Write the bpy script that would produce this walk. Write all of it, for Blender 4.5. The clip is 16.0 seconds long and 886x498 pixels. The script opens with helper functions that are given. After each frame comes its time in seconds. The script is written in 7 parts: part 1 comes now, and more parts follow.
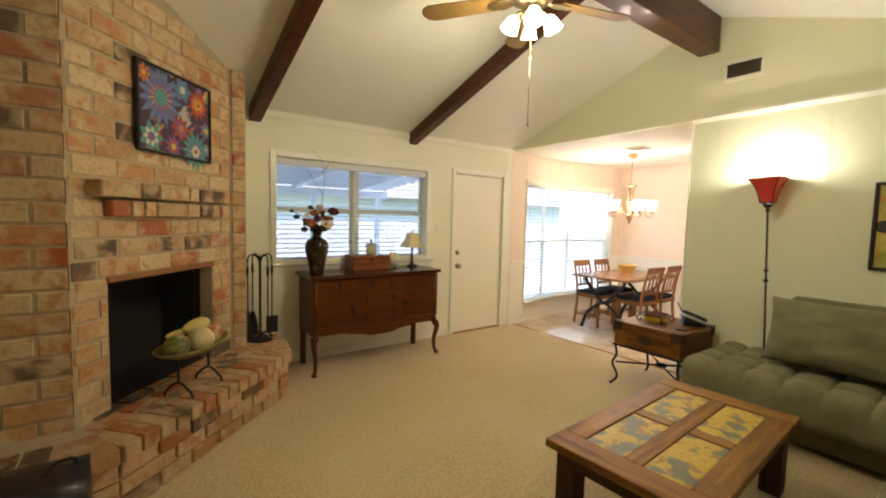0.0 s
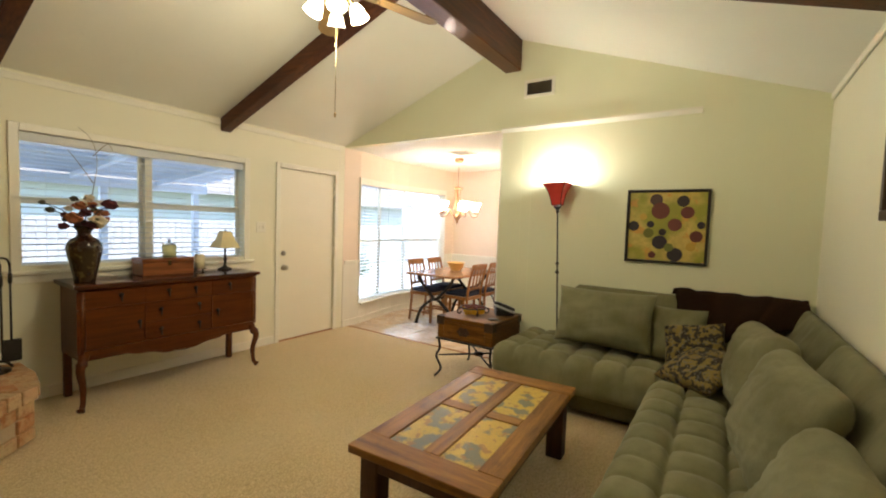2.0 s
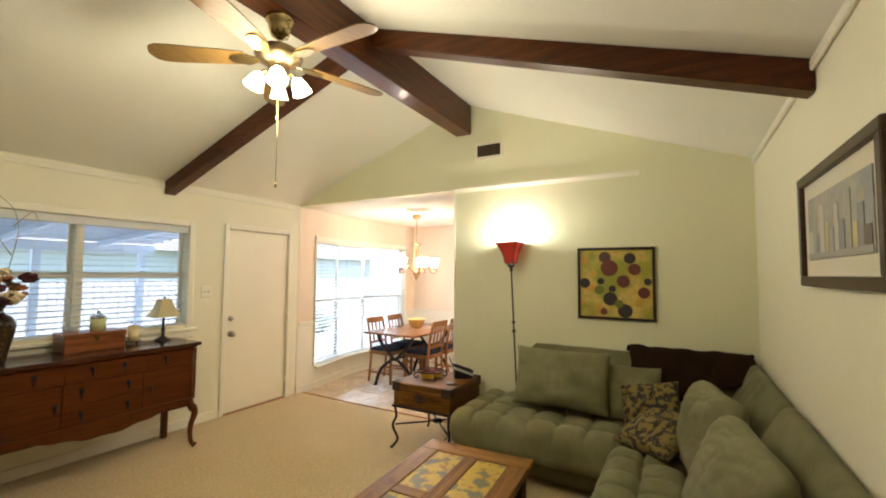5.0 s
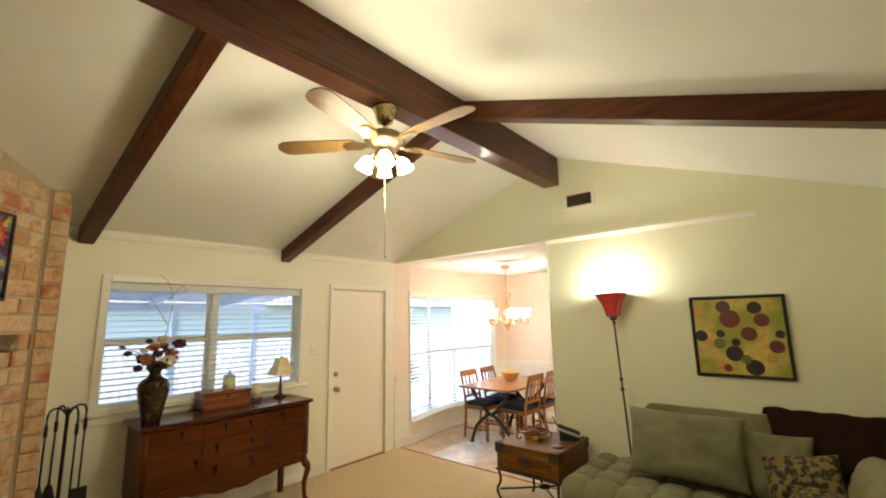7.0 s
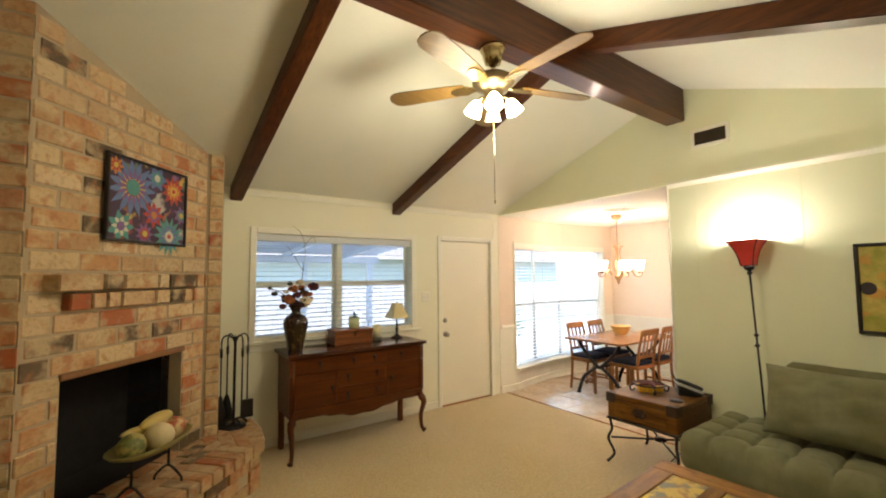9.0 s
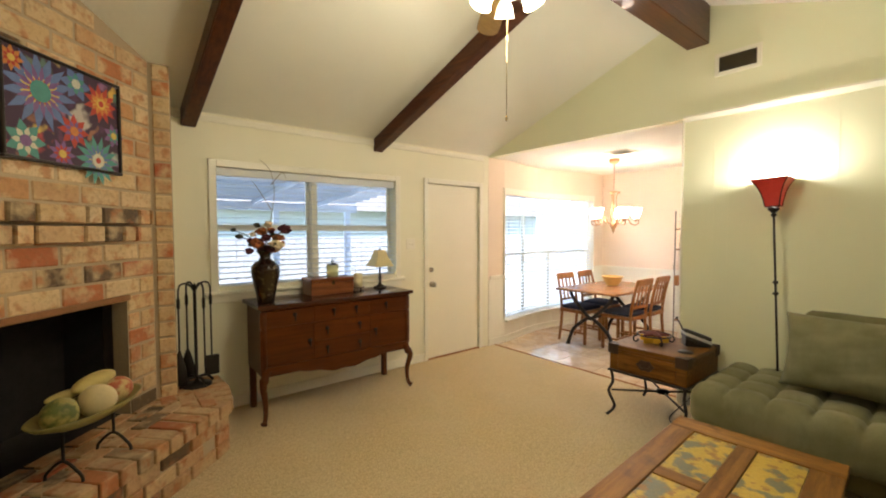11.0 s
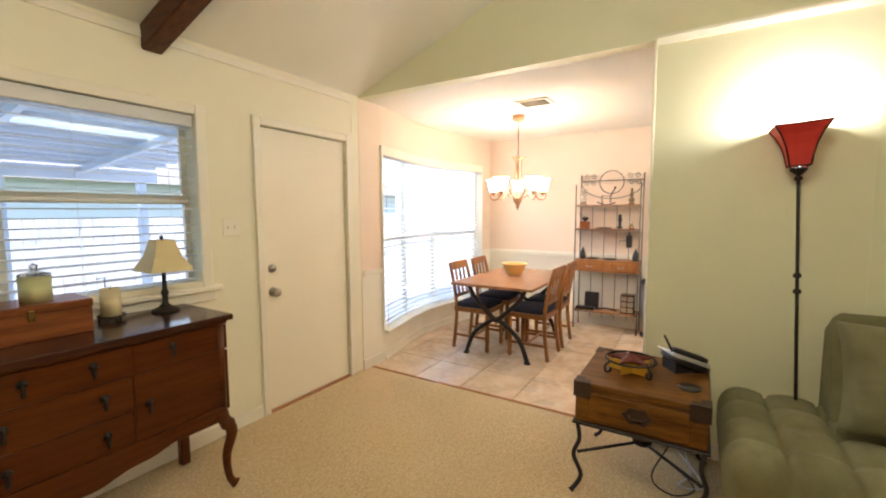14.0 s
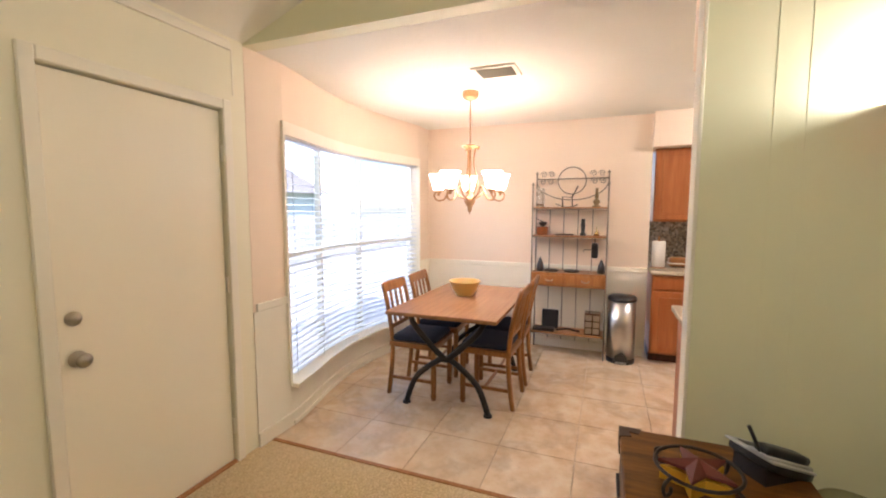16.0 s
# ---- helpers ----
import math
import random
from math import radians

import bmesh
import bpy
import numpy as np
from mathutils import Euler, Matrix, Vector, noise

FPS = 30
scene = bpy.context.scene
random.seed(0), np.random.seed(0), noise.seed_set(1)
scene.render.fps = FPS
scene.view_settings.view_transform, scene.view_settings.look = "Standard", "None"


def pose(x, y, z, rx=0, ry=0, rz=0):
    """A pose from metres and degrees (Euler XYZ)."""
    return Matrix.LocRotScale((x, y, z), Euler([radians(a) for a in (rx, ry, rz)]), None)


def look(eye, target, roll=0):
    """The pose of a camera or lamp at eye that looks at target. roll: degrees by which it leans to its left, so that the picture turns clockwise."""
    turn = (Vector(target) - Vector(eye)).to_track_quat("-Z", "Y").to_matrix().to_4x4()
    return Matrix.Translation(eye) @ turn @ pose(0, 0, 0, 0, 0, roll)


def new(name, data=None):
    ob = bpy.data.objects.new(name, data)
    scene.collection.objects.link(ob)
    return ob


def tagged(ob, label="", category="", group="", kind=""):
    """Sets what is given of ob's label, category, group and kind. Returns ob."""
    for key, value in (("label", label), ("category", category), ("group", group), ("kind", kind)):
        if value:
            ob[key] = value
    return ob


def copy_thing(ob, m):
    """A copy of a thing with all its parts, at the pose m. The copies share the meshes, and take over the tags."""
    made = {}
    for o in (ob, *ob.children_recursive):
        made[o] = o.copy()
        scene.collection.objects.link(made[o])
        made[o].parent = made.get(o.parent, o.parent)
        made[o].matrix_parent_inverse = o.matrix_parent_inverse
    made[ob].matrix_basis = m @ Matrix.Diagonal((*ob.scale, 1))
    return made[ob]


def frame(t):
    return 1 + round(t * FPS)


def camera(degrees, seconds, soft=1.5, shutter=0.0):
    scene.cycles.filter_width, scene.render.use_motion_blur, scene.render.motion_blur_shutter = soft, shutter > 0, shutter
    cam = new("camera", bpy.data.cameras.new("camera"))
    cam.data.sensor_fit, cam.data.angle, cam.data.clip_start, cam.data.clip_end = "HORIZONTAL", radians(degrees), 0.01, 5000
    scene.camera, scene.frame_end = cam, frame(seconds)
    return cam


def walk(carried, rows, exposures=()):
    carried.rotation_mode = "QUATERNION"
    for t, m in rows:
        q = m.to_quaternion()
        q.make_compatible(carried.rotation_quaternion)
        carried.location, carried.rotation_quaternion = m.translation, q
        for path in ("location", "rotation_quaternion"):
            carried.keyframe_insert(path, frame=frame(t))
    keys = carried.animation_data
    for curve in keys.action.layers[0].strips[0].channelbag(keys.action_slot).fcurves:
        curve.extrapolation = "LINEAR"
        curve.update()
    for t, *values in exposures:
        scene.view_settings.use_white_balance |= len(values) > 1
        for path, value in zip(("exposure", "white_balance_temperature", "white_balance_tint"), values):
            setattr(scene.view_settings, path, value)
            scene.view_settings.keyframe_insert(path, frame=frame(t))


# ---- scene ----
cam = camera(93.3, 16.0, soft=2.0)
PATH = [
    (0, (-4.177, -4.197, 1.464), (-3.01, -2.578, 1.322), 1.5),
    (0.5, (-4.088, -4.21, 1.464), (-2.772, -2.711, 1.325), 1.55),
    (1, (-4.033, -4.239, 1.461), (-2.583, -2.869, 1.328), 1.6),
    (1.5, (-3.975, -4.275, 1.456), (-2.417, -3.028, 1.33), 1.7),
    (2, (-3.933, -4.296, 1.441), (-2.28, -3.178, 1.327), 2.0),
    (2.5, (-3.889, -4.313, 1.423), (-2.164, -3.305, 1.327), 2.2),
    (3, (-3.857, -4.305, 1.403), (-2.08, -3.389, 1.341), 2.45),
    (5.5, (-3.825, -4.373, 1.603), (-2.129, -3.329, 1.787), -0.05),
    (6, (-3.872, -4.346, 1.625), (-2.228, -3.236, 1.879), -0.65),
    (6.5, (-3.917, -4.314, 1.642), (-2.34, -3.125, 1.949), -1.1),
    (7, (-3.946, -4.294, 1.672), (-2.449, -3.009, 1.998), -1.15),
    (7.5, (-3.939, -4.317, 1.667), (-2.552, -2.913, 1.992), -1.05),
    (8, (-3.966, -4.304, 1.654), (-2.671, -2.807, 1.941), -0.75),
    (8.5, (-3.984, -4.29, 1.629), (-2.771, -2.715, 1.847), -0.5),
    (9, (-4.006, -4.255, 1.6), (-2.841, -2.634, 1.728), -0.45),
    (11.5, (-3.732, -3.599, 1.483), (-2.416, -2.1, 1.355), -0.6),
    (12, (-3.588, -3.323, 1.494), (-2.178, -1.913, 1.344), -0.7),
    (12.5, (-3.407, -3.135, 1.482), (-1.926, -1.8, 1.321), -0.65),
    (13, (-3.202, -2.944, 1.481), (-1.651, -1.694, 1.302), -0.6),
    (13.5, (-3.021, -2.748, 1.458), (-1.386, -1.61, 1.28), -0.35),
    (14, (-2.808, -2.58, 1.446), (-1.108, -1.541, 1.268), -0.2),
    (14.5, (-2.583, -2.442, 1.46), (-0.839, -1.481, 1.272), -0.35),
    (15, (-2.363, -2.306, 1.463), (-0.582, -1.415, 1.278), -0.25),
    (15.5, (-2.139, -2.13, 1.474), (-0.313, -1.336, 1.287), -0.1),
    (16, (-1.924, -1.994, 1.486), (-0.068, -1.272, 1.303), 0.1),
]
walk(cam, [(t, look(e, g, r)) for t, e, g, r in PATH], [(0.0, 1.18, 6000, 9), (3.2, 1.24, 6000, 9), (9.2, 1.22, 6050, 9), (11.3, 1.26, 6000, 10), (14.5, 1.23, 5900, 14), (16.0, 1.01, 5850, 18)])


# ---- world, sun, large lights ----
world = bpy.data.worlds.new("sky")
scene.world = world
world.use_nodes = True
wn, wl = world.node_tree.nodes, world.node_tree.links
sky = wn.new("ShaderNodeTexSky")
sky.sky_type, sky.sun_disc = "NISHITA", False
sky.sun_elevation, sky.sun_rotation = radians(62), radians(200)
wl.new(sky.outputs[0], wn["Background"].inputs[0])
wn["Background"].inputs[1].default_value = 0.15


def lamp(name, kind, place, watts, colour, size=0.05, turn=None):
    data = bpy.data.lights.new(name, kind)
    data.energy, data.color = watts, colour
    if kind == "POINT":
        data.shadow_soft_size = size
    ob = new(name, data)
    ob.matrix_world = turn if turn else Matrix.Translation(place)
    return ob


sun = lamp("sun", "SUN", (0, 0, 8), 4.4, (1.0, 0.96, 0.90), turn=pose(0, 0, 8, 28, 0, -20))
sun.data.angle = radians(0.6)

WARM = (1.0, 0.85, 0.60)
FAN = (-2.30, -2.42, 2.76)
CHAND = (1.36, -0.95, 1.775)
TORCH = (-0.13, -2.985, 1.66)
for k in range(3):
    a = radians(139 + 90 * k)
    lamp("fan_bulb", "POINT", (FAN[0] + 0.17 * math.cos(a), FAN[1] + 0.17 * math.sin(a), FAN[2] - 0.29), 7.0, WARM, 0.15)
for k in range(5):
    a = radians(20 + 72 * k)
    lamp("chandelier_bulb", "POINT", (CHAND[0] + 0.27 * math.cos(a), CHAND[1] + 0.27 * math.sin(a), CHAND[2] + 0.02), 0.3, (1.0, 0.80, 0.66), 0.06)
# out-of-sight area lamp above the bay, added sky light for the dining floor
bay_fill = lamp("bay_skylight", "AREA", (0, 0, 0), 36, (0.86, 0.92, 1.0), turn=pose(1.36, 1.45, 2.66, -56, 0, 0))
bay_fill.data.shape, bay_fill.data.size, bay_fill.data.size_y = "RECTANGLE", 2.4, 0.4
# unseen lamp added to brighten kitchen and dining floor; its fixture is assumed
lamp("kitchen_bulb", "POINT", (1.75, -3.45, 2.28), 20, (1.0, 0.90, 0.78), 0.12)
lamp("torchiere_bulb", "POINT", (TORCH[0] - 0.01, TORCH[1], TORCH[2] + 0.21), 11.0, (1.0, 0.92, 0.76), 0.04)


# ---- materials ----
def nodes_of(name):
    m = bpy.data.materials.new(name)
    m.use_nodes = True
    return m, m.node_tree.nodes, m.node_tree.links, m.node_tree.nodes["Principled BSDF"]


def mix(nt, lk, fac, a, b, blend="MIX"):
    n = nt.new("ShaderNodeMix")
    n.data_type, n.blend_type = "RGBA", blend
    for sock, val in ((n.inputs["Factor"], fac), (n.inputs[6], a), (n.inputs[7], b)):
        if isinstance(val, bpy.types.NodeSocket):
            lk.new(val, sock)
        elif isinstance(val, (int, float)):
            sock.default_value = val
        else:
            sock.default_value = (*val, 1)
    return n.outputs[2]


def noise_of(nt, lk, scale, detail=4, stretch=(1, 1, 1), kind="ShaderNodeTexNoise"):
    co = nt.new("ShaderNodeTexCoord")
    mp = nt.new("ShaderNodeMapping")
    mp.inputs["Scale"].default_value = stretch
    shift, place = nt.new("ShaderNodeVectorMath"), nt.new("ShaderNodeObjectInfo")
    lk.new(co.outputs["Object"], shift.inputs[0])
    lk.new(place.outputs["Location"], shift.inputs[1])
    lk.new(shift.outputs[0], mp.inputs["Vector"])
    n = nt.new(kind)
    n.inputs["Scale"].default_value = scale
    if kind == "ShaderNodeTexNoise":
        n.inputs["Detail"].default_value = detail
    lk.new(mp.outputs[0], n.inputs["Vector"])
    return n


def ramp(nt, lk, src, stops):
    r = nt.new("ShaderNodeValToRGB")
    els = r.color_ramp.elements
    while len(els) < len(stops):
        els.new(0.5)
    for e, (p, c) in zip(els, stops):
        e.position, e.color = p, (*c, 1)
    lk.new(src, r.inputs[0])
    return r.outputs[0]


def bumped(nt, lk, b, src, strength, dist=0.01):
    n = nt.new("ShaderNodeBump")
    n.inputs["Strength"].default_value, n.inputs["Distance"].default_value = strength, dist
    lk.new(src, n.inputs["Height"])
    lk.new(n.outputs[0], b.inputs["Normal"])


def surface(name, colour, rough=0.5, metal=0.0, vary=0.12, big=2.0, fine=60.0, bump=0.1, stretch=(1, 1, 1), coat=0.0, sheen=0.0, dist=0.004):
    """Two-scale mottling round one colour, with a fine relief."""
    m, nt, lk, b = nodes_of(name)
    n1, n2 = noise_of(nt, lk, big, 3), noise_of(nt, lk, fine, 5, stretch)
    dark, light = [c * (1 - vary) for c in colour], [min(1, c * (1 + vary)) for c in colour]
    c = mix(nt, lk, n1.outputs[0], dark, light)
    c = mix(nt, lk, vary, c, ramp(nt, lk, n2.outputs[0], [(0.3, dark), (0.7, light)]))
    lk.new(c, b.inputs["Base Color"])
    b.inputs["Roughness"].default_value, b.inputs["Metallic"].default_value = rough, metal
    b.inputs["Coat Weight"].default_value, b.inputs["Sheen Weight"].default_value = coat, sheen
    if bump:
        bumped(nt, lk, b, n2.outputs[0], bump, dist)
    return m


def wood(name, dark, light, rough=0.35, scale=6.0, axis=0, coat=0.0, knots=False):
    m, nt, lk, b = nodes_of(name)
    st = [9, 9, 9]
    st[axis] = 0.6
    g = noise_of(nt, lk, scale, 6, st)
    f = noise_of(nt, lk, scale * 9, 4, st)
    big = noise_of(nt, lk, 1.7, 2)
    info = nt.new("ShaderNodeObjectInfo")
    c = ramp(nt, lk, g.outputs[0], [(0.3, dark), (0.72, light)])
    c = mix(nt, lk, 0.25, c, ramp(nt, lk, f.outputs[0], [(0.35, dark), (0.65, light)]))
    c = mix(nt, lk, ramp(nt, lk, big.outputs[0], [(0.4, (0, 0, 0)), (0.8, (0.5, 0.5, 0.5))]), c, dark)
    c = mix(nt, lk, ramp(nt, lk, info.outputs["Random"], [(0, (0, 0, 0)), (1, (0.3, 0.3, 0.3))]), c, dark)
    if knots:
        v = noise_of(nt, lk, 7.0, 2, (1, 1, 1))
        c = mix(nt, lk, ramp(nt, lk, v.outputs[0], [(0.62, (0, 0, 0)), (0.75, (0.6, 0.6, 0.6))]), c, [d * 0.5 for d in dark])
    lk.new(c, b.inputs["Base Color"])
    b.inputs["Roughness"].default_value, b.inputs["Coat Weight"].default_value = rough, coat * 0.5
    b.inputs["Specular IOR Level"].default_value = 0.22
    bumped(nt, lk, b, f.outputs[0], 0.15, 0.002)
    return m


def glow(name, colour, strength):
    m, nt, lk, b = nodes_of(name)
    b.inputs["Base Color"].default_value = (*colour, 1)
    b.inputs["Emission Color"].default_value = (*colour, 1)
    b.inputs["Emission Strength"].default_value = strength
    b.inputs["Roughness"].default_value = 0.3
    return m


def brick_paint(name, island, tint=(1, 1, 1)):
    m, nt, lk, b = nodes_of(name)
    if island:
        src = nt.new("ShaderNodeNewGeometry").outputs["Random Per Island"]
    else:
        src = nt.new("ShaderNodeObjectInfo").outputs["Random"]
    c = ramp(nt, lk, src, [(0.0, (0.47, 0.34, 0.19)), (0.12, (0.60, 0.50, 0.34)), (0.24, (0.48, 0.27, 0.13)), (0.36, (0.55, 0.42, 0.27)), (0.48, (0.42, 0.28, 0.16)), (0.58, (0.62, 0.53, 0.38)),
                           (0.68, (0.50, 0.25, 0.12)), (0.76, (0.36, 0.10, 0.05)), (0.81, (0.52, 0.38, 0.24)), (0.90, (0.56, 0.46, 0.31)), (0.94, (0.10, 0.075, 0.055)), (1.0, (0.16, 0.12, 0.09))])
    n1, n2 = noise_of(nt, lk, 8, 6), noise_of(nt, lk, 45, 6)
    n3 = noise_of(nt, lk, 14, 5)
    c = mix(nt, lk, ramp(nt, lk, n1.outputs[0], [(0.47, (0, 0, 0)), (0.62, (0.75, 0.75, 0.75))]), c, (0.59, 0.50, 0.34))
    c = mix(nt, lk, ramp(nt, lk, n3.outputs[0], [(0.54, (0, 0, 0)), (0.66, (0.7, 0.7, 0.7))]), c, (0.40, 0.18, 0.085))
    c = mix(nt, lk, ramp(nt, lk, n2.outputs[0], [(0.5, (0, 0, 0)), (0.75, (0.5, 0.5, 0.5))]), c, (0.24, 0.16, 0.09))
    c = mix(nt, lk, 1.0, c, tint, "MULTIPLY")
    lk.new(c, b.inputs["Base Color"])
    b.inputs["Roughness"].default_value = 0.9
    bumped(nt, lk, b, n2.outputs[0], 0.6, 0.006)
    return m


def carpet_paint():
    m, nt, lk, b = nodes_of("carpet")
    n1, n2, n3 = noise_of(nt, lk, 1.3, 3), noise_of(nt, lk, 88, 8), noise_of(nt, lk, 34, 8)
    v = noise_of(nt, lk, 240, 3, kind="ShaderNodeTexVoronoi")
    c = ramp(nt, lk, v.outputs["Color"], [(0.1, (0.36, 0.265, 0.115)), (0.45, (0.56, 0.43, 0.215)), (0.9, (0.74, 0.60, 0.34))])
    c = mix(nt, lk, 0.35, c, ramp(nt, lk, n2.outputs[0], [(0.36, (0.20, 0.135, 0.06)), (0.5, (0.46, 0.345, 0.165)), (0.64, (0.74, 0.61, 0.37))]))
    c = mix(nt, lk, ramp(nt, lk, n3.outputs[0], [(0.45, (0, 0, 0)), (0.70, (0.32, 0.32, 0.32))]), c, (0.30, 0.215, 0.11))
    c = mix(nt, lk, ramp(nt, lk, n1.outputs[0], [(0.4, (0, 0, 0)), (0.7, (0.3, 0.3, 0.3))]), c, (0.64, 0.52, 0.34))
    lk.new(c, b.inputs["Base Color"])
    b.inputs["Roughness"].default_value, b.inputs["Sheen Weight"].default_value = 1.0, 0.2
    bumped(nt, lk, b, n2.outputs[0], 0.5, 0.006)
    return m


def tile_paint():
    m, nt, lk, b = nodes_of("floor_tile")
    info = nt.new("ShaderNodeObjectInfo")
    n1, n2 = noise_of(nt, lk, 7, 7), noise_of(nt, lk, 38, 5)
    c = ramp(nt, lk, n1.outputs[0], [(0.34, (0.68, 0.50, 0.31)), (0.5, (0.77, 0.61, 0.42)), (0.7, (0.84, 0.74, 0.58))])
    c = mix(nt, lk, ramp(nt, lk, info.outputs["Random"], [(0, (0, 0, 0)), (1, (0.45, 0.45, 0.45))]), c, (0.68, 0.54, 0.38))
    c = mix(nt, lk, ramp(nt, lk, n2.outputs[0], [(0.55, (0, 0, 0)), (0.75, (0.35, 0.35, 0.35))]), c, (0.56, 0.42, 0.28))
    n3 = noise_of(nt, lk, 3.6, 8)
    c = mix(nt, lk, ramp(nt, lk, n3.outputs[0], [(0.50, (0, 0, 0)), (0.60, (0.45, 0.45, 0.45)), (0.72, (0.1, 0.1, 0.1))]), c, (0.46, 0.33, 0.21))
    lk.new(c, b.inputs["Base Color"])
    b.inputs["Roughness"].default_value = 0.22
    bumped(nt, lk, b, n2.outputs[0], 0.08, 0.003)
    return m


def flower_canvas():
    m, nt, lk, b = nodes_of("floral_canvas")
    v = noise_of(nt, lk, 11, 3, kind="ShaderNodeTexVoronoi")
    d = noise_of(nt, lk, 5, 3)
    co = nt.new("ShaderNodeTexCoord")
    add = nt.new("ShaderNodeVectorMath")
    sc = nt.new("ShaderNodeVectorMath")
    sc.operation = "SCALE"
    sc.inputs["Scale"].default_value = 0.35
    lk.new(d.outputs["Color"], sc.inputs[0])
    lk.new(co.outputs["Object"], add.inputs[0])
    lk.new(sc.outputs[0], add.inputs[1])
    lk.new(add.outputs[0], v.inputs["Vector"])
    c = ramp(nt, lk, v.outputs["Color"], [(0.1, (0.05, 0.03, 0.10)), (0.3, (0.42, 0.06, 0.06)), (0.42, (0.65, 0.42, 0.07)), (0.52, (0.06, 0.20, 0.17)),
                                          (0.62, (0.50, 0.12, 0.04)), (0.72, (0.22, 0.14, 0.34)), (0.82, (0.55, 0.52, 0.40)), (0.95, (0.12, 0.25, 0.35))])
    c = mix(nt, lk, ramp(nt, lk, v.outputs["Distance"], [(0.28, (0, 0, 0)), (0.5, (1, 1, 1))]), c, (0.05, 0.02, 0.05))
    lk.new(c, b.inputs["Base Color"])
    b.inputs["Roughness"].default_value = 0.5
    bumped(nt, lk, b, d.outputs[0], 0.1, 0.002)
    return m


def pebble_paint(name, stops, scale, rough=0.4):
    m, nt, lk, b = nodes_of(name)
    v = noise_of(nt, lk, scale, 3, kind="ShaderNodeTexVoronoi")
    c = ramp(nt, lk, v.outputs["Color"], stops)
    lk.new(c, b.inputs["Base Color"])
    b.inputs["Roughness"].default_value = rough
    bumped(nt, lk, b, v.outputs["Distance"], 0.3, 0.004)
    return m


def blotched(name, a, c2, scale, rough=0.6, lo=0.45, hi=0.55, bump=0.3, extra=None):
    m, nt, lk, b = nodes_of(name)
    n, f = noise_of(nt, lk, scale, 5), noise_of(nt, lk, scale * 8, 4)
    c = mix(nt, lk, ramp(nt, lk, n.outputs[0], [(lo, (0, 0, 0)), (hi, (1, 1, 1))]), a, c2)
    if extra:
        n3 = noise_of(nt, lk, scale * 2.3, 4)
        c = mix(nt, lk, ramp(nt, lk, n3.outputs[0], [(0.56, (0, 0, 0)), (0.63, (0.9, 0.9, 0.9))]), c, extra)
    c = mix(nt, lk, ramp(nt, lk, f.outputs[0], [(0.4, (0, 0, 0)), (0.8, (0.4, 0.4, 0.4))]), c, [v * 0.5 for v in a])
    lk.new(c, b.inputs["Base Color"])
    b.inputs["Roughness"].default_value = rough
    bumped(nt, lk, b, f.outputs[0], bump, 0.004)
    return m


def suede(name, a, c2):
    """Brushed nap: patches lie light or dark where the pile was stroked."""
    m, nt, lk, b = nodes_of(name)
    n1, n2, n3 = noise_of(nt, lk, 4.5, 4), noise_of(nt, lk, 190, 4), noise_of(nt, lk, 22, 5, (1, 1, 0.3))
    c = mix(nt, lk, ramp(nt, lk, n1.outputs[0], [(0.30, (0, 0, 0)), (0.76, (1, 1, 1))]), a, c2)
    c = mix(nt, lk, ramp(nt, lk, n3.outputs[0], [(0.48, (0, 0, 0)), (0.7, (0.25, 0.25, 0.25))]), c, [v * 0.75 for v in a])
    c = mix(nt, lk, ramp(nt, lk, n2.outputs[0], [(0.4, (0, 0, 0)), (0.75, (0.25, 0.25, 0.25))]), c, c2)
    lk.new(c, b.inputs["Base Color"])
    b.inputs["Roughness"].default_value, b.inputs["Sheen Weight"].default_value = 0.92, 0.06
    b.inputs["Specular IOR Level"].default_value = 0.2
    bumped(nt, lk, b, n3.outputs[0], 0.18, 0.010)
    return m


M_CREAM = surface("cream_wall_paint", (0.84, 0.81, 0.63), 0.55, vary=0.03, fine=90, bump=0.12)
M_SAGE = surface("sage_wall_paint", (0.79, 0.79, 0.56), 0.5, vary=0.03, fine=90, bump=0.12)
# white walls; the chandelier's peach light is mixed into this colour
M_DINE = surface("lamp_tinted_dining_wall", (0.83, 0.70, 0.55), 0.6, vary=0.03, fine=90, bump=0.12)
M_WHITE = surface("white_gloss_paint", (0.85, 0.82, 0.69), 0.35, vary=0.04, fine=40, bump=0.05)
M_DOOR = surface("door_paint", (0.88, 0.83, 0.67), 0.38, vary=0.03, fine=30, bump=0.04)
M_CEIL = surface("textured_ceiling_paint", (0.82, 0.81, 0.70), 0.85, vary=0.05, fine=30, bump=0.3, dist=0.005)
M_BEAM = wood("stained_beam_wood", (0.038, 0.011, 0.004), (0.150, 0.046, 0.011), 0.32, 5, 1, 0.2)
M_RIDGE = wood("stained_ridge_wood", (0.038, 0.011, 0.004), (0.165, 0.050, 0.011), 0.30, 5, 0, 0.25)
M_BRICK, M_BRICKS = brick_paint("old_brick", False, (1.10, 0.99, 0.82)), brick_paint("old_brick_far", True, (1.10, 0.99, 0.82))
# redder copy of old_brick, with the hearth's shade multiplied into its colour
M_HEARTH = brick_paint("red_shaded_hearth_brick", False, (0.92, 0.78, 0.62))
M_MORTAR = surface("sandy_mortar", (0.45, 0.35, 0.22), 0.95, vary=0.2, fine=60, bump=0.5)
M_SOOT = surface("sooty_firebrick", (0.012, 0.010, 0.009), 0.95, vary=0.5, fine=20, bump=0.4)
M_CARPET, M_TILE = carpet_paint(), tile_paint()
M_GROUT = surface("tile_grout", (0.66, 0.54, 0.40), 0.9, vary=0.15)
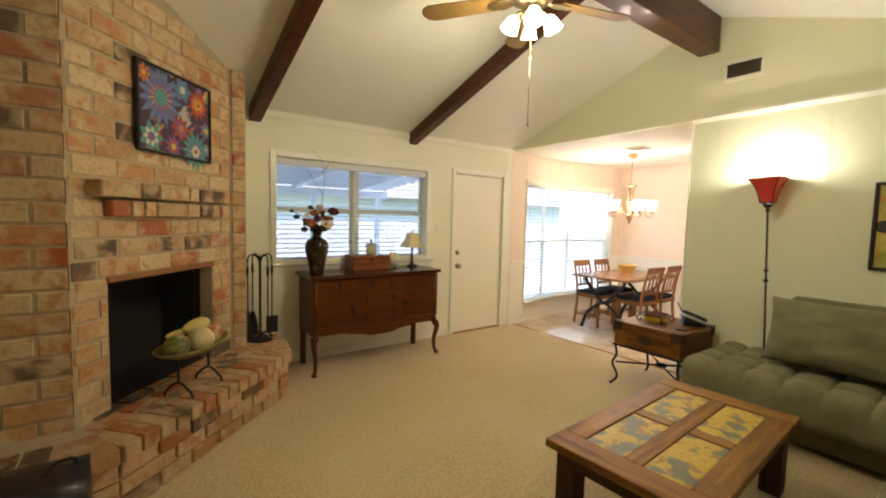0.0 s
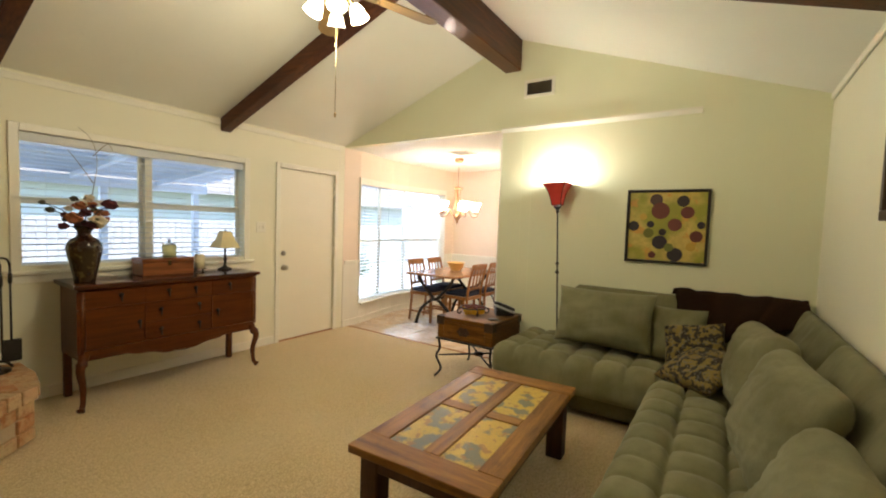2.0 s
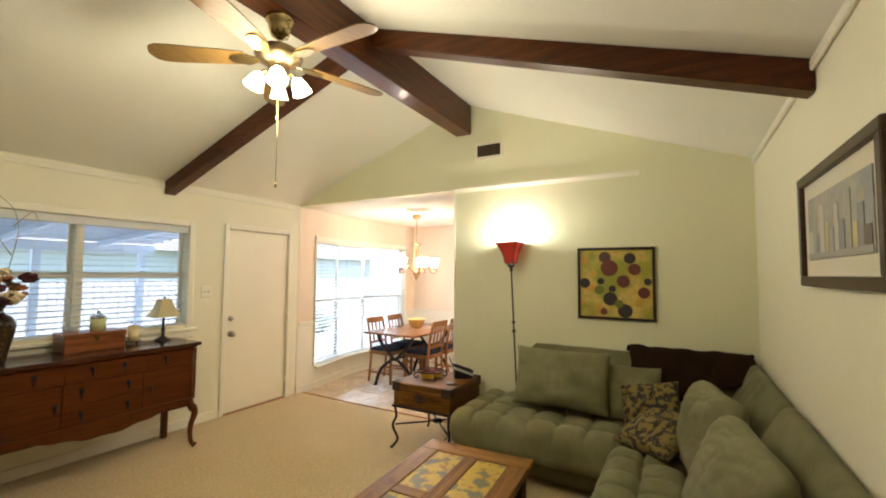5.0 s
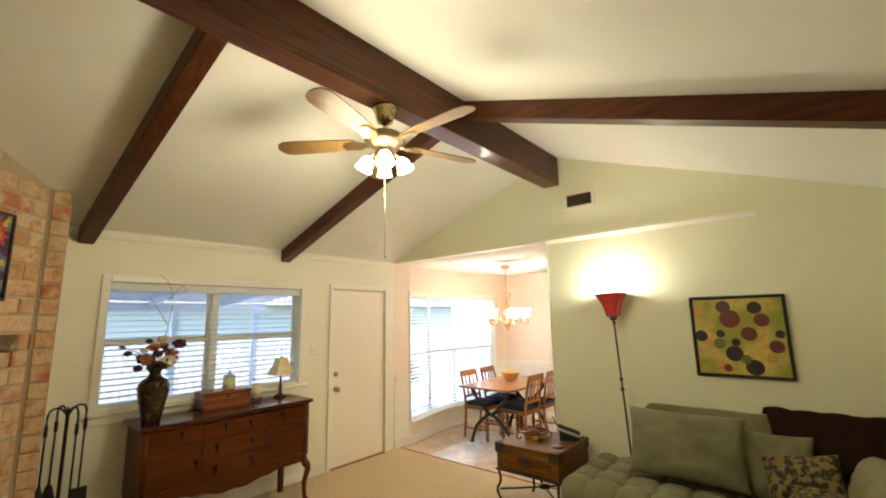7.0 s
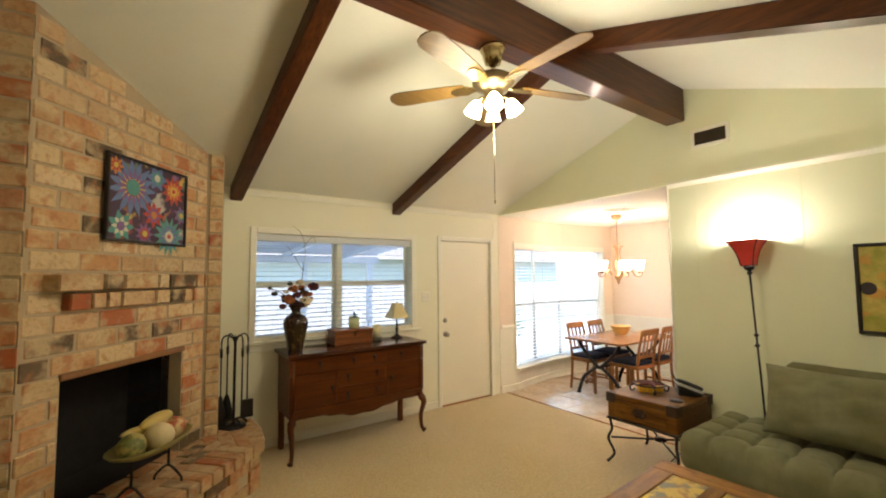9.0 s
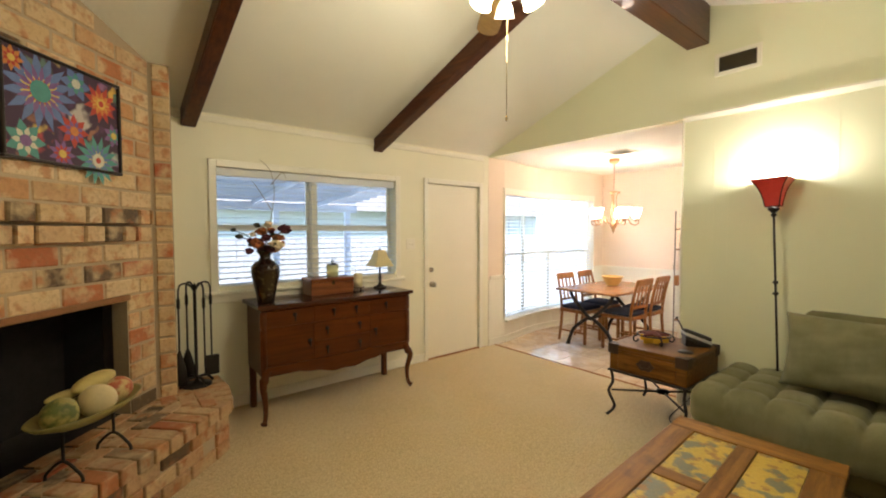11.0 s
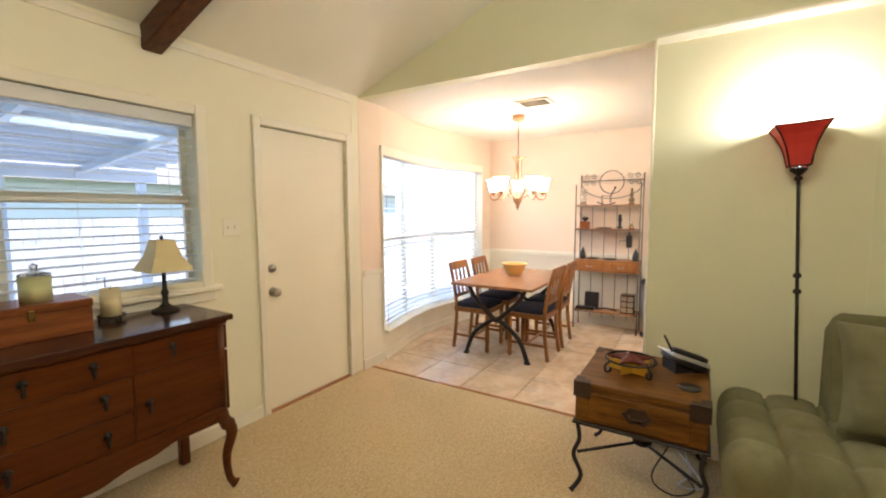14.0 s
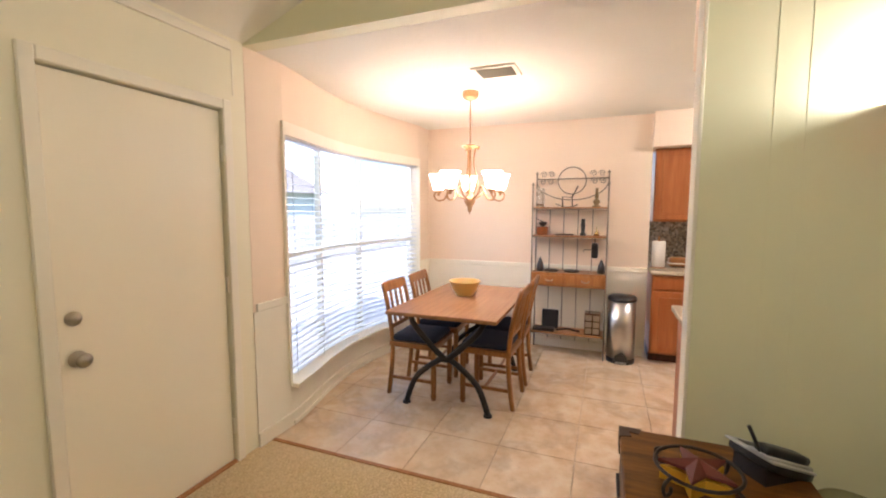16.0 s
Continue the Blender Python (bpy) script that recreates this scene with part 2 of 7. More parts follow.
# darkened: the buffet front's backlit shade is included in this veneer colour
M_DRESS = wood("backlit_mahogany_veneer", (0.062, 0.015, 0.002), (0.150, 0.040, 0.005), 0.34, 4, 0, 0.15)
M_DRESS_TOP = wood("polished_mahogany_top", (0.035, 0.012, 0.007), (0.10, 0.035, 0.016), 0.18, 4, 0, 0.4)
M_PINE = wood("rustic_pine", (0.095, 0.035, 0.005), (0.52, 0.245, 0.042), 0.42, 4, 0, 0.06, True)
M_PINE_Y = wood("rustic_pine_cross", (0.095, 0.035, 0.005), (0.52, 0.245, 0.042), 0.42, 4, 1, 0.06, True)
M_PINE_D = wood("dark_pine_frame", (0.03, 0.011, 0.004), (0.09, 0.034, 0.011), 0.5, 4, 2)
M_PANEL = blotched("distressed_yellow_green_panel", (0.56, 0.38, 0.045), (0.15, 0.16, 0.115), 9, 0.45, 0.49, 0.55, 0.4, (0.30, 0.15, 0.035))
M_CHEST = wood("rustic_chest_wood", (0.050, 0.018, 0.003), (0.31, 0.130, 0.018), 0.42, 5, 1, 0.06, True)
M_IRON = surface("wrought_iron", (0.035, 0.030, 0.026), 0.5, 0.6, 0.3, fine=50, bump=0.2)
M_LINTEL = surface("brown_lintel_band", (0.26, 0.12, 0.045), 0.75, 0.0, 0.3, 8, 60, 0.3)
M_BRONZE = surface("aged_bronze", (0.20, 0.145, 0.075), 0.32, 0.9, 0.25, fine=30, bump=0.05)
M_BRASS = surface("antique_brass", (0.50, 0.40, 0.20), 0.22, 1.0, 0.12, fine=30, bump=0.03)
M_NICKEL = surface("satin_nickel", (0.46, 0.42, 0.35), 0.28, 1.0, 0.08, fine=30, bump=0.03)
M_STEEL = surface("brushed_steel", (0.55, 0.53, 0.50), 0.3, 1.0, 0.06, fine=40, bump=0.05, stretch=(1, 1, 0.02))
M_BLACK = surface("black_plastic", (0.018, 0.018, 0.02), 0.35, 0, 0.2, bump=0.05)
M_SILVER = surface("silver_plastic", (0.50, 0.50, 0.48), 0.3, 0.3, 0.08, bump=0.03)
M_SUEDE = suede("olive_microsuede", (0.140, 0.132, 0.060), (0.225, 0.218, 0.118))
# close to the olive suede above, about a fifth lighter
M_SUEDE_L = suede("olive_microsuede_lighter", (0.165, 0.157, 0.074), (0.270, 0.262, 0.152))
M_BRACKET = surface("worn_dark_iron_plate", (0.055, 0.032, 0.018), 0.6, 0.35, 0.35, 12, 70, 0.3)
M_THROW = surface("brown_throw_wool", (0.022, 0.011, 0.006), 0.95, 0, 0.35, 8, 120, 0.5)
M_THROW.node_tree.nodes["Principled BSDF"].inputs["Specular IOR Level"].default_value = 0.08
M_PATTERN = blotched("patterned_pillow_cloth", (0.028, 0.022, 0.012), (0.24, 0.17, 0.035), 26, 0.8, 0.48, 0.53, 0.2, (0.16, 0.15, 0.11))
# white slats; their undersides' blue-grey shade is toned into this colour
M_BLIND = surface("shade_greyed_blind_slat", (0.68, 0.70, 0.71), 0.45, 0, 0.03, bump=0.03)
M_BLIND.node_tree.nodes["Principled BSDF"].inputs["Transmission Weight"].default_value = 0.0
M_FRAME = surface("black_picture_frame", (0.015, 0.011, 0.009), 0.3, 0, 0.3, bump=0.05)
M_FRAME_B = wood("dark_wood_picture_frame", (0.04, 0.022, 0.012), (0.10, 0.06, 0.035), 0.35, 5, 0)
M_MAT = surface("ivory_picture_mat", (0.72, 0.69, 0.56), 0.8, 0, 0.03)
M_ARTGREY = blotched("muted_print", (0.44, 0.42, 0.35), (0.30, 0.32, 0.34), 5, 0.6, 0.4, 0.65, 0.05, (0.42, 0.36, 0.20))
M_CANVAS = blotched("green_gold_canvas", (0.66, 0.50, 0.12), (0.33, 0.34, 0.04), 4, 0.5, 0.42, 0.6, 0.05, (0.66, 0.33, 0.06))
M_FLORAL = flower_canvas()
M_FANLIGHT = glow("lit_fan_glass", (1.0, 0.84, 0.50), 18.0)
M_CHANDLIGHT = glow("lit_chandelier_glass", (1.0, 0.79, 0.63), 16.0)
M_RED = surface("red_torchiere_shade", (0.30, 0.020, 0.012), 0.4, 0, 0.25, 10, 40, 0.1)
M_RED.node_tree.nodes["Principled BSDF"].inputs["Emission Color"].default_value = (0.9, 0.06, 0.03, 1)
M_RED.node_tree.nodes["Principled BSDF"].inputs["Emission Strength"].default_value = 0.07
M_RIM = glow("lit_lamp_mouth", (1.0, 0.9, 0.7), 6.0)
M_BLADE = wood("oak_fan_blade", (0.115, 0.064, 0.017), (0.24, 0.145, 0.042), 0.35, 5, 0, 0.2)
M_VASE = blotched("glazed_bronze_vase", (0.035, 0.022, 0.008), (0.022, 0.007, 0.005), 8, 0.12, 0.42, 0.6, 0.15, (0.11, 0.085, 0.03))
M_SHADE = surface("cream_lamp_shade", (0.66, 0.56, 0.30), 0.7, 0, 0.06, fine=120)
M_WAX = surface("cream_candle_wax", (0.78, 0.68, 0.40), 0.45, 0, 0.05)
M_WAXG = surface("pale_green_wax", (0.62, 0.64, 0.34), 0.4, 0, 0.08)
M_REDBOX = wood("reddish_wooden_box", (0.15, 0.045, 0.015), (0.34, 0.12, 0.04), 0.3, 5, 0, 0.2)
M_OAK = wood("honey_oak", (0.24, 0.10, 0.033), (0.50, 0.23, 0.075), 0.32, 5, 2, 0.2)
M_OAK_T = wood("honey_oak_tabletop", (0.30, 0.14, 0.06), (0.48, 0.25, 0.115), 0.25, 4, 0, 0.3)
M_CUSH = surface("navy_seat_cloth", (0.026, 0.033, 0.060), 0.9, 0, 0.3, 8, 130, 0.3)
M_BOWL = surface("yellow_ceramic", (0.66, 0.44, 0.13), 0.3, 0, 0.06)
M_CAB = wood("cherry_cabinet", (0.32, 0.10, 0.03), (0.52, 0.20, 0.068), 0.3, 4, 2, 0.2)
M_COUNTER = surface("beige_stone_counter", (0.60, 0.52, 0.38), 0.25, 0, 0.18, 5, 50, 0.05)
M_MOSAIC = pebble_paint("mosaic_backsplash", [(0.2, (0.20, 0.14, 0.09)), (0.45, (0.42, 0.34, 0.25)), (0.65, (0.12, 0.09, 0.07)), (0.85, (0.50, 0.42, 0.32))], 55, 0.25)
M_PAPER = surface("white_paper_towel", (0.82, 0.80, 0.76), 0.9, 0, 0.04, fine=60, bump=0.2)
M_GLASS, _n, _l, _b = nodes_of("window_glass")
_b.inputs["Transmission Weight"].default_value, _b.inputs["Roughness"].default_value, _b.inputs["IOR"].default_value = 1.0, 0.0, 1.02
_b.inputs["Base Color"].default_value = (0.96, 0.98, 1, 1)
M_JAR, _n, _l, _b = nodes_of("clear_jar_glass")
_b.inputs["Transmission Weight"].default_value, _b.inputs["Roughness"].default_value = 1.0, 0.05
M_GOURD_Y = surface("yellow_gourd_skin", (0.50, 0.40, 0.12), 0.5, 0, 0.25, 12, 40, 0.2)
M_GOURD_G = blotched("mottled_green_gourd", (0.12, 0.14, 0.03), (0.36, 0.30, 0.08), 20, 0.5)
M_GOURD_C = surface("pale_gourd_skin", (0.58, 0.48, 0.26), 0.55, 0, 0.15, 15, 60, 0.3)
M_GOURD_R = blotched("red_gourd", (0.40, 0.10, 0.04), (0.56, 0.42, 0.18), 22, 0.5)
M_BASKET = surface("olive_woven_bowl", (0.22, 0.19, 0.055), 0.6, 0, 0.3, 20, 90, 0.5)
M_STAR_R, M_STAR_Y = surface("red_star_paint", (0.11, 0.018, 0.008), 0.6, 0, 0.3, 20), surface("amber_glass", (0.58, 0.34, 0.03), 0.25, 0, 0.15)
M_PETAL = [surface("petal_" + n, c, 0.8, 0, 0.2, 20) for n, c in (("burgundy", (0.075, 0.012, 0.018)), ("rust", (0.32, 0.10, 0.03)), ("cream", (0.70, 0.58, 0.38)), ("leaf", (0.06, 0.055, 0.03)))]
M_TWIG = surface("bare_twig", (0.30, 0.25, 0.17), 0.9)
M_CORD, M_CORD_W = surface("dark_cord", (0.02, 0.02, 0.02), 0.5), surface("white_cord", (0.7, 0.7, 0.66), 0.5)
M_GRASS = surface("lawn", (0.07, 0.12, 0.035), 0.95, 0, 0.4, 1.5, 40, 0.6)
M_PATIO = surface("patio_concrete", (0.52, 0.52, 0.52), 0.9, 0, 0.1, 2, 50, 0.2)
# white metal in shade; the sky's blue light is put into its colour
M_ALU = surface("sky_tinted_patio_metal", (0.68, 0.75, 0.86), 0.45, 0, 0.05)
M_SKYPANEL = surface("translucent_roof_panel", (0.9, 0.93, 0.95), 0.5, 0, 0.03)
M_SKYPANEL.node_tree.nodes["Principled BSDF"].inputs["Transmission Weight"].default_value = 0.9
M_FENCE = wood("grey_cedar_fence", (0.36, 0.36, 0.37), (0.56, 0.57, 0.58), 0.85, 4, 2)
M_LEAF = surface("shrub_leaf", (0.07, 0.13, 0.045), 0.6, 0, 0.4, 30)
M_ROOF = surface("neighbour_shingle", (0.24, 0.22, 0.21), 0.9, 0, 0.3, 4, 30, 0.5)
M_SIDING = surface("neighbour_siding", (0.84, 0.85, 0.85), 0.7, 0, 0.05)


# ---- mesh helpers ----
def box(x0, x1, y0, y1, z0, z1, bev=0.0, bm=None, seg=1):
    own = bm is None
    b2 = bmesh.new()
    bmesh.ops.create_cube(b2, size=1.0, matrix=Matrix.Translation(((x0 + x1) / 2, (y0 + y1) / 2, (z0 + z1) / 2)) @ Matrix.Diagonal((x1 - x0, y1 - y0, z1 - z0, 1)))
    if bev:
        bmesh.ops.bevel(b2, geom=b2.edges[:], offset=bev, segments=seg, profile=0.7, affect="EDGES")
    return b2 if own else join(bm, b2)


def join(bm, b2, m=None):
    if m is not None:
        bmesh.ops.transform(b2, matrix=m, verts=b2.verts[:])
    vmap = [bm.verts.new(v.co) for v in b2.verts]
    b2.verts.index_update()
    for f in b2.faces:
        nf = bm.faces.new([vmap[v.index] for v in f.verts])
        nf.smooth = f.smooth
    b2.free()
    return bm


def lathe(prof, n=24, bm=None, at=(0, 0, 0), squash=1.0):
    bm = bm or bmesh.new()
    rings = []
    for r, z in prof:
        rings.append([bm.verts.new((at[0] + max(r, 1e-4) * math.cos(2 * math.pi * i / n), at[1] + squash * max(r, 1e-4) * math.sin(2 * math.pi * i / n), at[2] + z)) for i in range(n)])
    for a, b in zip(rings, rings[1:]):
        for i in range(n):
            f = bm.faces.new((a[i], a[(i + 1) % n], b[(i + 1) % n], b[i]))
            f.smooth = True
    if prof[0][0] > 0.0005:
        bm.faces.new(rings[0][::-1])
    if prof[-1][0] > 0.0005:
        bm.faces.new(rings[-1])
    return bm


def tube(pts, r, n=8, bm=None):
    """A round bar along points; r one radius or one for each point."""
    bm = bm or bmesh.new()
    pts = [Vector(p) for p in pts]
    rs = r if isinstance(r, (list, tuple)) else [r] * len(pts)
    rings, up = [], Vector((0.13, 0.31, 0.94)).normalized()
    for i, p in enumerate(pts):
        d = (pts[min(i + 1, len(pts) - 1)] - pts[max(i - 1, 0)]).normalized()
        s = d.cross(up)
        if s.length < 0.1:
            s = d.cross(Vector((1, 0.2, 0)))
        s.normalize()
        u = s.cross(d)
        up = u if abs(u.length - 1) < 0.1 else up
        rings.append([bm.verts.new(p + rs[i] * (math.cos(2 * math.pi * k / n) * s + math.sin(2 * math.pi * k / n) * u)) for k in range(n)])
    for a, b in zip(rings, rings[1:]):
        for k in range(n):
            f = bm.faces.new((a[k], a[(k + 1) % n], b[(k + 1) % n], b[k]))
            f.smooth = True
    bm.faces.new(rings[0][::-1])
    bm.faces.new(rings[-1])
    return bm


def bend(pts, n=6):
    """A smooth curve through points."""
    p = [Vector(q) for q in pts]
    out = []
    for i in range(len(p) - 1):
        a, b, c, d = p[max(i - 1, 0)], p[i], p[i + 1], p[min(i + 2, len(p) - 1)]
        for k in range(n):
            t = k / n
            out.append(0.5 * (2 * b + (c - a) * t + (2 * a - 5 * b + 4 * c - d) * t * t + (3 * b - a - 3 * c + d) * t ** 3))
    return out + [p[-1]]


def prism(poly, z0, z1, bm=None, bev=0.0):
    """A flat outline in x and y, raised from z0 to z1."""
    b2 = bmesh.new()
    lo, hi = [b2.verts.new((x, y, z0)) for x, y in poly], [b2.verts.new((x, y, z1)) for x, y in poly]
    b2.faces.new(lo[::-1]), b2.faces.new(hi)
    k = len(poly)
    for i in range(k):
        b2.faces.new((lo[i], lo[(i + 1) % k], hi[(i + 1) % k], hi[i]))
    bmesh.ops.recalc_face_normals(b2, faces=b2.faces[:])
    if bev:
        bmesh.ops.bevel(b2, geom=b2.edges[:], offset=bev, segments=1, affect="EDGES")
    return b2 if bm is None else join(bm, b2)


def turned(bm, m):
    bmesh.ops.transform(bm, matrix=m, verts=bm.verts[:])
    return bm


XZ = Matrix(((1, 0, 0, 0), (0, 0, 1, 0), (0, 1, 0, 0), (0, 0, 0, 1)))   # an outline in x, y becomes one in x, z
YZ = Matrix(((0, 0, 1, 0), (1, 0, 0, 0), (0, 1, 0, 0), (0, 0, 0, 1)))   # an outline in x, y becomes one in y, z


def rbox(sx, sy, sz, r, n=10, top=None, bm=None):
    """A rounded block about the origin, its base at z = 0; top(x, y) lowers its upper face."""
    bm = bm or bmesh.new()
    cache = {}
    nx, ny, nz = (n if isinstance(n, tuple) else (n, n, n))

    def vert(p):
        key = tuple(round(c, 5) for c in p)
        if key not in cache:
            h = Vector((sx / 2, sy / 2, sz / 2))
            q = Vector(p)
            core = Vector([max(-h[i] + r, min(h[i] - r, q[i])) for i in range(3)])
            d = q - core
            if d.length > 1e-9:
                q = core + d.normalized() * r
            z = q.z + sz / 2
            if top:
                w = max(0.0, (z / sz - 0.35) / 0.65)
                z -= top(q.x, q.y) * w
            cache[key] = bm.verts.new((q.x, q.y, z))
        return cache[key]

    def side(ax, sgn, na, nb):
        a, b = [i for i in range(3) if i != ax]
        size = (sx, sy, sz)
        for i in range(na):
            for j in range(nb):
                quad = []
                for di, dj in ((0, 0), (1, 0), (1, 1), (0, 1)):
                    p = [0, 0, 0]
                    p[ax], p[a], p[b] = sgn * size[ax] / 2, size[a] * ((i + di) / na - 0.5), size[b] * ((j + dj) / nb - 0.5)
                    quad.append(vert(p))
                if len(set(quad)) > 2:
                    try:
                        f = bm.faces.new(list(dict.fromkeys(quad)))
                        f.smooth = True
                    except ValueError:
                        pass
    side(0, 1, ny, nz), side(0, -1, ny, nz), side(1, 1, nx, nz), side(1, -1, nx, nz), side(2, 1, nx, ny), side(2, -1, nx, ny)
    bmesh.ops.recalc_face_normals(bm, faces=bm.faces[:])
    return bm


def pillow(w, h, d, n=40, seed=0, crumple=0.012):
    """A stuffed square cushion lying in x and z, its thickness along y."""
    bm = bmesh.new()
    g = {}
    for s in (1, -1):
        for i in range(n + 1):
            for j in range(n + 1):
                u, v = 2 * i / n - 1, 2 * j / n - 1
                t = (max(0, 1 - abs(u) ** 2.6) * max(0, 1 - abs(v) ** 2.6)) ** 0.45
                pin = 1 - 0.06 * (1 - abs(u) ** 2) * abs(v) ** 3
                pin2 = 1 - 0.06 * (1 - abs(v) ** 2) * abs(u) ** 3
                c = crumple * noise.noise(Vector((u * 2.5 + seed, v * 2.5, s * 3.0))) * 2 * t
                fold = abs(noise.noise(Vector((u * 1.4 + seed * 2, v * 5.0 + u * 2.0, s * 2.0 + seed))))
                c -= s * crumple * 0.22 * max(0.0, 0.22 - fold) / 0.22 * t
                edge = i in (0, n) or j in (0, n)
                key = (i, j, 0 if edge else s)
                if key not in g:
                    g[key] = bm.verts.new((u * w / 2 * pin2, s * (d / 2 * t) + c, v * h / 2 * pin))
    for s in (1, -1):
        for i in range(n):
            for j in range(n):
                q = [g[(a, b, 0 if a in (0, n) or b in (0, n) else s)] for a, b in ((i, j), (i + 1, j), (i + 1, j + 1), (i, j + 1))]
                f = bm.faces.new(q if s < 0 else q[::-1])
                f.smooth = True
    bmesh.ops.recalc_face_normals(bm, faces=bm.faces[:])
    return bm


def meshed(name, bm, material):
    me = bpy.data.meshes.new(name)
    bm.to_mesh(me)
    bm.free()
    me.materials.append(material)
    return me


def part(name, bm, material, parent, label=""):
    ob = new(name, meshed(name, bm, material))
    ob.parent = parent
    return tagged(ob, label) if label else ob


def piece(name, mesh, parent, m):
    """One of many alike pieces on a shared mesh."""
    ob = new(name, mesh)
    ob.parent = parent
    ob.matrix_basis = m
    return ob


def thing(name, m, label, category, group=""):
    ob = new(name)
    ob.empty_display_size = 0.05
    ob.matrix_basis = m if isinstance(m, Matrix) else Matrix.Translation(m)
    return tagged(ob, label, category, group)


def setting(name, bm, material, label="", category=""):
    return tagged(new(name, meshed(name, bm, material)), label, category, kind="structure")


# ---- the rooms ----
RIDGE_Y, RIDGE_Z, SLOPE = -2.42, 3.33, 0.366
EAVE, RIGHT_Y, BACK_X, DIN_X, OPEN_Y = 2.433, -4.85, -6.6, 2.72, -2.33
T = 0.14


def roof_z(y):
    return RIDGE_Z - SLOPE * abs(y - RIDGE_Y)


setting("floor", box(BACK_X, 0.10, RIGHT_Y - 0.1, 0.05, -0.12, 0.0), M_CARPET, "beige speckled cut pile carpet, slightly worn", "carpet")
dining_floor = setting("floor_dining", box(0.10, 4.2, -5.0, 0.6, -0.12, -0.008), M_GROUT, "sandy grout bed under the dining tiles", "tile floor")
setting("trim_threshold", box(0.088, 0.116, OPEN_Y + 0.016, -0.024, -0.01, 0.006, 0.003), M_OAK_T, "thin wooden strip between carpet and tile", "threshold")

# window wall: pieces round the window and the door
W0, W1, WZ0, WZ1 = -3.135, -1.41, 1.00, 2.025
D0, D1, DZ = -0.985, -0.165, 2.04
wall_n = bmesh.new()
for x0, x1, z0, z1 in ((BACK_X, W0, 0, EAVE), (W0, W1, 0, WZ0), (W0, W1, WZ1, EAVE), (W1, D0, 0, EAVE), (D0, D1, DZ, EAVE), (D1, -0.002, 0, EAVE)):
    box(x0, x1, 0, T, z0, z1 + 0.03, bm=wall_n)
setting("wall_north", wall_n, M_CREAM, "cream painted panelled wall with window and door", "wall")
seams = bmesh.new()
for x in (-0.085,):
    box(x - 0.004, x + 0.004, -0.003, 0.004, 2.13, EAVE - 0.05, bm=seams)
setting("trim_panel_seams", seams, M_WHITE, "narrow painted panel seams", "trim")
setting("trim_top_north", turned(prism([(0, 0), (-0.018, 0), (-0.012, 0.04), (0, 0.055)], BACK_X + 2.0, -0.10), YZ), M_WHITE, "slim cream moulding under the ceiling", "trim").location = (0, 0, EAVE - 0.06)

# gable wall with the dining opening
gable = bmesh.new()
join(gable, turned(prism([(0.1, EAVE), (0.1, EAVE + 0.02), (RIDGE_Y, RIDGE_Z + 0.1), (RIGHT_Y, roof_z(RIGHT_Y) + 0.1), (RIGHT_Y, EAVE)], 0.0, 0.10), YZ))
box(0.0, 0.10, RIGHT_Y, OPEN_Y, 0, EAVE, bm=gable)
setting("wall_east", gable, M_SAGE, "pale sage painted gable wall above the dining opening", "wall")
setting("trim_opening", box(-0.008, 0.108, OPEN_Y - 0.001, OPEN_Y + 0.014, 0, EAVE - 0.002, 0.003), M_WHITE, "white painted trim on the opening's edge", "trim")
crown = bmesh.new()
join(crown, turned(prism([(0, 0), (-0.012, 0.0), (-0.018, 0.012), (-0.03, 0.03), (-0.03, 0.045), (0, 0.045)], OPEN_Y - 1.75, OPEN_Y), Matrix(((1, 0, 0, 0), (0, 0, 1, 0), (0, 1, 0, 0), (0, 0, 0, 1)))))
setting("trim_crown", crown, M_WHITE, "white crown strip along the gable wall", "trim").location = (0, 0, EAVE - 0.03)
es = bmesh.new()
for y in (-2.56, -2.66, -3.30, -4.08):
    box(-0.0015, 0.002, y - 0.002, y + 0.002, 0.1, EAVE - 0.04, bm=es)
setting("trim_gable_seams", es, M_SAGE, "faint vertical panel seams in sage paint", "trim")
setting("wall_south", box(BACK_X, T, RIGHT_Y - T, RIGHT_Y, 0, 2.6), M_CREAM, "plain cream painted wall behind the sofa", "wall")
setting("trim_crown_south", box(BACK_X, -0.04, RIGHT_Y, RIGHT_Y + 0.02, roof_z(RIGHT_Y) - 0.05, roof_z(RIGHT_Y) - 0.004, 0.006), M_WHITE, "white strip under the sloped ceiling", "trim")
setting("wall_west", box(BACK_X - T, BACK_X, RIGHT_Y - T, T, 0, 3.5), M_CREAM, "plain cream painted wall closing the room", "wall")
roof = bmesh.new()
for sgn in (1, -1):
    far = 0.12 if sgn > 0 else RIGHT_Y - 0.12
    join(roof, turned(prism([(RIDGE_Y, RIDGE_Z), (far, roof_z(far)), (far, roof_z(far) + 0.1), (RIDGE_Y, RIDGE_Z + 0.1)], BACK_X - 0.1, -0.001), YZ))
setting("ceiling", roof, M_CEIL, "vaulted white textured plaster ceiling", "ceiling")
setting("ceiling_dining", box(0.102, 4.2, -5.0, 0.6, EAVE, EAVE + 0.1), M_CEIL, "flat white textured dining ceiling", "ceiling")

# baseboards
setting("baseboard_north", box(-3.25, D0 - 0.055, -0.014, 0.0, 0, 0.09, 0.004), M_WHITE, "white painted baseboard", "baseboard")
setting("baseboard_east", box(-0.014, 0.0, RIGHT_Y, OPEN_Y, 0, 0.09, 0.004), M_WHITE, "white painted baseboard", "baseboard")

# beams
beam = thing("ridge_beam", (0, 0, 0), "dark stained wooden ridge beam, glossy", "beam")
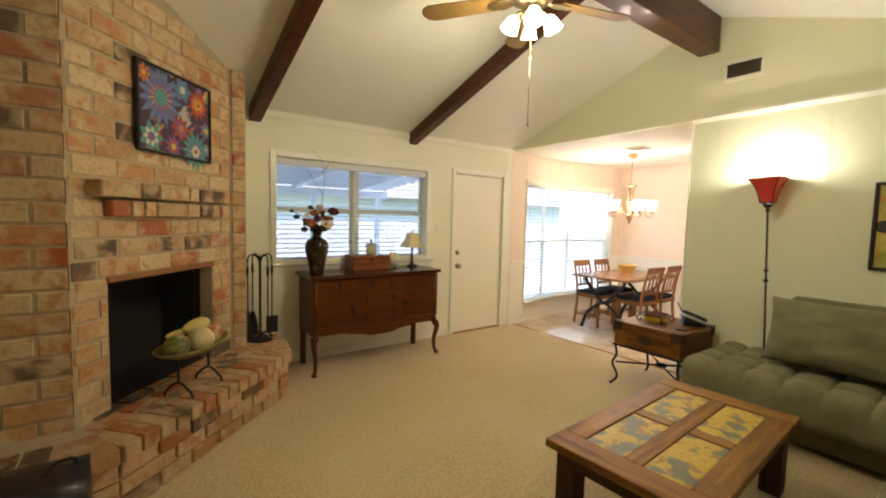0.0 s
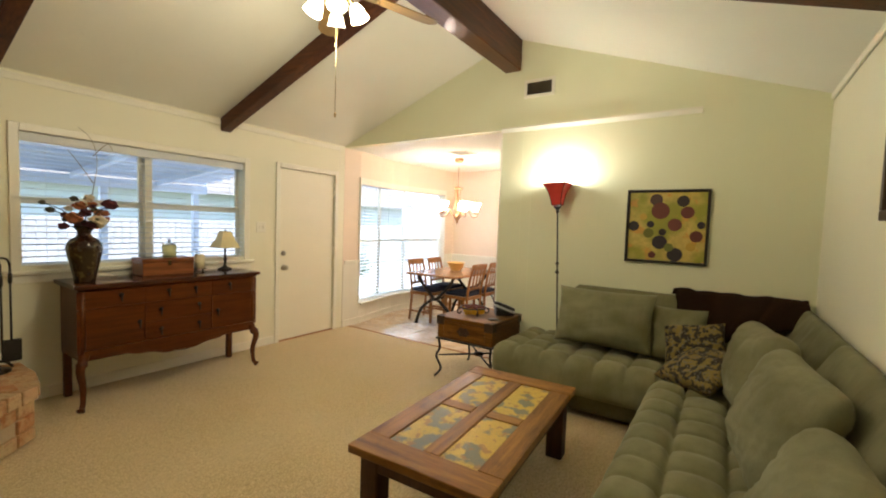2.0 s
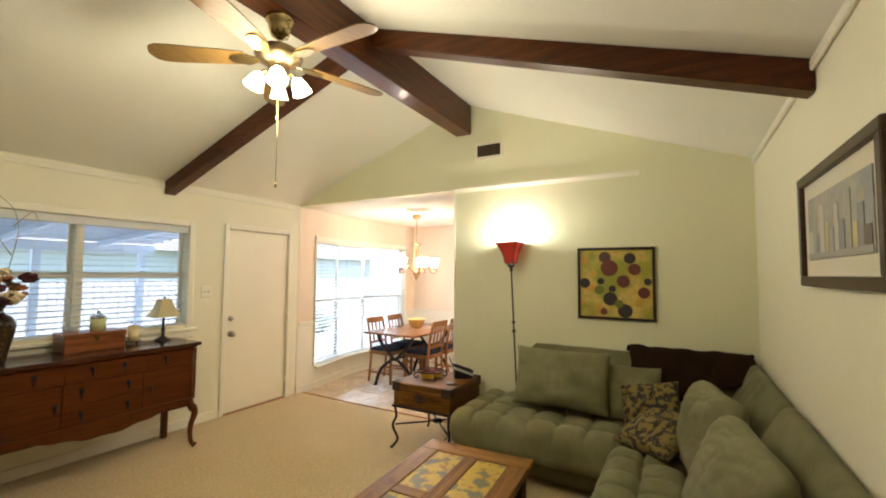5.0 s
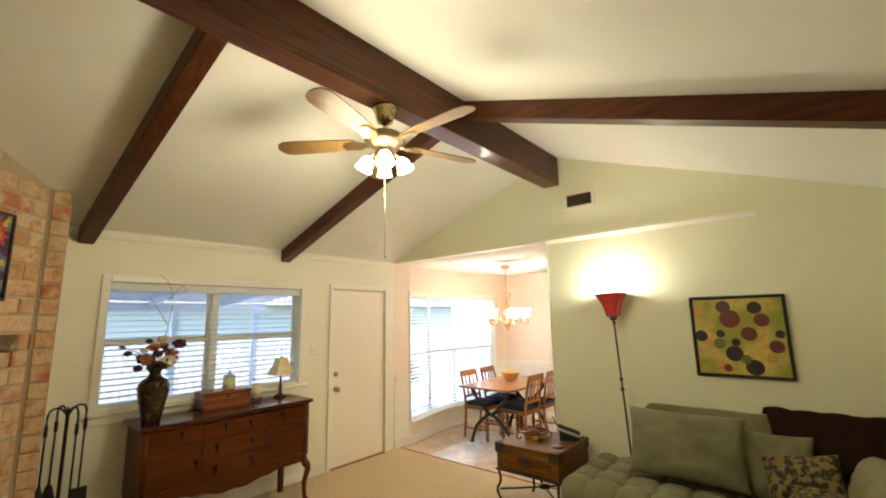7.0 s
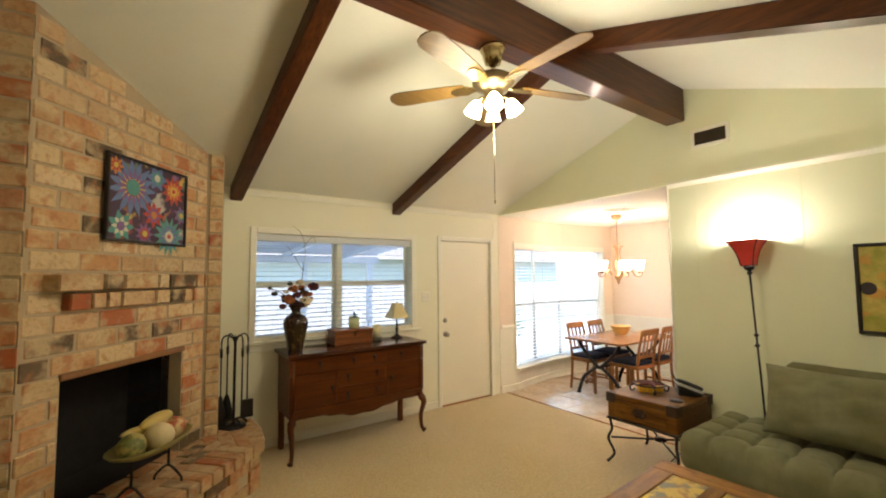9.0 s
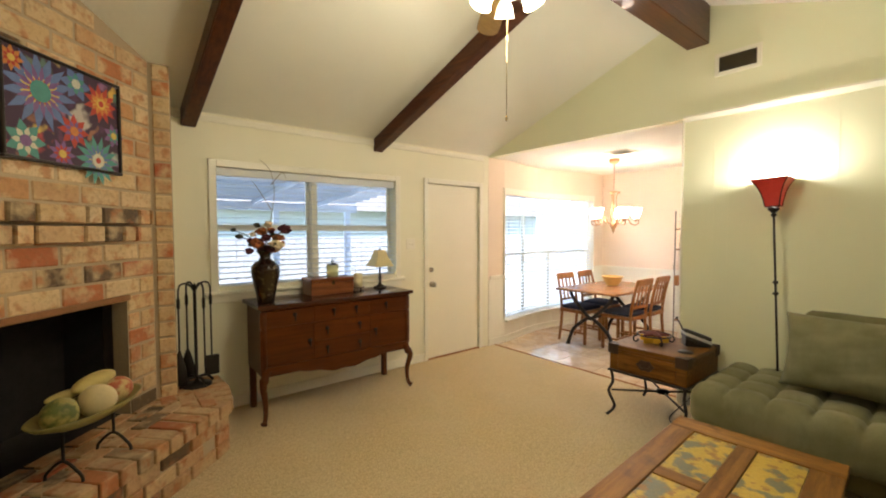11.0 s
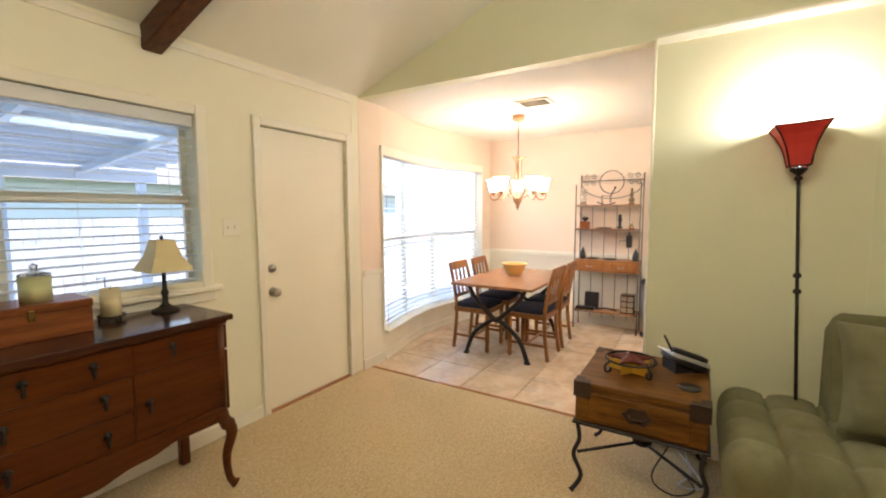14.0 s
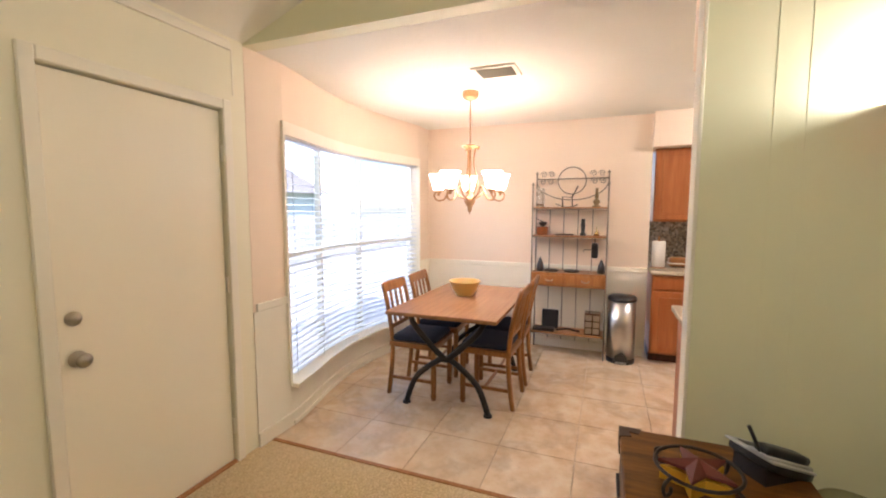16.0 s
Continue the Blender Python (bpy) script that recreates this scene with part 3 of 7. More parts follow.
part("timber", box(BACK_X, -0.003, RIDGE_Y - 0.085, RIDGE_Y + 0.085, 3.0, RIDGE_Z - 0.02, 0.006), M_RIDGE, beam)
# each rafter is skewed from the eave to the ridge to fit the camera's view
for x, xr, side in ((-3.318, -3.215, 1), (-1.62, -1.53, 1), (-1.62, -1.53, -1)):
    r = thing("rafter_beam", (x, 0, 0), "dark stained wooden rafter beam under the ceiling", "beam", "rafter beams")
    y0, y1 = (RIDGE_Y + 0.075, -0.004) if side > 0 else (RIDGE_Y - 0.075, RIGHT_Y + 0.004)
    bm = bmesh.new()
    ends = []
    for y, dx, w in ((y0, xr - x, 0.056), (y1, 0.0, 0.052)):
        ends.append([bm.verts.new((dx + sx * w, y, roof_z(y) - dz)) for sx, dz in ((-1, 0.135), (1, 0.135), (1, 0.003), (-1, 0.003))])
    for i in range(4):
        bm.faces.new((ends[0][i], ends[0][(i + 1) % 4], ends[1][(i + 1) % 4], ends[1][i]))
    bm.faces.new(ends[0][::-1]), bm.faces.new(ends[1])
    bmesh.ops.recalc_face_normals(bm, faces=bm.faces[:])
    bmesh.ops.bevel(bm, geom=bm.edges[:], offset=0.006, segments=2, affect="EDGES")
    part("timber", bm, M_BEAM, r)

# dining room shell with the bowed window wall
BAY = [(0.30, 0.0), (0.55, 0.045), (0.85, 0.115), (1.2, 0.165), (1.55, 0.155), (1.9, 0.10), (2.2, 0.04), (2.42, 0.0)]
BZ0, BZ1 = 0.30, 2.03


def bay_strip(inner, outer, z0, z1, bm=None, bev=0):
    return prism([(x, y + inner) for x, y in BAY] + [(x, y + outer) for x, y in BAY[::-1]], z0, z1, bm, bev)


dn = bmesh.new()
box(0.0, 0.30, 0, T, 0, EAVE - 0.002, bm=dn)
box(2.42, DIN_X + T, 0, T, 0, EAVE, bm=dn)
bay_strip(0, T, 0, BZ0 - 0.03, dn)
bay_strip(0, T, BZ1, EAVE, dn)
setting("wall_dining_north", dn, M_DINE, "white dining wall bowing out under a wide window, lamplight's peach painted in", "wall")
rail = bmesh.new()
box(0.02, 0.30, -0.016, 0, 0.86, 0.91, 0.004, bm=rail)
box(2.42, DIN_X - 0.02, -0.016, 0, 0.86, 0.91, 0.004, bm=rail)
box(DIN_X - 0.016, DIN_X, -2.40, 0.0, 0.86, 0.91, 0.004, bm=rail)
setting("trim_chair_rail", rail, M_WHITE, "white chair rail round the dining room", "trim")
wains = bmesh.new()
box(0.0, 0.30, -0.006, 0, 0, 0.86, bm=wains)
box(DIN_X - 0.006, DIN_X, -2.40, 0.0, 0, 0.86, bm=wains)
box(2.42, DIN_X - 0.006, -0.006, 0, 0, 0.86, bm=wains)
bay_strip(-0.006, -0.001, 0, BZ0 - 0.03, wains)
setting("trim_wainscot", wains, M_WHITE, "smooth white painted lower wall panel", "trim")
bb = bay_strip(-0.022, -0.006, 0, 0.09)
box(-0.005, 0.30, -0.022, -0.006, 0, 0.09, bm=bb)
box(DIN_X - 0.02, DIN_X - 0.006, -2.40, -0.01, 0, 0.09, bm=bb)
bay_strip(-0.032, -0.022, 0, 0.03, bb)
setting("baseboard_dining", bb, M_WHITE, "white baseboard following the bowed wall", "baseboard")
de = bmesh.new()
box(DIN_X, DIN_X + T, -2.40, T, 0, EAVE, bm=de)
setting("wall_dining_east", de, M_DINE, "white far wall of the dining room, lamplight's peach painted in", "wall")
kw = bmesh.new()
box(3.2, 3.35, -5.0, -2.42, 0, EAVE, bm=kw)
box(0.14, 4.2, -5.14, -5.0, 0, EAVE, bm=kw)
setting("wall_kitchen", kw, M_DINE, "white kitchen wall, lamplight's peach painted in", "wall")
sf = bmesh.new()
box(2.60, 3.2, -5.0, -2.395, 2.10, EAVE - 0.003, bm=sf)
box(0.15, 0.33, -3.6, -2.34, 2.12, EAVE - 0.003, bm=sf)
setting("ceiling_soffit", sf, M_DINE, "boxed soffit over the kitchen cabinets", "soffit")


# ---- living room window, blind and door ----
win = tagged(new("window_1"), "white double window with two sliding sashes", "window", kind="structure")
fr = bmesh.new()
for x0, x1, z0, z1 in ((W0 - 0.055, W0 + 0.004, WZ0 - 0.02, WZ1 + 0.055), (W1 - 0.004, W1 + 0.055, WZ0 - 0.02, WZ1 + 0.055), (W0 + 0.004, W1 - 0.004, WZ1 - 0.004, WZ1 + 0.055)):
    box(x0, x1, -0.018, 0.0, z0, z1, 0.005, bm=fr)
part("window_casing", fr, M_WHITE, win)
st = box(W0 - 0.1, W1 + 0.1, -0.045, 0.10, WZ0 - 0.035, WZ0 - 0.004, 0.006)
part("window_sill", st, M_WHITE, win)
part("apron", box(W0 - 0.07, W1 + 0.07, -0.014, 0, WZ0 - 0.10, WZ0 - 0.036, 0.004), M_WHITE, win)
sash = bmesh.new()
MULL = -2.285
for a, b in ((W0, MULL - 0.025), (MULL + 0.025, W1)):
    for z0, z1, y in ((WZ0, 1.53, 0.105), (1.515, WZ1, 0.12)):
        box(a, a + 0.03, y, y + 0.025, z0, z1, bm=sash), box(b - 0.03, b, y, y + 0.025, z0, z1, bm=sash)
        box(a + 0.03, b - 0.03, y, y + 0.025, z0, z0 + 0.035, bm=sash), box(a + 0.03, b - 0.03, y, y + 0.025, z1 - 0.035, z1, bm=sash)
box(MULL - 0.025, MULL + 0.025, 0.06, T, WZ0, WZ1, bm=sash)
part("window_frame", sash, M_WHITE, win)
for a, b in ((W0, MULL - 0.025), (MULL + 0.025, W1)):
    p = part("pane", box(a + 0.02, b - 0.02, 0.125, 0.129, WZ0 + 0.02, WZ1 - 0.02), M_GLASS, win)
    p.visible_shadow = False

blind = thing("window_blind", (0, 0.045, 0), "white wooden slat blind, lowered with open slats", "blind")
part("head_rail", box(W0 + 0.006, W1 - 0.006, -0.035, 0.03, WZ1 - 0.075, WZ1 - 0.006, 0.004), M_BLIND, blind)
part("bottom_rail", box(W0 + 0.01, W1 - 0.01, -0.025, 0.025, WZ0 + 0.003, WZ0 + 0.02, 0.004), M_BLIND, blind)
slat = meshed("slat", box(W0 + 0.01, W1 - 0.01, -0.025, 0.025, -0.0015, 0.0015), M_BLIND)
for k in range(20):
    piece("slat", slat, blind, pose(0, 0, WZ0 + 0.045 + k * 0.0468, 4 + 1.2 * math.sin(k * 2.3), 0, 0.05 * math.sin(k * 1.7)))
for x in (W0 + 0.15, MULL - 0.3, MULL + 0.3, W1 - 0.15):
    part("ladder_cord", tube([(x, -0.026, WZ0 + 0.01), (x, -0.026, WZ1 - 0.03)], 0.0012, 4), M_BLIND, blind)

door = tagged(new("door_1"), "flat white painted exterior door, closed", "door", kind="structure")
part("door_leaf", box(D0 + 0.008, D1 - 0.008, 0.016, 0.058, 0.012, DZ - 0.01, 0.002), M_DOOR, door)
cas = bmesh.new()
box(D0 - 0.052, D0 + 0.003, -0.018, 0.0, 0, DZ + 0.055, 0.005, bm=cas)
box(D1 - 0.003, D1 + 0.052, -0.018, 0.0, 0, DZ + 0.055, 0.005, bm=cas)
box(D0 + 0.003, D1 - 0.003, -0.018, 0.0, DZ, DZ + 0.055, 0.005, bm=cas)
part("door_casing", cas, M_WHITE, door)
part("door_jamb", box(D0, D1, 0.06, T, 0, DZ), M_WHITE, door)
part("door_threshold", box(D0, D1, -0.01, 0.05, 0.0, 0.011), M_OAK_T, door)
KN = Matrix.Rotation(radians(90), 4, "X")
knob = turned(lathe([(0.034, 0), (0.034, 0.006), (0.014, 0.01), (0.013, 0.03), (0.026, 0.036), (0.031, 0.05), (0.024, 0.062), (0.0, 0.065)], 20), KN)
part("door_knob", turned(knob, Matrix.Translation((D0 + 0.075, 0.016, 0.875))), M_NICKEL, door, "satin nickel round knob")
bolt = turned(lathe([(0.03, 0), (0.03, 0.008), (0.022, 0.016), (0.02, 0.026), (0.0, 0.028)], 20), KN)
part("deadbolt", turned(bolt, Matrix.Translation((D0 + 0.07, 0.016, 1.045))), M_NICKEL, door, "satin nickel deadbolt")
for z in (0.22, 1.06, 1.80):
    part("hinge", tube([(D1 - 0.006, 0.006, z - 0.045), (D1 - 0.006, 0.006, z + 0.045)], 0.007, 10), M_WHITE, door)
sw = thing("light_switch", (-1.215, -0.001, 1.35), "cream double light switch plate on the wall", "switch")
part("plate", box(-0.057, 0.057, -0.006, 0, -0.057, 0.057, 0.003), M_WHITE, sw)
for dx in (-0.023, 0.023):
    part("toggle", box(dx - 0.005, dx + 0.005, -0.016, -0.006, -0.011, 0.011, 0.002), M_WHITE, sw)

# ---- dining window ----
bw = tagged(new("window_2"), "wide bowed dining window with white frame", "window", kind="structure")
part("window_sill", bay_strip(-0.07, T + 0.02, BZ0 - 0.03, BZ0, None, 0.004), M_WHITE, bw)
part("window_head", bay_strip(-0.02, 0.09, BZ1 - 0.05, BZ1 + 0.035), M_WHITE, bw)
bf = bmesh.new()
for (x, y) in ((0.315, 0.006), (0.95, 0.129), (1.58, 0.150), (2.405, 0.002)):
    box(x - 0.014, x + 0.014, y + 0.08, y + 0.13, BZ0, BZ1, bm=bf)
for z in (BZ0, 1.15, BZ1 - 0.04):
    bay_strip(0.085, 0.12, z, z + 0.035, bf)
part("window_frame", bf, M_WHITE, bw)
jm = bmesh.new()
box(0.28, 0.302, -0.02, 0.12, BZ0, BZ1 + 0.035, bm=jm), box(2.418, 2.44, -0.02, 0.12, BZ0, BZ1 + 0.035, bm=jm)
part("window_casing", jm, M_WHITE, bw)
for (xa, ya), (xb, yb) in zip(BAY, BAY[1:]):
    g = prism([(xa, ya + 0.098), (xb, yb + 0.098), (xb, yb + 0.101), (xa, ya + 0.101)], BZ0 + 0.02, BZ1 - 0.02)
    part("pane", g, M_GLASS, bw).visible_shadow = False
bb2 = thing("bay_blind", (0, 0, 0), "white slat blind following the bowed window, slats open", "blind")
part("head_rail", bay_strip(0.012, 0.07, BZ1 - 0.06, BZ1 - 0.052), M_BLIND, bb2)
for i, ((xa, ya), (xb, yb)) in enumerate(zip(BAY, BAY[1:])):
    L = math.hypot(xb - xa, yb - ya)
    me = meshed("slat", box(-L / 2, L / 2, -0.024, 0.024, -0.0013, 0.0013), M_BLIND)
    ang = math.degrees(math.atan2(yb - ya, xb - xa))
    for k in range(35):
        piece("slat", me, bb2, pose((xa + xb) / 2, (ya + yb) / 2 + 0.042, BZ0 + 0.03 + k * 0.0478, 0, 0, ang) @ pose(0, 0, 0, 8, 0, 0))
for x, y in ((0.42, 0.02), (0.85, 0.115), (1.38, 0.16), (1.9, 0.10), (2.3, 0.02)):
    part("ladder_cord", tube([(x, y + 0.016, BZ0), (x, y + 0.016, BZ1 - 0.06)], 0.0013, 4), M_BLIND, bb2)

# ---- brick fireplace ----
PX, PY, ANG = -3.60, -0.45, radians(49)
DX, DY = math.cos(ANG), math.sin(ANG)
SA = -1.33                       # the arris, along the slanted face
AX, AY = PX + SA * DX, PY + SA * DY
FB0, FB1, FBZ0, FBZ1 = -1.12, -0.23, 0.36, 1.08
HZ = 0.36
fire = thing("fireplace", pose(PX, PY, 0, 0, 0, 49), "slanted corner fireplace of old tan and red bricks", "fireplace")


def top_at(s):
    return roof_z(PY + s * DY)


# local: x along the face, y into the wall, z up
def slab_in(s0, s1, z0, za, zb):
    part("mortar_bed", turned(prism([(s0, z0), (s1, z0), (s1, zb), (s0, za)], 0.003, 0.16), XZ), M_MORTAR, fire)


slab_in(SA, FB0, 0, top_at(SA) + 0.02, top_at(FB0) + 0.02)
slab_in(FB0, FB1, FBZ1, top_at(FB0) + 0.02, top_at(FB1) + 0.02)
slab_in(FB1, 0.0, 0, top_at(FB1) + 0.02, top_at(0) + 0.02)
for nm, dims in (("firebox_back", (FB0, FB1, 0.42, 0.46, 0.3, FBZ1 + 0.1)), ("firebox_side", (FB0 - 0.03, FB0, 0.10, 0.46, 0.3, FBZ1 + 0.1)), ("firebox_side", (FB1, FB1 + 0.03, 0.10, 0.46, 0.3, FBZ1 + 0.1)),
                 ("firebox_top", (FB0, FB1, 0.10, 0.46, FBZ1 + 0.06, FBZ1 + 0.1)), ("firebox_floor", (FB0, FB1, 0.0, 0.46, 0.3, HZ - 0.003))):
    part(nm, box(*dims), M_SOOT, fire, "black sooty firebrick")
# thin reddish brown lintel band, its material not known
lintel = box(FB0 - 0.01, FB1 + 0.01, -0.016, 0.10, FBZ1 - 0.012, FBZ1 + 0.022, 0.004)
part("lintel", lintel, M_LINTEL, fire, "reddish brown lintel band over the firebox")
ret = bmesh.new()
box(-0.005, 0.12, 0.012, 0.44, 0, roof_z(PY) + 0.0, bm=ret)
rt = thing("brick_pilaster", (PX, PY, 0), "narrow brick pilaster beside the fireplace", "pilaster")
part("mortar_bed", ret, M_MORTAR, rt)
lf = thing("brick_wall", (AX, AY, 0), "old tan brick wall beside the fireplace", "brick wall")
lm = bmesh.new()
box(BACK_X - AX, -0.012, 0.005, 0.16, 0, roof_z(AY) + 0.01, bm=lm)
part("mortar_bed", lm, M_MORTAR, lf)

hearth_poly = [(-3.30, -0.002), (-3.19, -0.16), (-3.165, -0.46), (-3.20, -0.76), (-3.30, -0.87), (-4.27, -1.79), (-4.42, -1.86), (-5.6, -1.88), (-5.6, -1.47), (AX - 0.02, AY + 0.01), (PX, PY + 0.01), (PX + 0.1, -0.002)]
hearth = thing("hearth", (0, 0, 0), "raised brick hearth with angled corners", "hearth")
part("mortar_bed", prism([(-3.33, -0.002), (-3.23, -0.16), (-3.21, -0.46), (-3.245, -0.74), (-3.33, -0.84), (-4.29, -1.745), (-4.42, -1.81), (-5.6, -1.83), (-5.6, -1.47), (AX - 0.02, AY + 0.01), (PX, PY + 0.01), (PX + 0.1, -0.002)], 0, HZ - 0.012), M_MORTAR, hearth)

# ---- buffet ----
dr = thing("buffet", (-2.265, -0.30, 0), "reddish mahogany buffet with curved legs and brass-drop pulls", "buffet")
BW, BD = 0.67, 0.225
part("body", box(-BW, BW, -BD + 0.02, BD, 0.36, 0.895, 0.004), M_DRESS, dr)
skirt = []
for i in range(33):
    u = i / 32
    x = -BW + 0.02 + (2 * BW - 0.04) * u
    v = abs(2 * u - 1)
    z = 0.345 - 0.035 * math.cos(v * math.pi * 1.2) + 0.006 * math.cos(u * 38) + (0.03 if v > 0.93 else 0)
    skirt.append((x, z))
part("skirt", turned(prism(skirt + [(BW - 0.02, 0.44), (-BW + 0.02, 0.44)], BD - 0.022, BD - 0.002), Matrix(((1, 0, 0, 0), (0, 0, -1, 0), (0, 1, 0, 0), (0, 0, 0, 1)))), M_DRESS, dr)
part("top", box(-BW - 0.035, BW + 0.035, -BD - 0.02, BD + 0.015, 0.895, 0.925, 0.008, seg=2), M_DRESS_TOP, dr)
part("top_moulding", box(-BW - 0.012, BW + 0.012, -BD + 0.002, BD, 0.878, 0.896, 0.004), M_DRESS, dr)
fy = -BD + 0.02


def pulls(parent, x, z):
    bm = turned(lathe([(0.017, 0), (0.015, 0.004), (0.006, 0.007), (0.005, 0.016), (0.0, 0.018)], 12), Matrix.Translation((x, fy - 0.011, z)) @ KN)
    box(x - 0.007, x + 0.007, fy - 0.024, fy - 0.017, z - 0.05, z - 0.004, 0.003, bm=bm)
    part("pull", bm, M_IRON, parent, "dark brass drop pull")


for x0, x1, z0, z1, pl in ((-0.685, -0.265, 0.745, 0.87, [-0.42]), (-0.255, 0.255, 0.745, 0.87, [-0.09, 0.12]), (0.265, 0.685, 0.745, 0.87, [0.42]),
                           (-0.255, 0.255, 0.585, 0.735, [-0.15, 0.15]), (-0.255, 0.255, 0.42, 0.575, [-0.15, 0.15])):
    d = part("drawer", box(x0, x1, fy - 0.002, fy + 0.01, z0, z1, 0.0015), M_DRESS, dr)
    for p in pl:
        pulls(d, p, (z0 + z1) / 2 + 0.02)
for x0, x1, z in ((-BW, BW, 0.735), (-0.25, 0.25, 0.575)):
    part("rail", box(x0, x1, fy - 0.006, fy + 0.01, z + 0.001, z + 0.009, 0.002), M_DRESS, dr)
for x in (-0.26, 0.26):
    part("stile", box(x - 0.005, x + 0.005, fy - 0.006, fy + 0.01, 0.42, 0.734, 0.002), M_DRESS, dr)
for sx in (-1, 1):
    part("corner_post", tube([(sx * (BW - 0.018), fy + 0.010, 0.40), (sx * (BW - 0.018), fy + 0.010, 0.875)], 0.022, 10), M_DRESS, dr)
for x0, x1, px in ((-0.685, -0.265, -0.30), (0.265, 0.685, 0.31)):
    d = part("door", box(x0, x1, fy - 0.002, fy + 0.01, 0.42, 0.735, 0.0015), M_DRESS, dr)
    pulls(d, px, 0.60)
for sx in (-1, 1):
    c = bend([(sx * (BW - 0.035), -BD + 0.045, 0.42), (sx * (BW - 0.015), -BD + 0.02, 0.36), (sx * (BW + 0.005), -BD - 0.005, 0.30), (sx * (BW - 0.015), -BD + 0.02, 0.17), (sx * (BW - 0.01), -BD + 0.01, 0.05), (sx * (BW + 0.012), -BD - 0.02, 0.012)], 5)
    part("leg", tube(c, [0.035 + 0.004 * math.sin(k) if k < 8 else max(0.018, 0.040 - 0.0011 * k * 1.1) for k in range(len(c) - 3)] + [0.022, 0.028, 0.020], 10), M_DRESS, dr)
    part("leg", box(sx * (BW - 0.03) - 0.024, sx * (BW - 0.03) + 0.024, BD - 0.05, BD, 0.0, 0.40, 0.006), M_DRESS, dr)

# ---- coffee table ----
ct = thing("coffee_table", pose(-1.94, -3.238, 0, 0, 0, 3.2), "rustic pine coffee table with worn yellow-green inset panels", "coffee table")
CL, CW, CH = 0.665, 0.352, 0.43
for y0, y1 in ((-CW, -CW + 0.12), (CW - 0.12, CW), (-0.042, 0.042)):
    part("plank", box(-CL + 0.15, CL - 0.15, y0 + 0.001, y1 - 0.001, CH - 0.04, CH, 0.003), M_PINE, ct)
for x0, x1 in ((-CL, -CL + 0.149), (CL - 0.149, CL)):
    part("plank", box(x0, x1, -CW, CW, CH - 0.04, CH, 0.003), M_PINE_Y, ct)
for s in (-1, 1):
    part("plank", box(-0.04, 0.04, s * 0.137 - 0.094, s * 0.137 + 0.094, CH - 0.04, CH - 0.001, 0.003), M_PINE_Y, ct)
for sx in (-1, 1):
    for s in (-1, 1):
        part("inset_panel", box(sx * 0.278 - 0.237, sx * 0.278 + 0.237, s * 0.137 - 0.094, s * 0.137 + 0.094, CH - 0.035, CH - 0.006, 0.002), M_PANEL, ct, "chipped yellow and grey-green panel")
part("apron", box(-CL + 0.05, CL - 0.05, -CW + 0.04, CW - 0.04, CH - 0.12, CH - 0.041, 0.004), M_PINE_D, ct)
for sx in (-1, 1):
    for sy in (-1, 1):
        cx, cy = sx * (CL - 0.095), sy * (CW - 0.085)
        part("leg", box(cx - 0.05, cx + 0.05, cy - 0.05, cy + 0.05, 0, CH - 0.041, 0.006), M_PINE_D, ct)

# ---- sectional sofa ----
def tuft(w, d, nx, ny, depth):
    def f(x, y):
        u, v = (x / w + 0.5) * nx, (y / d + 0.5) * ny
        a, b = abs(u - round(u)), abs(v - round(v))
        button = math.exp(-((a / 0.12) ** 2 + (b / 0.12) ** 2))
        puff = (math.sin(math.pi * a) * math.sin(math.pi * b)) ** 0.33 if a > 0 and b > 0 else 0.0
        return depth * (1.0 - puff + 0.5 * button)
    return f


# section of the back: distance from the wall, height
BACK = [(0.02, 0.06), (0.012, 0.50), (0.012, 0.88), (0.018, 0.92), (0.045, 0.940), (0.080, 0.925), (0.13, 0.835), (0.20, 0.69), (0.27, 0.55), (0.325, 0.44), (0.34, 0.30), (0.33, 0.06)]


def back_run(length, seed, n=60):
    """The padded back along +x, its wall at y = 0 and its front towards +y."""
    bm = bmesh.new()
    rows = []
    prof = bend([(d, z, 0) for d, z in BACK], 3)
    mid = Vector((0.17, 0.45))
    for i in range(n + 1):
        u = i / n
        e = max(0.0, 1 - min(u, 1 - u) * length / 0.06)
        k = 1 - 0.16 * e * e
        row = []
        for d, z, _ in prof:
            q = mid + (Vector((d, z)) - mid) * k
            w = 0.010 * noise.noise(Vector((u * length * 3.2, z * 4, seed))) + 0.005 * noise.noise(Vector((u * length * 9, z * 9, seed + 5)))
            row.append(bm.verts.new((u * length, max(0.004, q.x + w * (1 if d > 0.1 else 0.2)), q.y + w * (0.7 if z > 0.8 else 0.2))))
        rows.append(row)
    m = len(rows[0])
    for p, q in zip(rows, rows[1:]):
        for j in range(m):
            f = bm.faces.new((p[j], q[j], q[(j + 1) % m], p[(j + 1) % m]))
            f.smooth = True
    bm.faces.new(rows[0]), bm.faces.new(rows[-1][::-1])
    bmesh.ops.recalc_face_normals(bm, faces=bm.faces[:])
    return bm


s1 = thing("sofa_section", (-0.40, -3.76, 0), "olive microsuede sofa section with tufted seat along the gable wall", "sofa", "sectional sofa")
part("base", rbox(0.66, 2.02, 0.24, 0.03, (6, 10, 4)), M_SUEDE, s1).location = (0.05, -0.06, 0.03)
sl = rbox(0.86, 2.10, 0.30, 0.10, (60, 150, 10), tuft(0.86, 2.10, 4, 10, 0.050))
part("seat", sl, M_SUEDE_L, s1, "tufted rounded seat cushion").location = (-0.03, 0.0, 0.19)
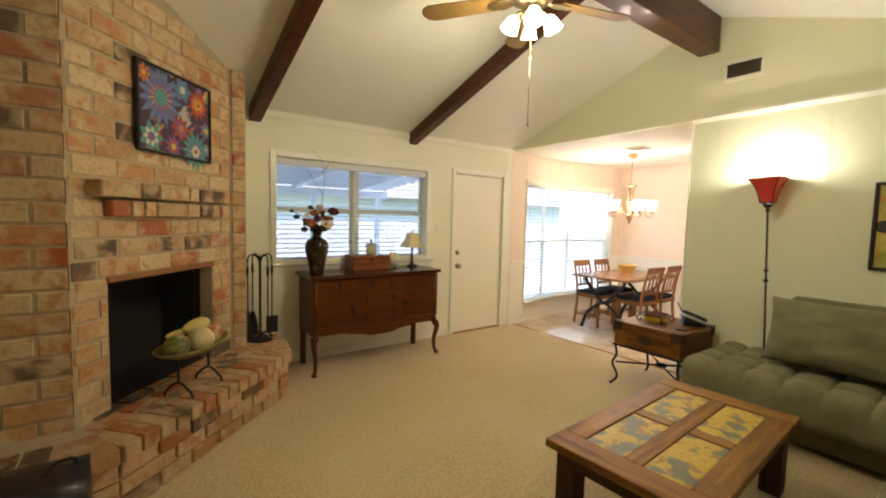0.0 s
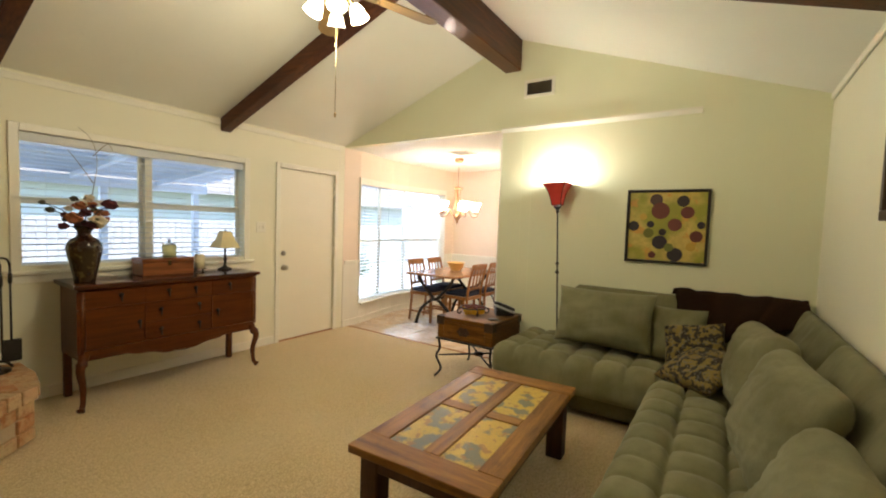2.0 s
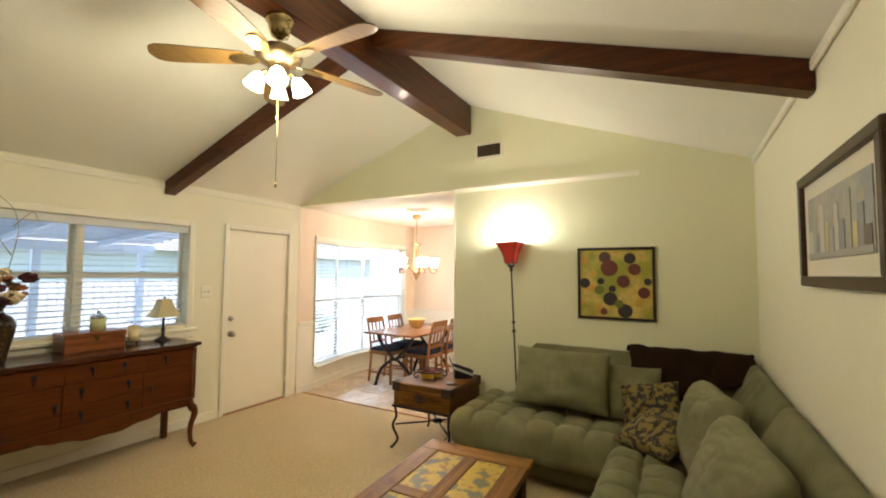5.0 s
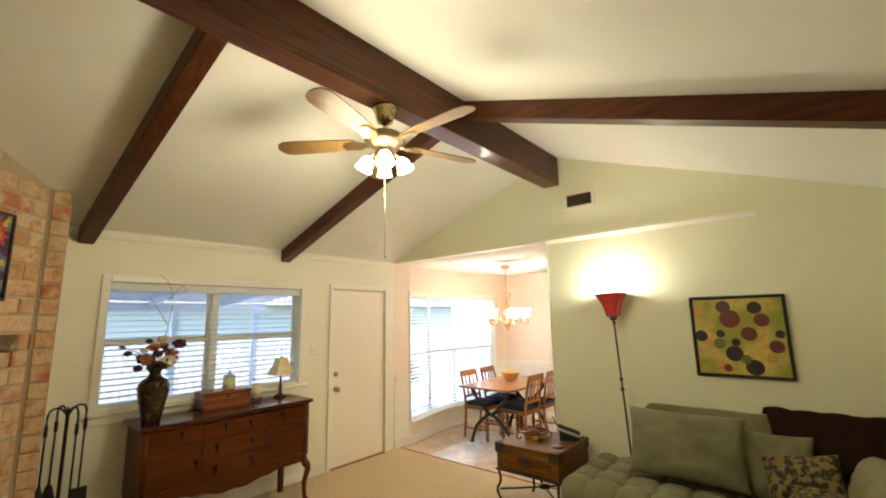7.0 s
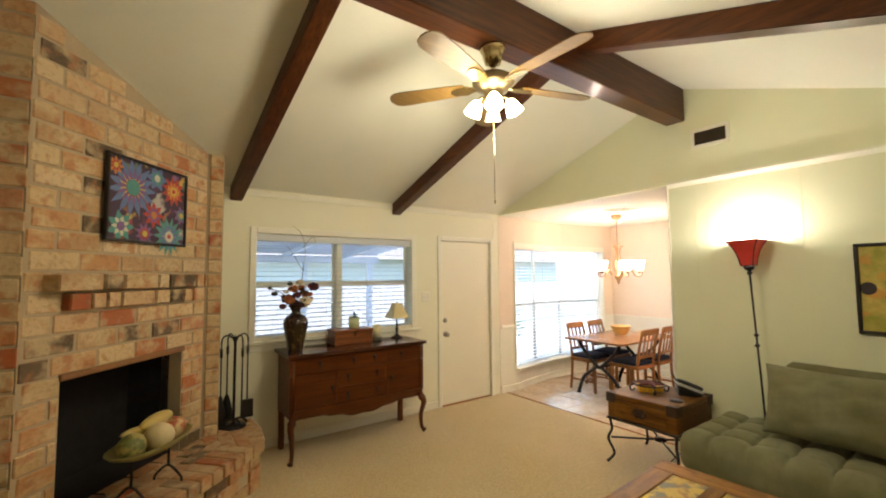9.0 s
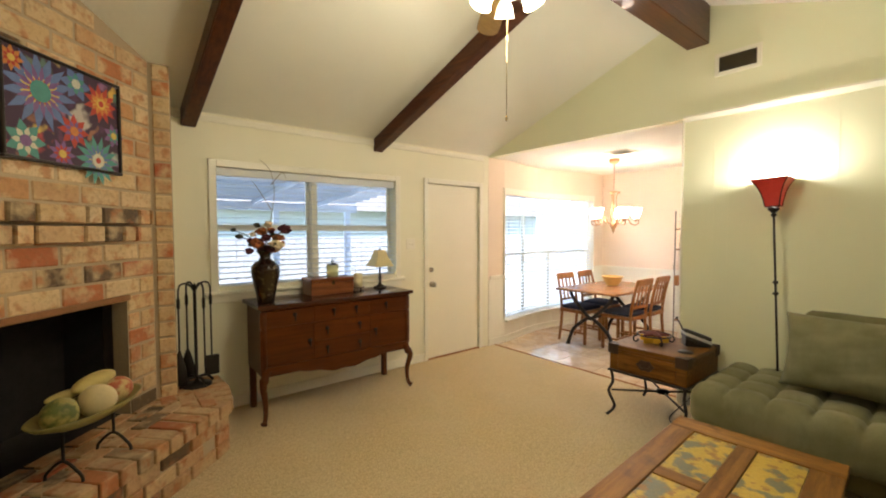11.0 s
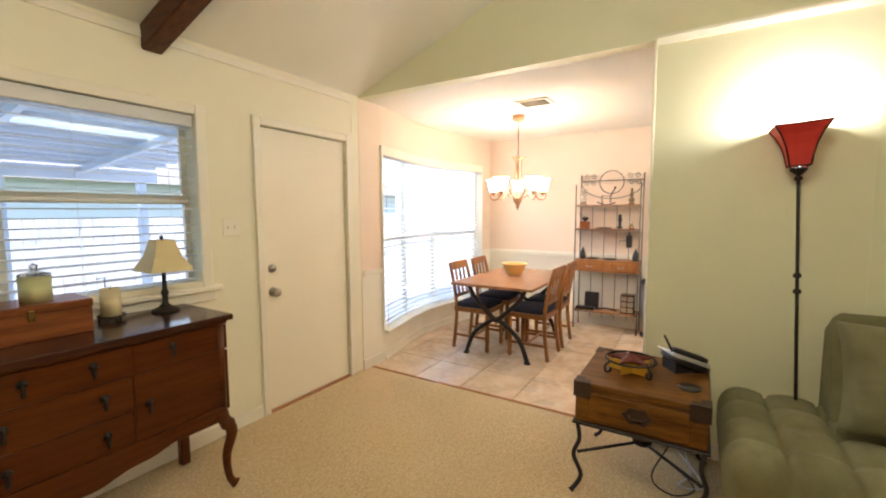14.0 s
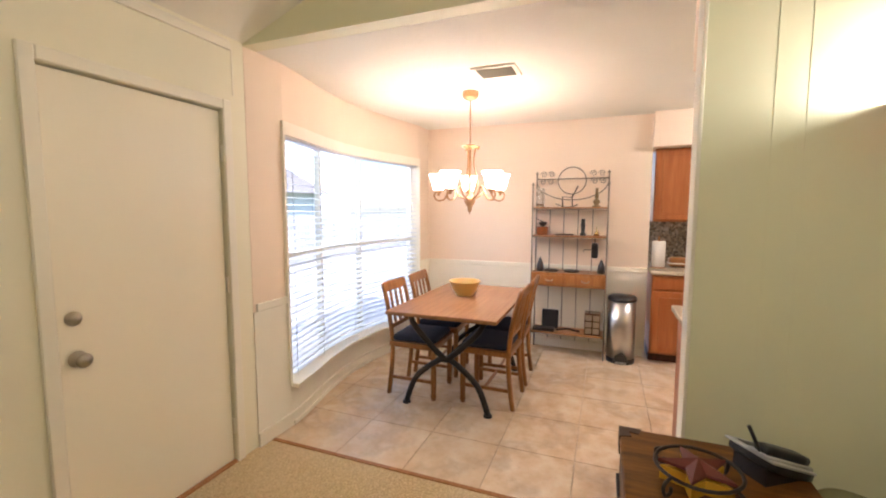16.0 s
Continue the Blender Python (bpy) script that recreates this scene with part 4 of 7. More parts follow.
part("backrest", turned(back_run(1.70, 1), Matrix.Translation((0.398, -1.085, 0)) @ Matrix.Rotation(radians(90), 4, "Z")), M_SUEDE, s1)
for sx in (-0.26, 0.30):
    for sy in (-0.9, 0.85):
        part("foot", box(sx - 0.03, sx + 0.03, sy - 0.03, sy + 0.03, 0, 0.05), M_BLACK, s1)
s2 = thing("sofa_section", (-1.72, -4.40, 0), "olive microsuede sofa section with tufted seat along the plain wall", "sofa", "sectional sofa")
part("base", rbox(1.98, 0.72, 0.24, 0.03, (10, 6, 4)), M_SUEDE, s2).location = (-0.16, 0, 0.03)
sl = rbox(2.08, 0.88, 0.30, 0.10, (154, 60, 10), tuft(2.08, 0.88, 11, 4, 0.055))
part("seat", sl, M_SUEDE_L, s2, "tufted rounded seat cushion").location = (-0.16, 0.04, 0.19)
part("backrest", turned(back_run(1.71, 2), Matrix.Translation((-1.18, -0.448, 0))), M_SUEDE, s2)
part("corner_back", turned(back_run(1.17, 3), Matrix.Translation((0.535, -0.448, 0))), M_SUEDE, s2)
for sx in (-1.08, 0.78):
    for sy in (-0.3, 0.3):
        part("foot", box(sx - 0.03, sx + 0.03, sy - 0.03, sy + 0.03, 0, 0.05), M_BLACK, s2)


def stuffed(w, h, d, seed, crumple):
    """A soft boxed cushion in x and z, thick along y, with creases from the seams inwards."""
    bm = bmesh.new()
    bmesh.ops.create_icosphere(bm, subdivisions=5, radius=1.0)
    for v in bm.verts:
        n = v.co.normalized()
        k = ((abs(n.x) ** 6 + abs(n.z) ** 6) ** (2.3 / 6) + abs(n.y) ** 2.3) ** (-1 / 2.3)
        p = n * k
        rim = max(abs(p.x), abs(p.z))
        side = 1 if n.y > 0 else -1
        crease = abs(noise.noise(Vector((p.x * 2.2 + seed, p.z * 6.5 + p.x * 1.5, side * 2.0 + seed))))
        dent = max(0.0, 0.25 - crease) / 0.25 * (0.35 + 0.65 * rim)
        wave = noise.noise(Vector((p.x * 1.6 + seed * 3, p.z * 1.6, side * 4.0)))
        y = p.y * d / 2 * (1 + 0.06 * wave) - side * crumple * dent * abs(p.y)
        sag = -0.05 * h * (1 - p.x * p.x) * max(0.0, p.z) + 0.006 * noise.noise(Vector((p.x * 2, seed, p.z * 2)))
        v.co = Vector((p.x * w / 2 + 0.005 * noise.noise(Vector((seed, p.z * 3, p.x * 2))), y, p.z * h / 2 + sag))
    for f in bm.faces:
        f.smooth = True
    return bm


def cushion(place, size, material, turn, label, seed, name="cushion"):
    soft = seed in (3, 4, 9)
    ob = new(name, meshed(name, stuffed(*size, seed, 0.016) if soft else pillow(*size, seed=seed, crumple=0.011), material))
    ob.matrix_basis = Matrix.Translation(place) @ turn
    return tagged(ob, label, "cushion", "sofa cushions")


def tilt(yaw, lean, roll=0):
    return pose(0, 0, 0, 0, 0, yaw) @ pose(0, 0, 0, lean, 0, 0) @ pose(0, 0, 0, 0, roll, 0)


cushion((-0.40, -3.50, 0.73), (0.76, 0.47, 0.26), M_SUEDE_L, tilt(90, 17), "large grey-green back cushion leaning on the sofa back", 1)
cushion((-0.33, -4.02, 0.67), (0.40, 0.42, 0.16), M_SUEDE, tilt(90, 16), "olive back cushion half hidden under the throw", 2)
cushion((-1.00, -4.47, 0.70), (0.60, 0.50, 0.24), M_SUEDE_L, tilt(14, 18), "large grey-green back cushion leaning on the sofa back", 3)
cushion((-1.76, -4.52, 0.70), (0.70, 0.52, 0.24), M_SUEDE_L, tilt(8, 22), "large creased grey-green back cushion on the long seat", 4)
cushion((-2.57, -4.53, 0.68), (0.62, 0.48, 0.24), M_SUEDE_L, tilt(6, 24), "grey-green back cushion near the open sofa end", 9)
cushion((-0.45, -4.15, 0.635), (0.40, 0.33, 0.14), M_PATTERN, tilt(80, 26, 12), "gold and brown patterned throw pillow", 5, "throw_pillow")
cushion((-0.80, -4.22, 0.575), (0.44, 0.40, 0.17), M_PATTERN, tilt(38, 66, 12), "gold and brown patterned throw pillow leaning on cushions", 6, "throw_pillow")

# throw blanket draped over the back, following its section
thr = bmesh.new()
NX, NY = 60, 26
over = bend([(0.008, 0.90, 0), (0.02, 0.945, 0), (0.05, 0.958, 0), (0.10, 0.93, 0), (0.17, 0.83, 0), (0.25, 0.72, 0), (0.33, 0.62, 0)], 6)
grid = [[None] * (NY + 1) for _ in range(NX + 1)]
for i in range(NX + 1):
    for j in range(NY + 1):
        u, v = i / NX, j / NY
        reach = 0.86 + 0.14 * math.sin(u * 4.2 + 0.5) + 0.06 * noise.noise(Vector((u * 6, 3, 1)))
        k = min(1.0, max(0.0, 0.10 + 0.9 * v * reach)) * (len(over) - 1)
        p, q, fr_ = over[int(k)], over[min(int(k) + 1, len(over) - 1)], k - int(k)
        d, z = p[0] + (q[0] - p[0]) * fr_, p[1] + (q[1] - p[1]) * fr_
        fold = (0.018 * abs(math.sin(u * 15 + 3 * v)) * min(1.0, v * 1.5)) + 0.020 * noise.noise(Vector((u * 6, v * 3, 4)))
        y = -3.95 - 0.80 * u - 0.05 * math.sin(v * 3) + 0.03 * noise.noise(Vector((v * 5, 7, 2))) * (1 if i in (0, NX) else 0.3)
        grid[i][j] = thr.verts.new((-d - 0.010 - max(0, fold) * 0.7, y, z + 0.014 + max(0, fold)))
for i in range(NX):
    for j in range(NY):
        f = thr.faces.new((grid[i][j], grid[i + 1][j], grid[i + 1][j + 1], grid[i][j + 1]))
        f.smooth = True
to = tagged(new("throw_blanket", meshed("throw_blanket", thr, M_THROW)), "dark brown throw blanket draped over the sofa corner", "blanket")
so = to.modifiers.new("thick", "SOLIDIFY")
so.thickness = 0.018

# ---- torchiere ----
fl = thing("floor_lamp", pose(TORCH[0], TORCH[1] - 0.075, 0.004, -2.6, 0, 0), "slim iron torchiere with glowing red square shade", "floor lamp")
part("base", lathe([(0.13, 0), (0.13, 0.012), (0.05, 0.03), (0.016, 0.05)], 24), M_IRON, fl)
part("pole", tube([(0, 0, 0.03), (0, 0, TORCH[2] - 0.02)], 0.0075, 10), M_IRON, fl)
for z in (1.04, 1.12, 1.60):
    part("collar", lathe([(0.010, -0.012), (0.017, -0.006), (0.017, 0.006), (0.010, 0.012)], 12, at=(0, 0, z)), M_IRON, fl)
part("cup", lathe([(0.012, -0.045), (0.036, -0.02), (0.034, -0.008), (0.02, 0.0)], 16, at=(0, 0, TORCH[2])), M_IRON, fl)
part("switch", tube([(0, 0, 1.04), (-0.035, 0.01, 1.04)], 0.004, 6), M_IRON, fl)
shade = bmesh.new()
prof = [(0.040, 0.0), (0.047, 0.05), (0.058, 0.10), (0.077, 0.15), (0.105, 0.195)]
loops = []
for inset in (0.0, 0.006):
    loops.append([[shade.verts.new((c * (h - inset) * kx, c2 * (h - inset) * kx, z)) for c, c2, kx in ((1, 1, 1), (0, 1, 0.97), (-1, 1, 1), (-1, 0, 0.97), (-1, -1, 1), (0, -1, 0.97), (1, -1, 1), (1, 0, 0.97))] for h, z in prof])
for lp in loops:
    for a, b in zip(lp, lp[1:]):
        for i in range(8):
            shade.faces.new((a[i], a[(i + 1) % 8], b[(i + 1) % 8], b[i]))
part("shade", shade, M_RED, fl, "flared red fabric shade").location = (0, 0, TORCH[2])
ribs = bmesh.new()
for c, c2 in ((1, 1), (-1, 1), (-1, -1), (1, -1)):
    tube([(c * (h + 0.001), c2 * (h + 0.001), z) for h, z in prof], 0.004, 6, ribs)
for (h, z) in (prof[0], prof[-1]):
    tube([(h, h, z), (-h, h, z), (-h, -h, z), (h, -h, z), (h, h, z)], 0.004, 6, ribs)
part("shade_frame", ribs, M_IRON, fl).location = (0, 0, TORCH[2])
part("bulb", lathe([(0.0, 0.10), (0.02, 0.11), (0.028, 0.135), (0.02, 0.16), (0.0, 0.165)], 14), M_RIM, fl).location = (0, 0, TORCH[2])

# ---- ceiling fan ----
fan = thing("ceiling_fan", FAN, "five-blade oak and brass ceiling fan, three of four shades lit", "ceiling fan")
part("canopy", lathe([(0.022, 0.125), (0.048, 0.135), (0.060, 0.17), (0.066, 0.20), (0.078, 0.215), (0.078, 0.236), (0.0, 0.238)], 24), M_BRASS, fan)
part("rod", tube([(0, 0, 0.06), (0, 0, 0.14)], 0.013, 12), M_BRASS, fan)
part("motor", lathe([(0.035, 0.065), (0.09, 0.058), (0.125, 0.035), (0.13, 0.012), (0.12, -0.01), (0.08, -0.03), (0.06, -0.05), (0.055, -0.09), (0.06, -0.11), (0.03, -0.125), (0.0, -0.13)], 32), M_BRONZE, fan)
blade_poly = [(0.18, -0.048), (0.30, -0.060), (0.56, -0.070), (0.63, -0.068), (0.667, -0.050), (0.683, -0.018), (0.685, 0.0), (0.683, 0.018), (0.667, 0.050), (0.63, 0.068), (0.56, 0.070), (0.30, 0.060), (0.18, 0.048)]
for k in range(5):
    R = pose(0, 0, 0, 0, 0, 198 + 72 * k) @ pose(0, 0, -0.004, 11, 0, 0)
    part("blade", turned(prism(blade_poly, -0.003, 0.004, bev=0.001), R), M_BLADE, fan)
    ir = box(0.09, 0.13, -0.018, 0.018, -0.014, -0.006, 0.003)
    prism([(0.12, -0.02), (0.17, -0.045), (0.25, -0.03), (0.27, 0.0), (0.25, 0.03), (0.17, 0.045), (0.12, 0.02)], -0.012, -0.005, ir)
    part("blade_iron", turned(ir, R), M_BRASS, fan)
M_UNLIT = surface("unlit_frosted_glass", (0.62, 0.60, 0.55), 0.35, 0, 0.05)
for k in range(4):
    a = radians(139 + 90 * k)
    arm = tube([(0.03 * math.cos(a), 0.03 * math.sin(a), -0.075), (0.075 * math.cos(a), 0.075 * math.sin(a), -0.08), (0.095 * math.cos(a), 0.095 * math.sin(a), -0.105)], 0.011, 10)
    part("light_arm", arm, M_BRASS, fan)
    g = lathe([(0.020, 0.0), (0.034, -0.012), (0.048, -0.045), (0.052, -0.07), (0.062, -0.10), (0.058, -0.10), (0.046, -0.07), (0.030, -0.015), (0.0, -0.008)], 20)
    part("glass_shade", turned(g, Matrix.Translation((0.095 * math.cos(a), 0.095 * math.sin(a), -0.10)) @ Matrix.Rotation(a, 4, "Z") @ Matrix.Rotation(radians(-24), 4, "Y") @ Matrix.Diagonal((0.86, 0.86, 0.86, 1))), M_UNLIT if k == 3 else M_FANLIGHT, fan, "unlit frosted glass bell shade" if k == 3 else "lit frosted glass bell shade")
for dx, dz in ((0.012, -0.70), (-0.015, -0.33)):
    ch = tube([(dx, dx, -0.12), (dx, dx, dz)], 0.0022, 5)
    lathe([(0.0, -0.03), (0.006, -0.022), (0.006, -0.006), (0.0, 0.0)], 8, ch, (dx, dx, dz))
    part("pull_chain", ch, M_BRASS, fan)

# ---- vent on the gable ----
def vent(name, m, w, h, n, label, material=M_CEIL):
    v = thing(name, m, label, "vent")
    fr = bmesh.new()
    for x0, x1, z0, z1 in ((-w / 2 - 0.03, w / 2 + 0.03, h / 2, h / 2 + 0.03), (-w / 2 - 0.03, w / 2 + 0.03, -h / 2 - 0.03, -h / 2), (-w / 2 - 0.03, -w / 2, -h / 2, h / 2), (w / 2, w / 2 + 0.03, -h / 2, h / 2)):
        box(x0, x1, -0.012, 0.0, z0, z1, 0.002, bm=fr)
    part("frame", fr, M_WHITE, v)
    part("backing", box(-w / 2, w / 2, -0.003, -0.001, -h / 2, h / 2), M_BLACK, v)
    sm = meshed("louvre", box(-0.0015, 0.0015, -0.007, 0.006, -h / 2, h / 2), M_BRONZE)
    for k in range(n):
        piece("louvre", sm, v, pose(-w / 2 + w * (k + 0.5) / n, -0.008, 0, 0, 0, 20))
    return v


vent("wall_vent", pose(-0.001, -2.704, 2.806, 0, 0, -90), 0.25, 0.115, 18, "bronze louvred air vent in the gable wall")
dv = vent("ceiling_vent", pose(0.95, -1.265, EAVE - 0.001, 90, 0, 0), 0.19, 0.24, 7, "white louvred air vent in the dining ceiling")
for c in dv.children:
    if c.name.startswith("louvre"):
        c.data.materials[0] = M_WHITE


# ---- pictures ----
def picture(name, m, w, h, border, frame_mat, label, canvas_mat, mat_w=0.0):
    p = thing(name, m, label, "picture")
    fr = bmesh.new()
    for x0, x1, z0, z1 in ((-w / 2, w / 2, h / 2 - border, h / 2), (-w / 2, w / 2, -h / 2, -h / 2 + border), (-w / 2, -w / 2 + border, -h / 2 + border, h / 2 - border), (w / 2 - border, w / 2, -h / 2 + border, h / 2 - border)):
        box(x0, x1, -0.03, 0.0, z0, z1, 0.004, bm=fr)
    part("frame", fr, frame_mat, p)
    if mat_w:
        part("mat", box(-w / 2 + border, w / 2 - border, -0.012, -0.002, -h / 2 + border, h / 2 - border), M_MAT, p, "wide ivory mat")
        border += mat_w
    part("canvas", box(-w / 2 + border, w / 2 - border, -0.016, -0.003, -h / 2 + border, h / 2 - border), canvas_mat, p)
    return p


circ = picture("circle_picture", pose(-0.002, -3.872, 1.492, 0, 0, -90), 0.612, 0.612, 0.022, M_FRAME, "abstract picture of dark and maroon circles on gold", M_CANVAS)
M_DOT = {"d": surface("dot_dark", (0.035, 0.025, 0.025), 0.6, 0, 0.2), "m": surface("dot_maroon", (0.15, 0.04, 0.03), 0.6, 0, 0.2), "b": surface("dot_umber", (0.09, 0.05, 0.035), 0.6, 0, 0.2),
         "o": surface("dot_olive", (0.16, 0.17, 0.03), 0.6, 0, 0.2), "y": surface("dot_gold", (0.55, 0.36, 0.06), 0.6, 0, 0.2)}
for k, (u, v, r, c) in enumerate(((0.36, 0.11, 0.085, "b"), (0.42, 0.27, 0.12, "m"), (0.70, 0.13, 0.08, "d"), (0.76, 0.29, 0.085, "m"), (0.075, 0.50, 0.075, "d"), (0.30, 0.47, 0.05, "d"),
                                  (0.61, 0.47, 0.09, "m"), (0.46, 0.58, 0.05, "d"), (0.88, 0.63, 0.08, "m"), (0.28, 0.60, 0.07, "o"), (0.43, 0.73, 0.10, "d"), (0.63, 0.90, 0.10, "d"), (0.34, 0.92, 0.05, "m"),
                                  (0.20, 0.36, 0.05, "y"), (0.55, 0.80, 0.06, "o"), (0.93, 0.47, 0.05, "d"), (0.82, 0.78, 0.06, "y"))):
    x, z = (u - 0.5) * 0.58, (0.5 - v) * 0.57
    d = turned(lathe([(r * 0.57, 0), (r * 0.57, 0.0012 + 0.0002 * k)], 28), Matrix.Translation((x, -0.016, z)) @ KN)
    part("dot", d, M_DOT[c], circ)
skyline = picture("landscape_print", pose(-1.89, RIGHT_Y + 0.002, 1.755, 0, 0, 180), 0.90, 0.465, 0.042, M_FRAME_B, "muted print with wide mat in dark wood frame", M_ARTGREY, 0.065)
M_TOWER = [surface("print_" + n, c, 0.6, 0, 0.15, 12) for n, c in (("stone", (0.36, 0.35, 0.31)), ("slate", (0.24, 0.25, 0.26)), ("straw", (0.52, 0.46, 0.24)), ("ash", (0.50, 0.49, 0.44)), ("umber", (0.15, 0.12, 0.09)))]
for k, (x, w, h, c) in enumerate(((-0.31, 0.07, 0.11, 3), (-0.25, 0.05, 0.16, 0), (-0.20, 0.04, 0.09, 1), (-0.15, 0.06, 0.20, 3), (-0.09, 0.03, 0.13, 2), (-0.04, 0.05, 0.10, 0), (0.02, 0.04, 0.18, 3), (0.07, 0.06, 0.12, 1), (0.14, 0.05, 0.21, 0), (0.20, 0.04, 0.10, 2), (0.25, 0.05, 0.15, 1), (0.30, 0.06, 0.08, 4))):
    part("painted_tower", prism([(x - w / 2, -0.0165 - 0.0002 * k), (x + w / 2, -0.0165 - 0.0002 * k), (x + w / 2, -0.016), (x - w / 2, -0.016)], -0.12, -0.12 + h), M_TOWER[c], skyline)
part("painted_foreground", box(-0.338, 0.338, -0.0195, -0.016, -0.123, -0.10), M_TOWER[0], skyline)
art = picture("floral_painting", pose(PX, PY, 0, 0, 0, 49) @ pose(-0.607, -0.012, 2.085), 0.655, 0.525, 0.016, M_FRAME, "bright abstract flower painting in thin black frame", M_FLORAL)
M_PAINT = [surface("oil_" + n, c, 0.5, 0, 0.25, 25) for n, c in (("red", (0.45, 0.05, 0.03)), ("yellow", (0.62, 0.44, 0.08)), ("orange", (0.55, 0.20, 0.04)), ("teal", (0.08, 0.28, 0.24)), ("violet", (0.20, 0.10, 0.26)), ("blue", (0.12, 0.18, 0.38)), ("pale", (0.58, 0.55, 0.42)))]


def bloom(cx, cz, r, n, mats, level):
    for ring in range(2):
        bm = bmesh.new()
        for k in range(n):
            a = 2 * math.pi * (k + 0.5 * ring) / n
            rr = r * (1 - 0.35 * ring)
            w = 0.8 * math.pi / n
            y = -0.0165 - 0.0007 * ring - level
            pts = [(0.25 * rr, -w * 0.5), (0.65 * rr, -w), (rr, 0), (0.65 * rr, w), (0.25 * rr, w * 0.5)]
            bm.faces.new([bm.verts.new((cx + q * math.cos(a + t), y, cz + q * math.sin(a + t))) for q, t in pts])
        part("painted_petal", bm, mats[ring], art)
    part("painted_heart", turned(lathe([(r * 0.27, 0), (r * 0.27, 0.003 + level)], 18), Matrix.Translation((cx, -0.016, cz)) @ KN), mats[2], art)


bloom(-0.14, 0.08, 0.19, 15, (M_PAINT[5], M_PAINT[4], M_PAINT[3]), 0)
bloom(-0.14, 0.08, 0.10, 13, (M_PAINT[1], M_PAINT[0], M_PAINT[3]), 0.0003)
bloom(0.20, 0.12, 0.11, 11, (M_PAINT[0], M_PAINT[2], M_PAINT[1]), 0.0002)
bloom(0.20, 0.12, 0.06, 9, (M_PAINT[1], M_PAINT[2], M_PAINT[0]), 0.0006)
bloom(0.17, -0.20, 0.14, 14, (M_PAINT[3], M_PAINT[5], M_PAINT[6]), 0.0004)
bloom(0.17, -0.20, 0.06, 10, (M_PAINT[1], M_PAINT[6], M_PAINT[0]), 0.0008)
bloom(-0.22, -0.17, 0.10, 7, (M_PAINT[3], M_PAINT[6], M_PAINT[4]), 0.0002)
bloom(0.03, -0.07, 0.09, 8, (M_PAINT[0], M_PAINT[4], M_PAINT[2]), 0.0005)
bloom(0.05, 0.18, 0.09, 6, (M_PAINT[5], M_PAINT[3], M_PAINT[6]), 0.0001)
bloom(-0.27, 0.19, 0.06, 8, (M_PAINT[2], M_PAINT[0], M_PAINT[1]), 0.0006)
bloom(0.28, -0.04, 0.07, 7, (M_PAINT[4], M_PAINT[3], M_PAINT[1]), 0.0009)
bloom(-0.04, -0.20, 0.075, 9, (M_PAINT[4], M_PAINT[0], M_PAINT[1]), 0.0007)

# ---- on the hearth ----
rack = thing("fire_tool_set", Matrix.Translation((-3.35, -0.33, HZ)) @ Matrix.Diagonal((1.0, 1.0, 1.17, 1)), "black wrought iron fireplace tool set on the hearth", "fire tools")
part("stand", lathe([(0.10, 0.0), (0.10, 0.01), (0.03, 0.018), (0.011, 0.03), (0.011, 0.60), (0.02, 0.61), (0.0, 0.65)], 14), M_IRON, rack)
for k in range(4):
    a = radians(20 + 90 * k)
    cx, cy = math.cos(a), math.sin(a)
    part("hook_arm", tube(bend([(0, 0, 0.60), (0.05 * cx, 0.05 * cy, 0.645), (0.10 * cx, 0.10 * cy, 0.64), (0.115 * cx, 0.115 * cy, 0.60)], 4), 0.006, 7), M_IRON, rack)
    part("foot", tube(bend([(0, 0, 0.05), (0.07 * cx, 0.07 * cy, 0.05), (0.12 * cx, 0.12 * cy, 0.008)], 4), 0.008, 7), M_IRON, rack)
    tool = tube([(0.115 * cx, 0.115 * cy, 0.13), (0.115 * cx, 0.115 * cy, 0.62)], 0.006, 7)
    tube([(0.115 * cx, 0.115 * cy, 0.50), (0.115 * cx, 0.115 * cy, 0.56)], 0.011, 7, tool)
    if k == 0:
        box(0.115 * cx - 0.05, 0.115 * cx + 0.05, 0.115 * cy - 0.012, 0.115 * cy + 0.004, 0.04, 0.17, 0.006, bm=tool)
    elif k == 1:
        lathe([(0.05, 0.03), (0.045, 0.10), (0.02, 0.19), (0.008, 0.21)], 12, tool, (0.115 * cx, 0.115 * cy, 0), 0.4)
    elif k == 2:
        lathe([(0.045, 0.03), (0.042, 0.11), (0.018, 0.21), (0.008, 0.24)], 12, tool, (0.115 * cx, 0.115 * cy, 0), 0.5)
    part("tool", tool, M_IRON, rack)

bs = thing("gourd_bowl", pose(-3.93, -1.22, HZ, 0, 0, 49) @ Matrix.Diagonal((1.2, 1.2, 1.12, 1)), "olive oval bowl of gourds on iron stand", "bowl")
bwl = lathe([(0.02, 0.205), (0.14, 0.215), (0.21, 0.245), (0.235, 0.268), (0.225, 0.268), (0.14, 0.228), (0.0, 0.218)], 32, None, (0, 0, 0), 0.52)
part("bowl", bwl, M_BASKET, bs)
for s in (-0.115, 0.115):
    st2 = bmesh.new()
    tube(bend([(s, -0.075, 0.004), (s, -0.065, 0.035), (s, 0.0, 0.085), (s, 0.065, 0.035), (s, 0.075, 0.004)], 5), 0.006, 7, st2)
    tube([(s, 0, 0.085), (s, 0, 0.21)], 0.006, 7, st2)
    part("iron_stand", st2, M_IRON, bs)


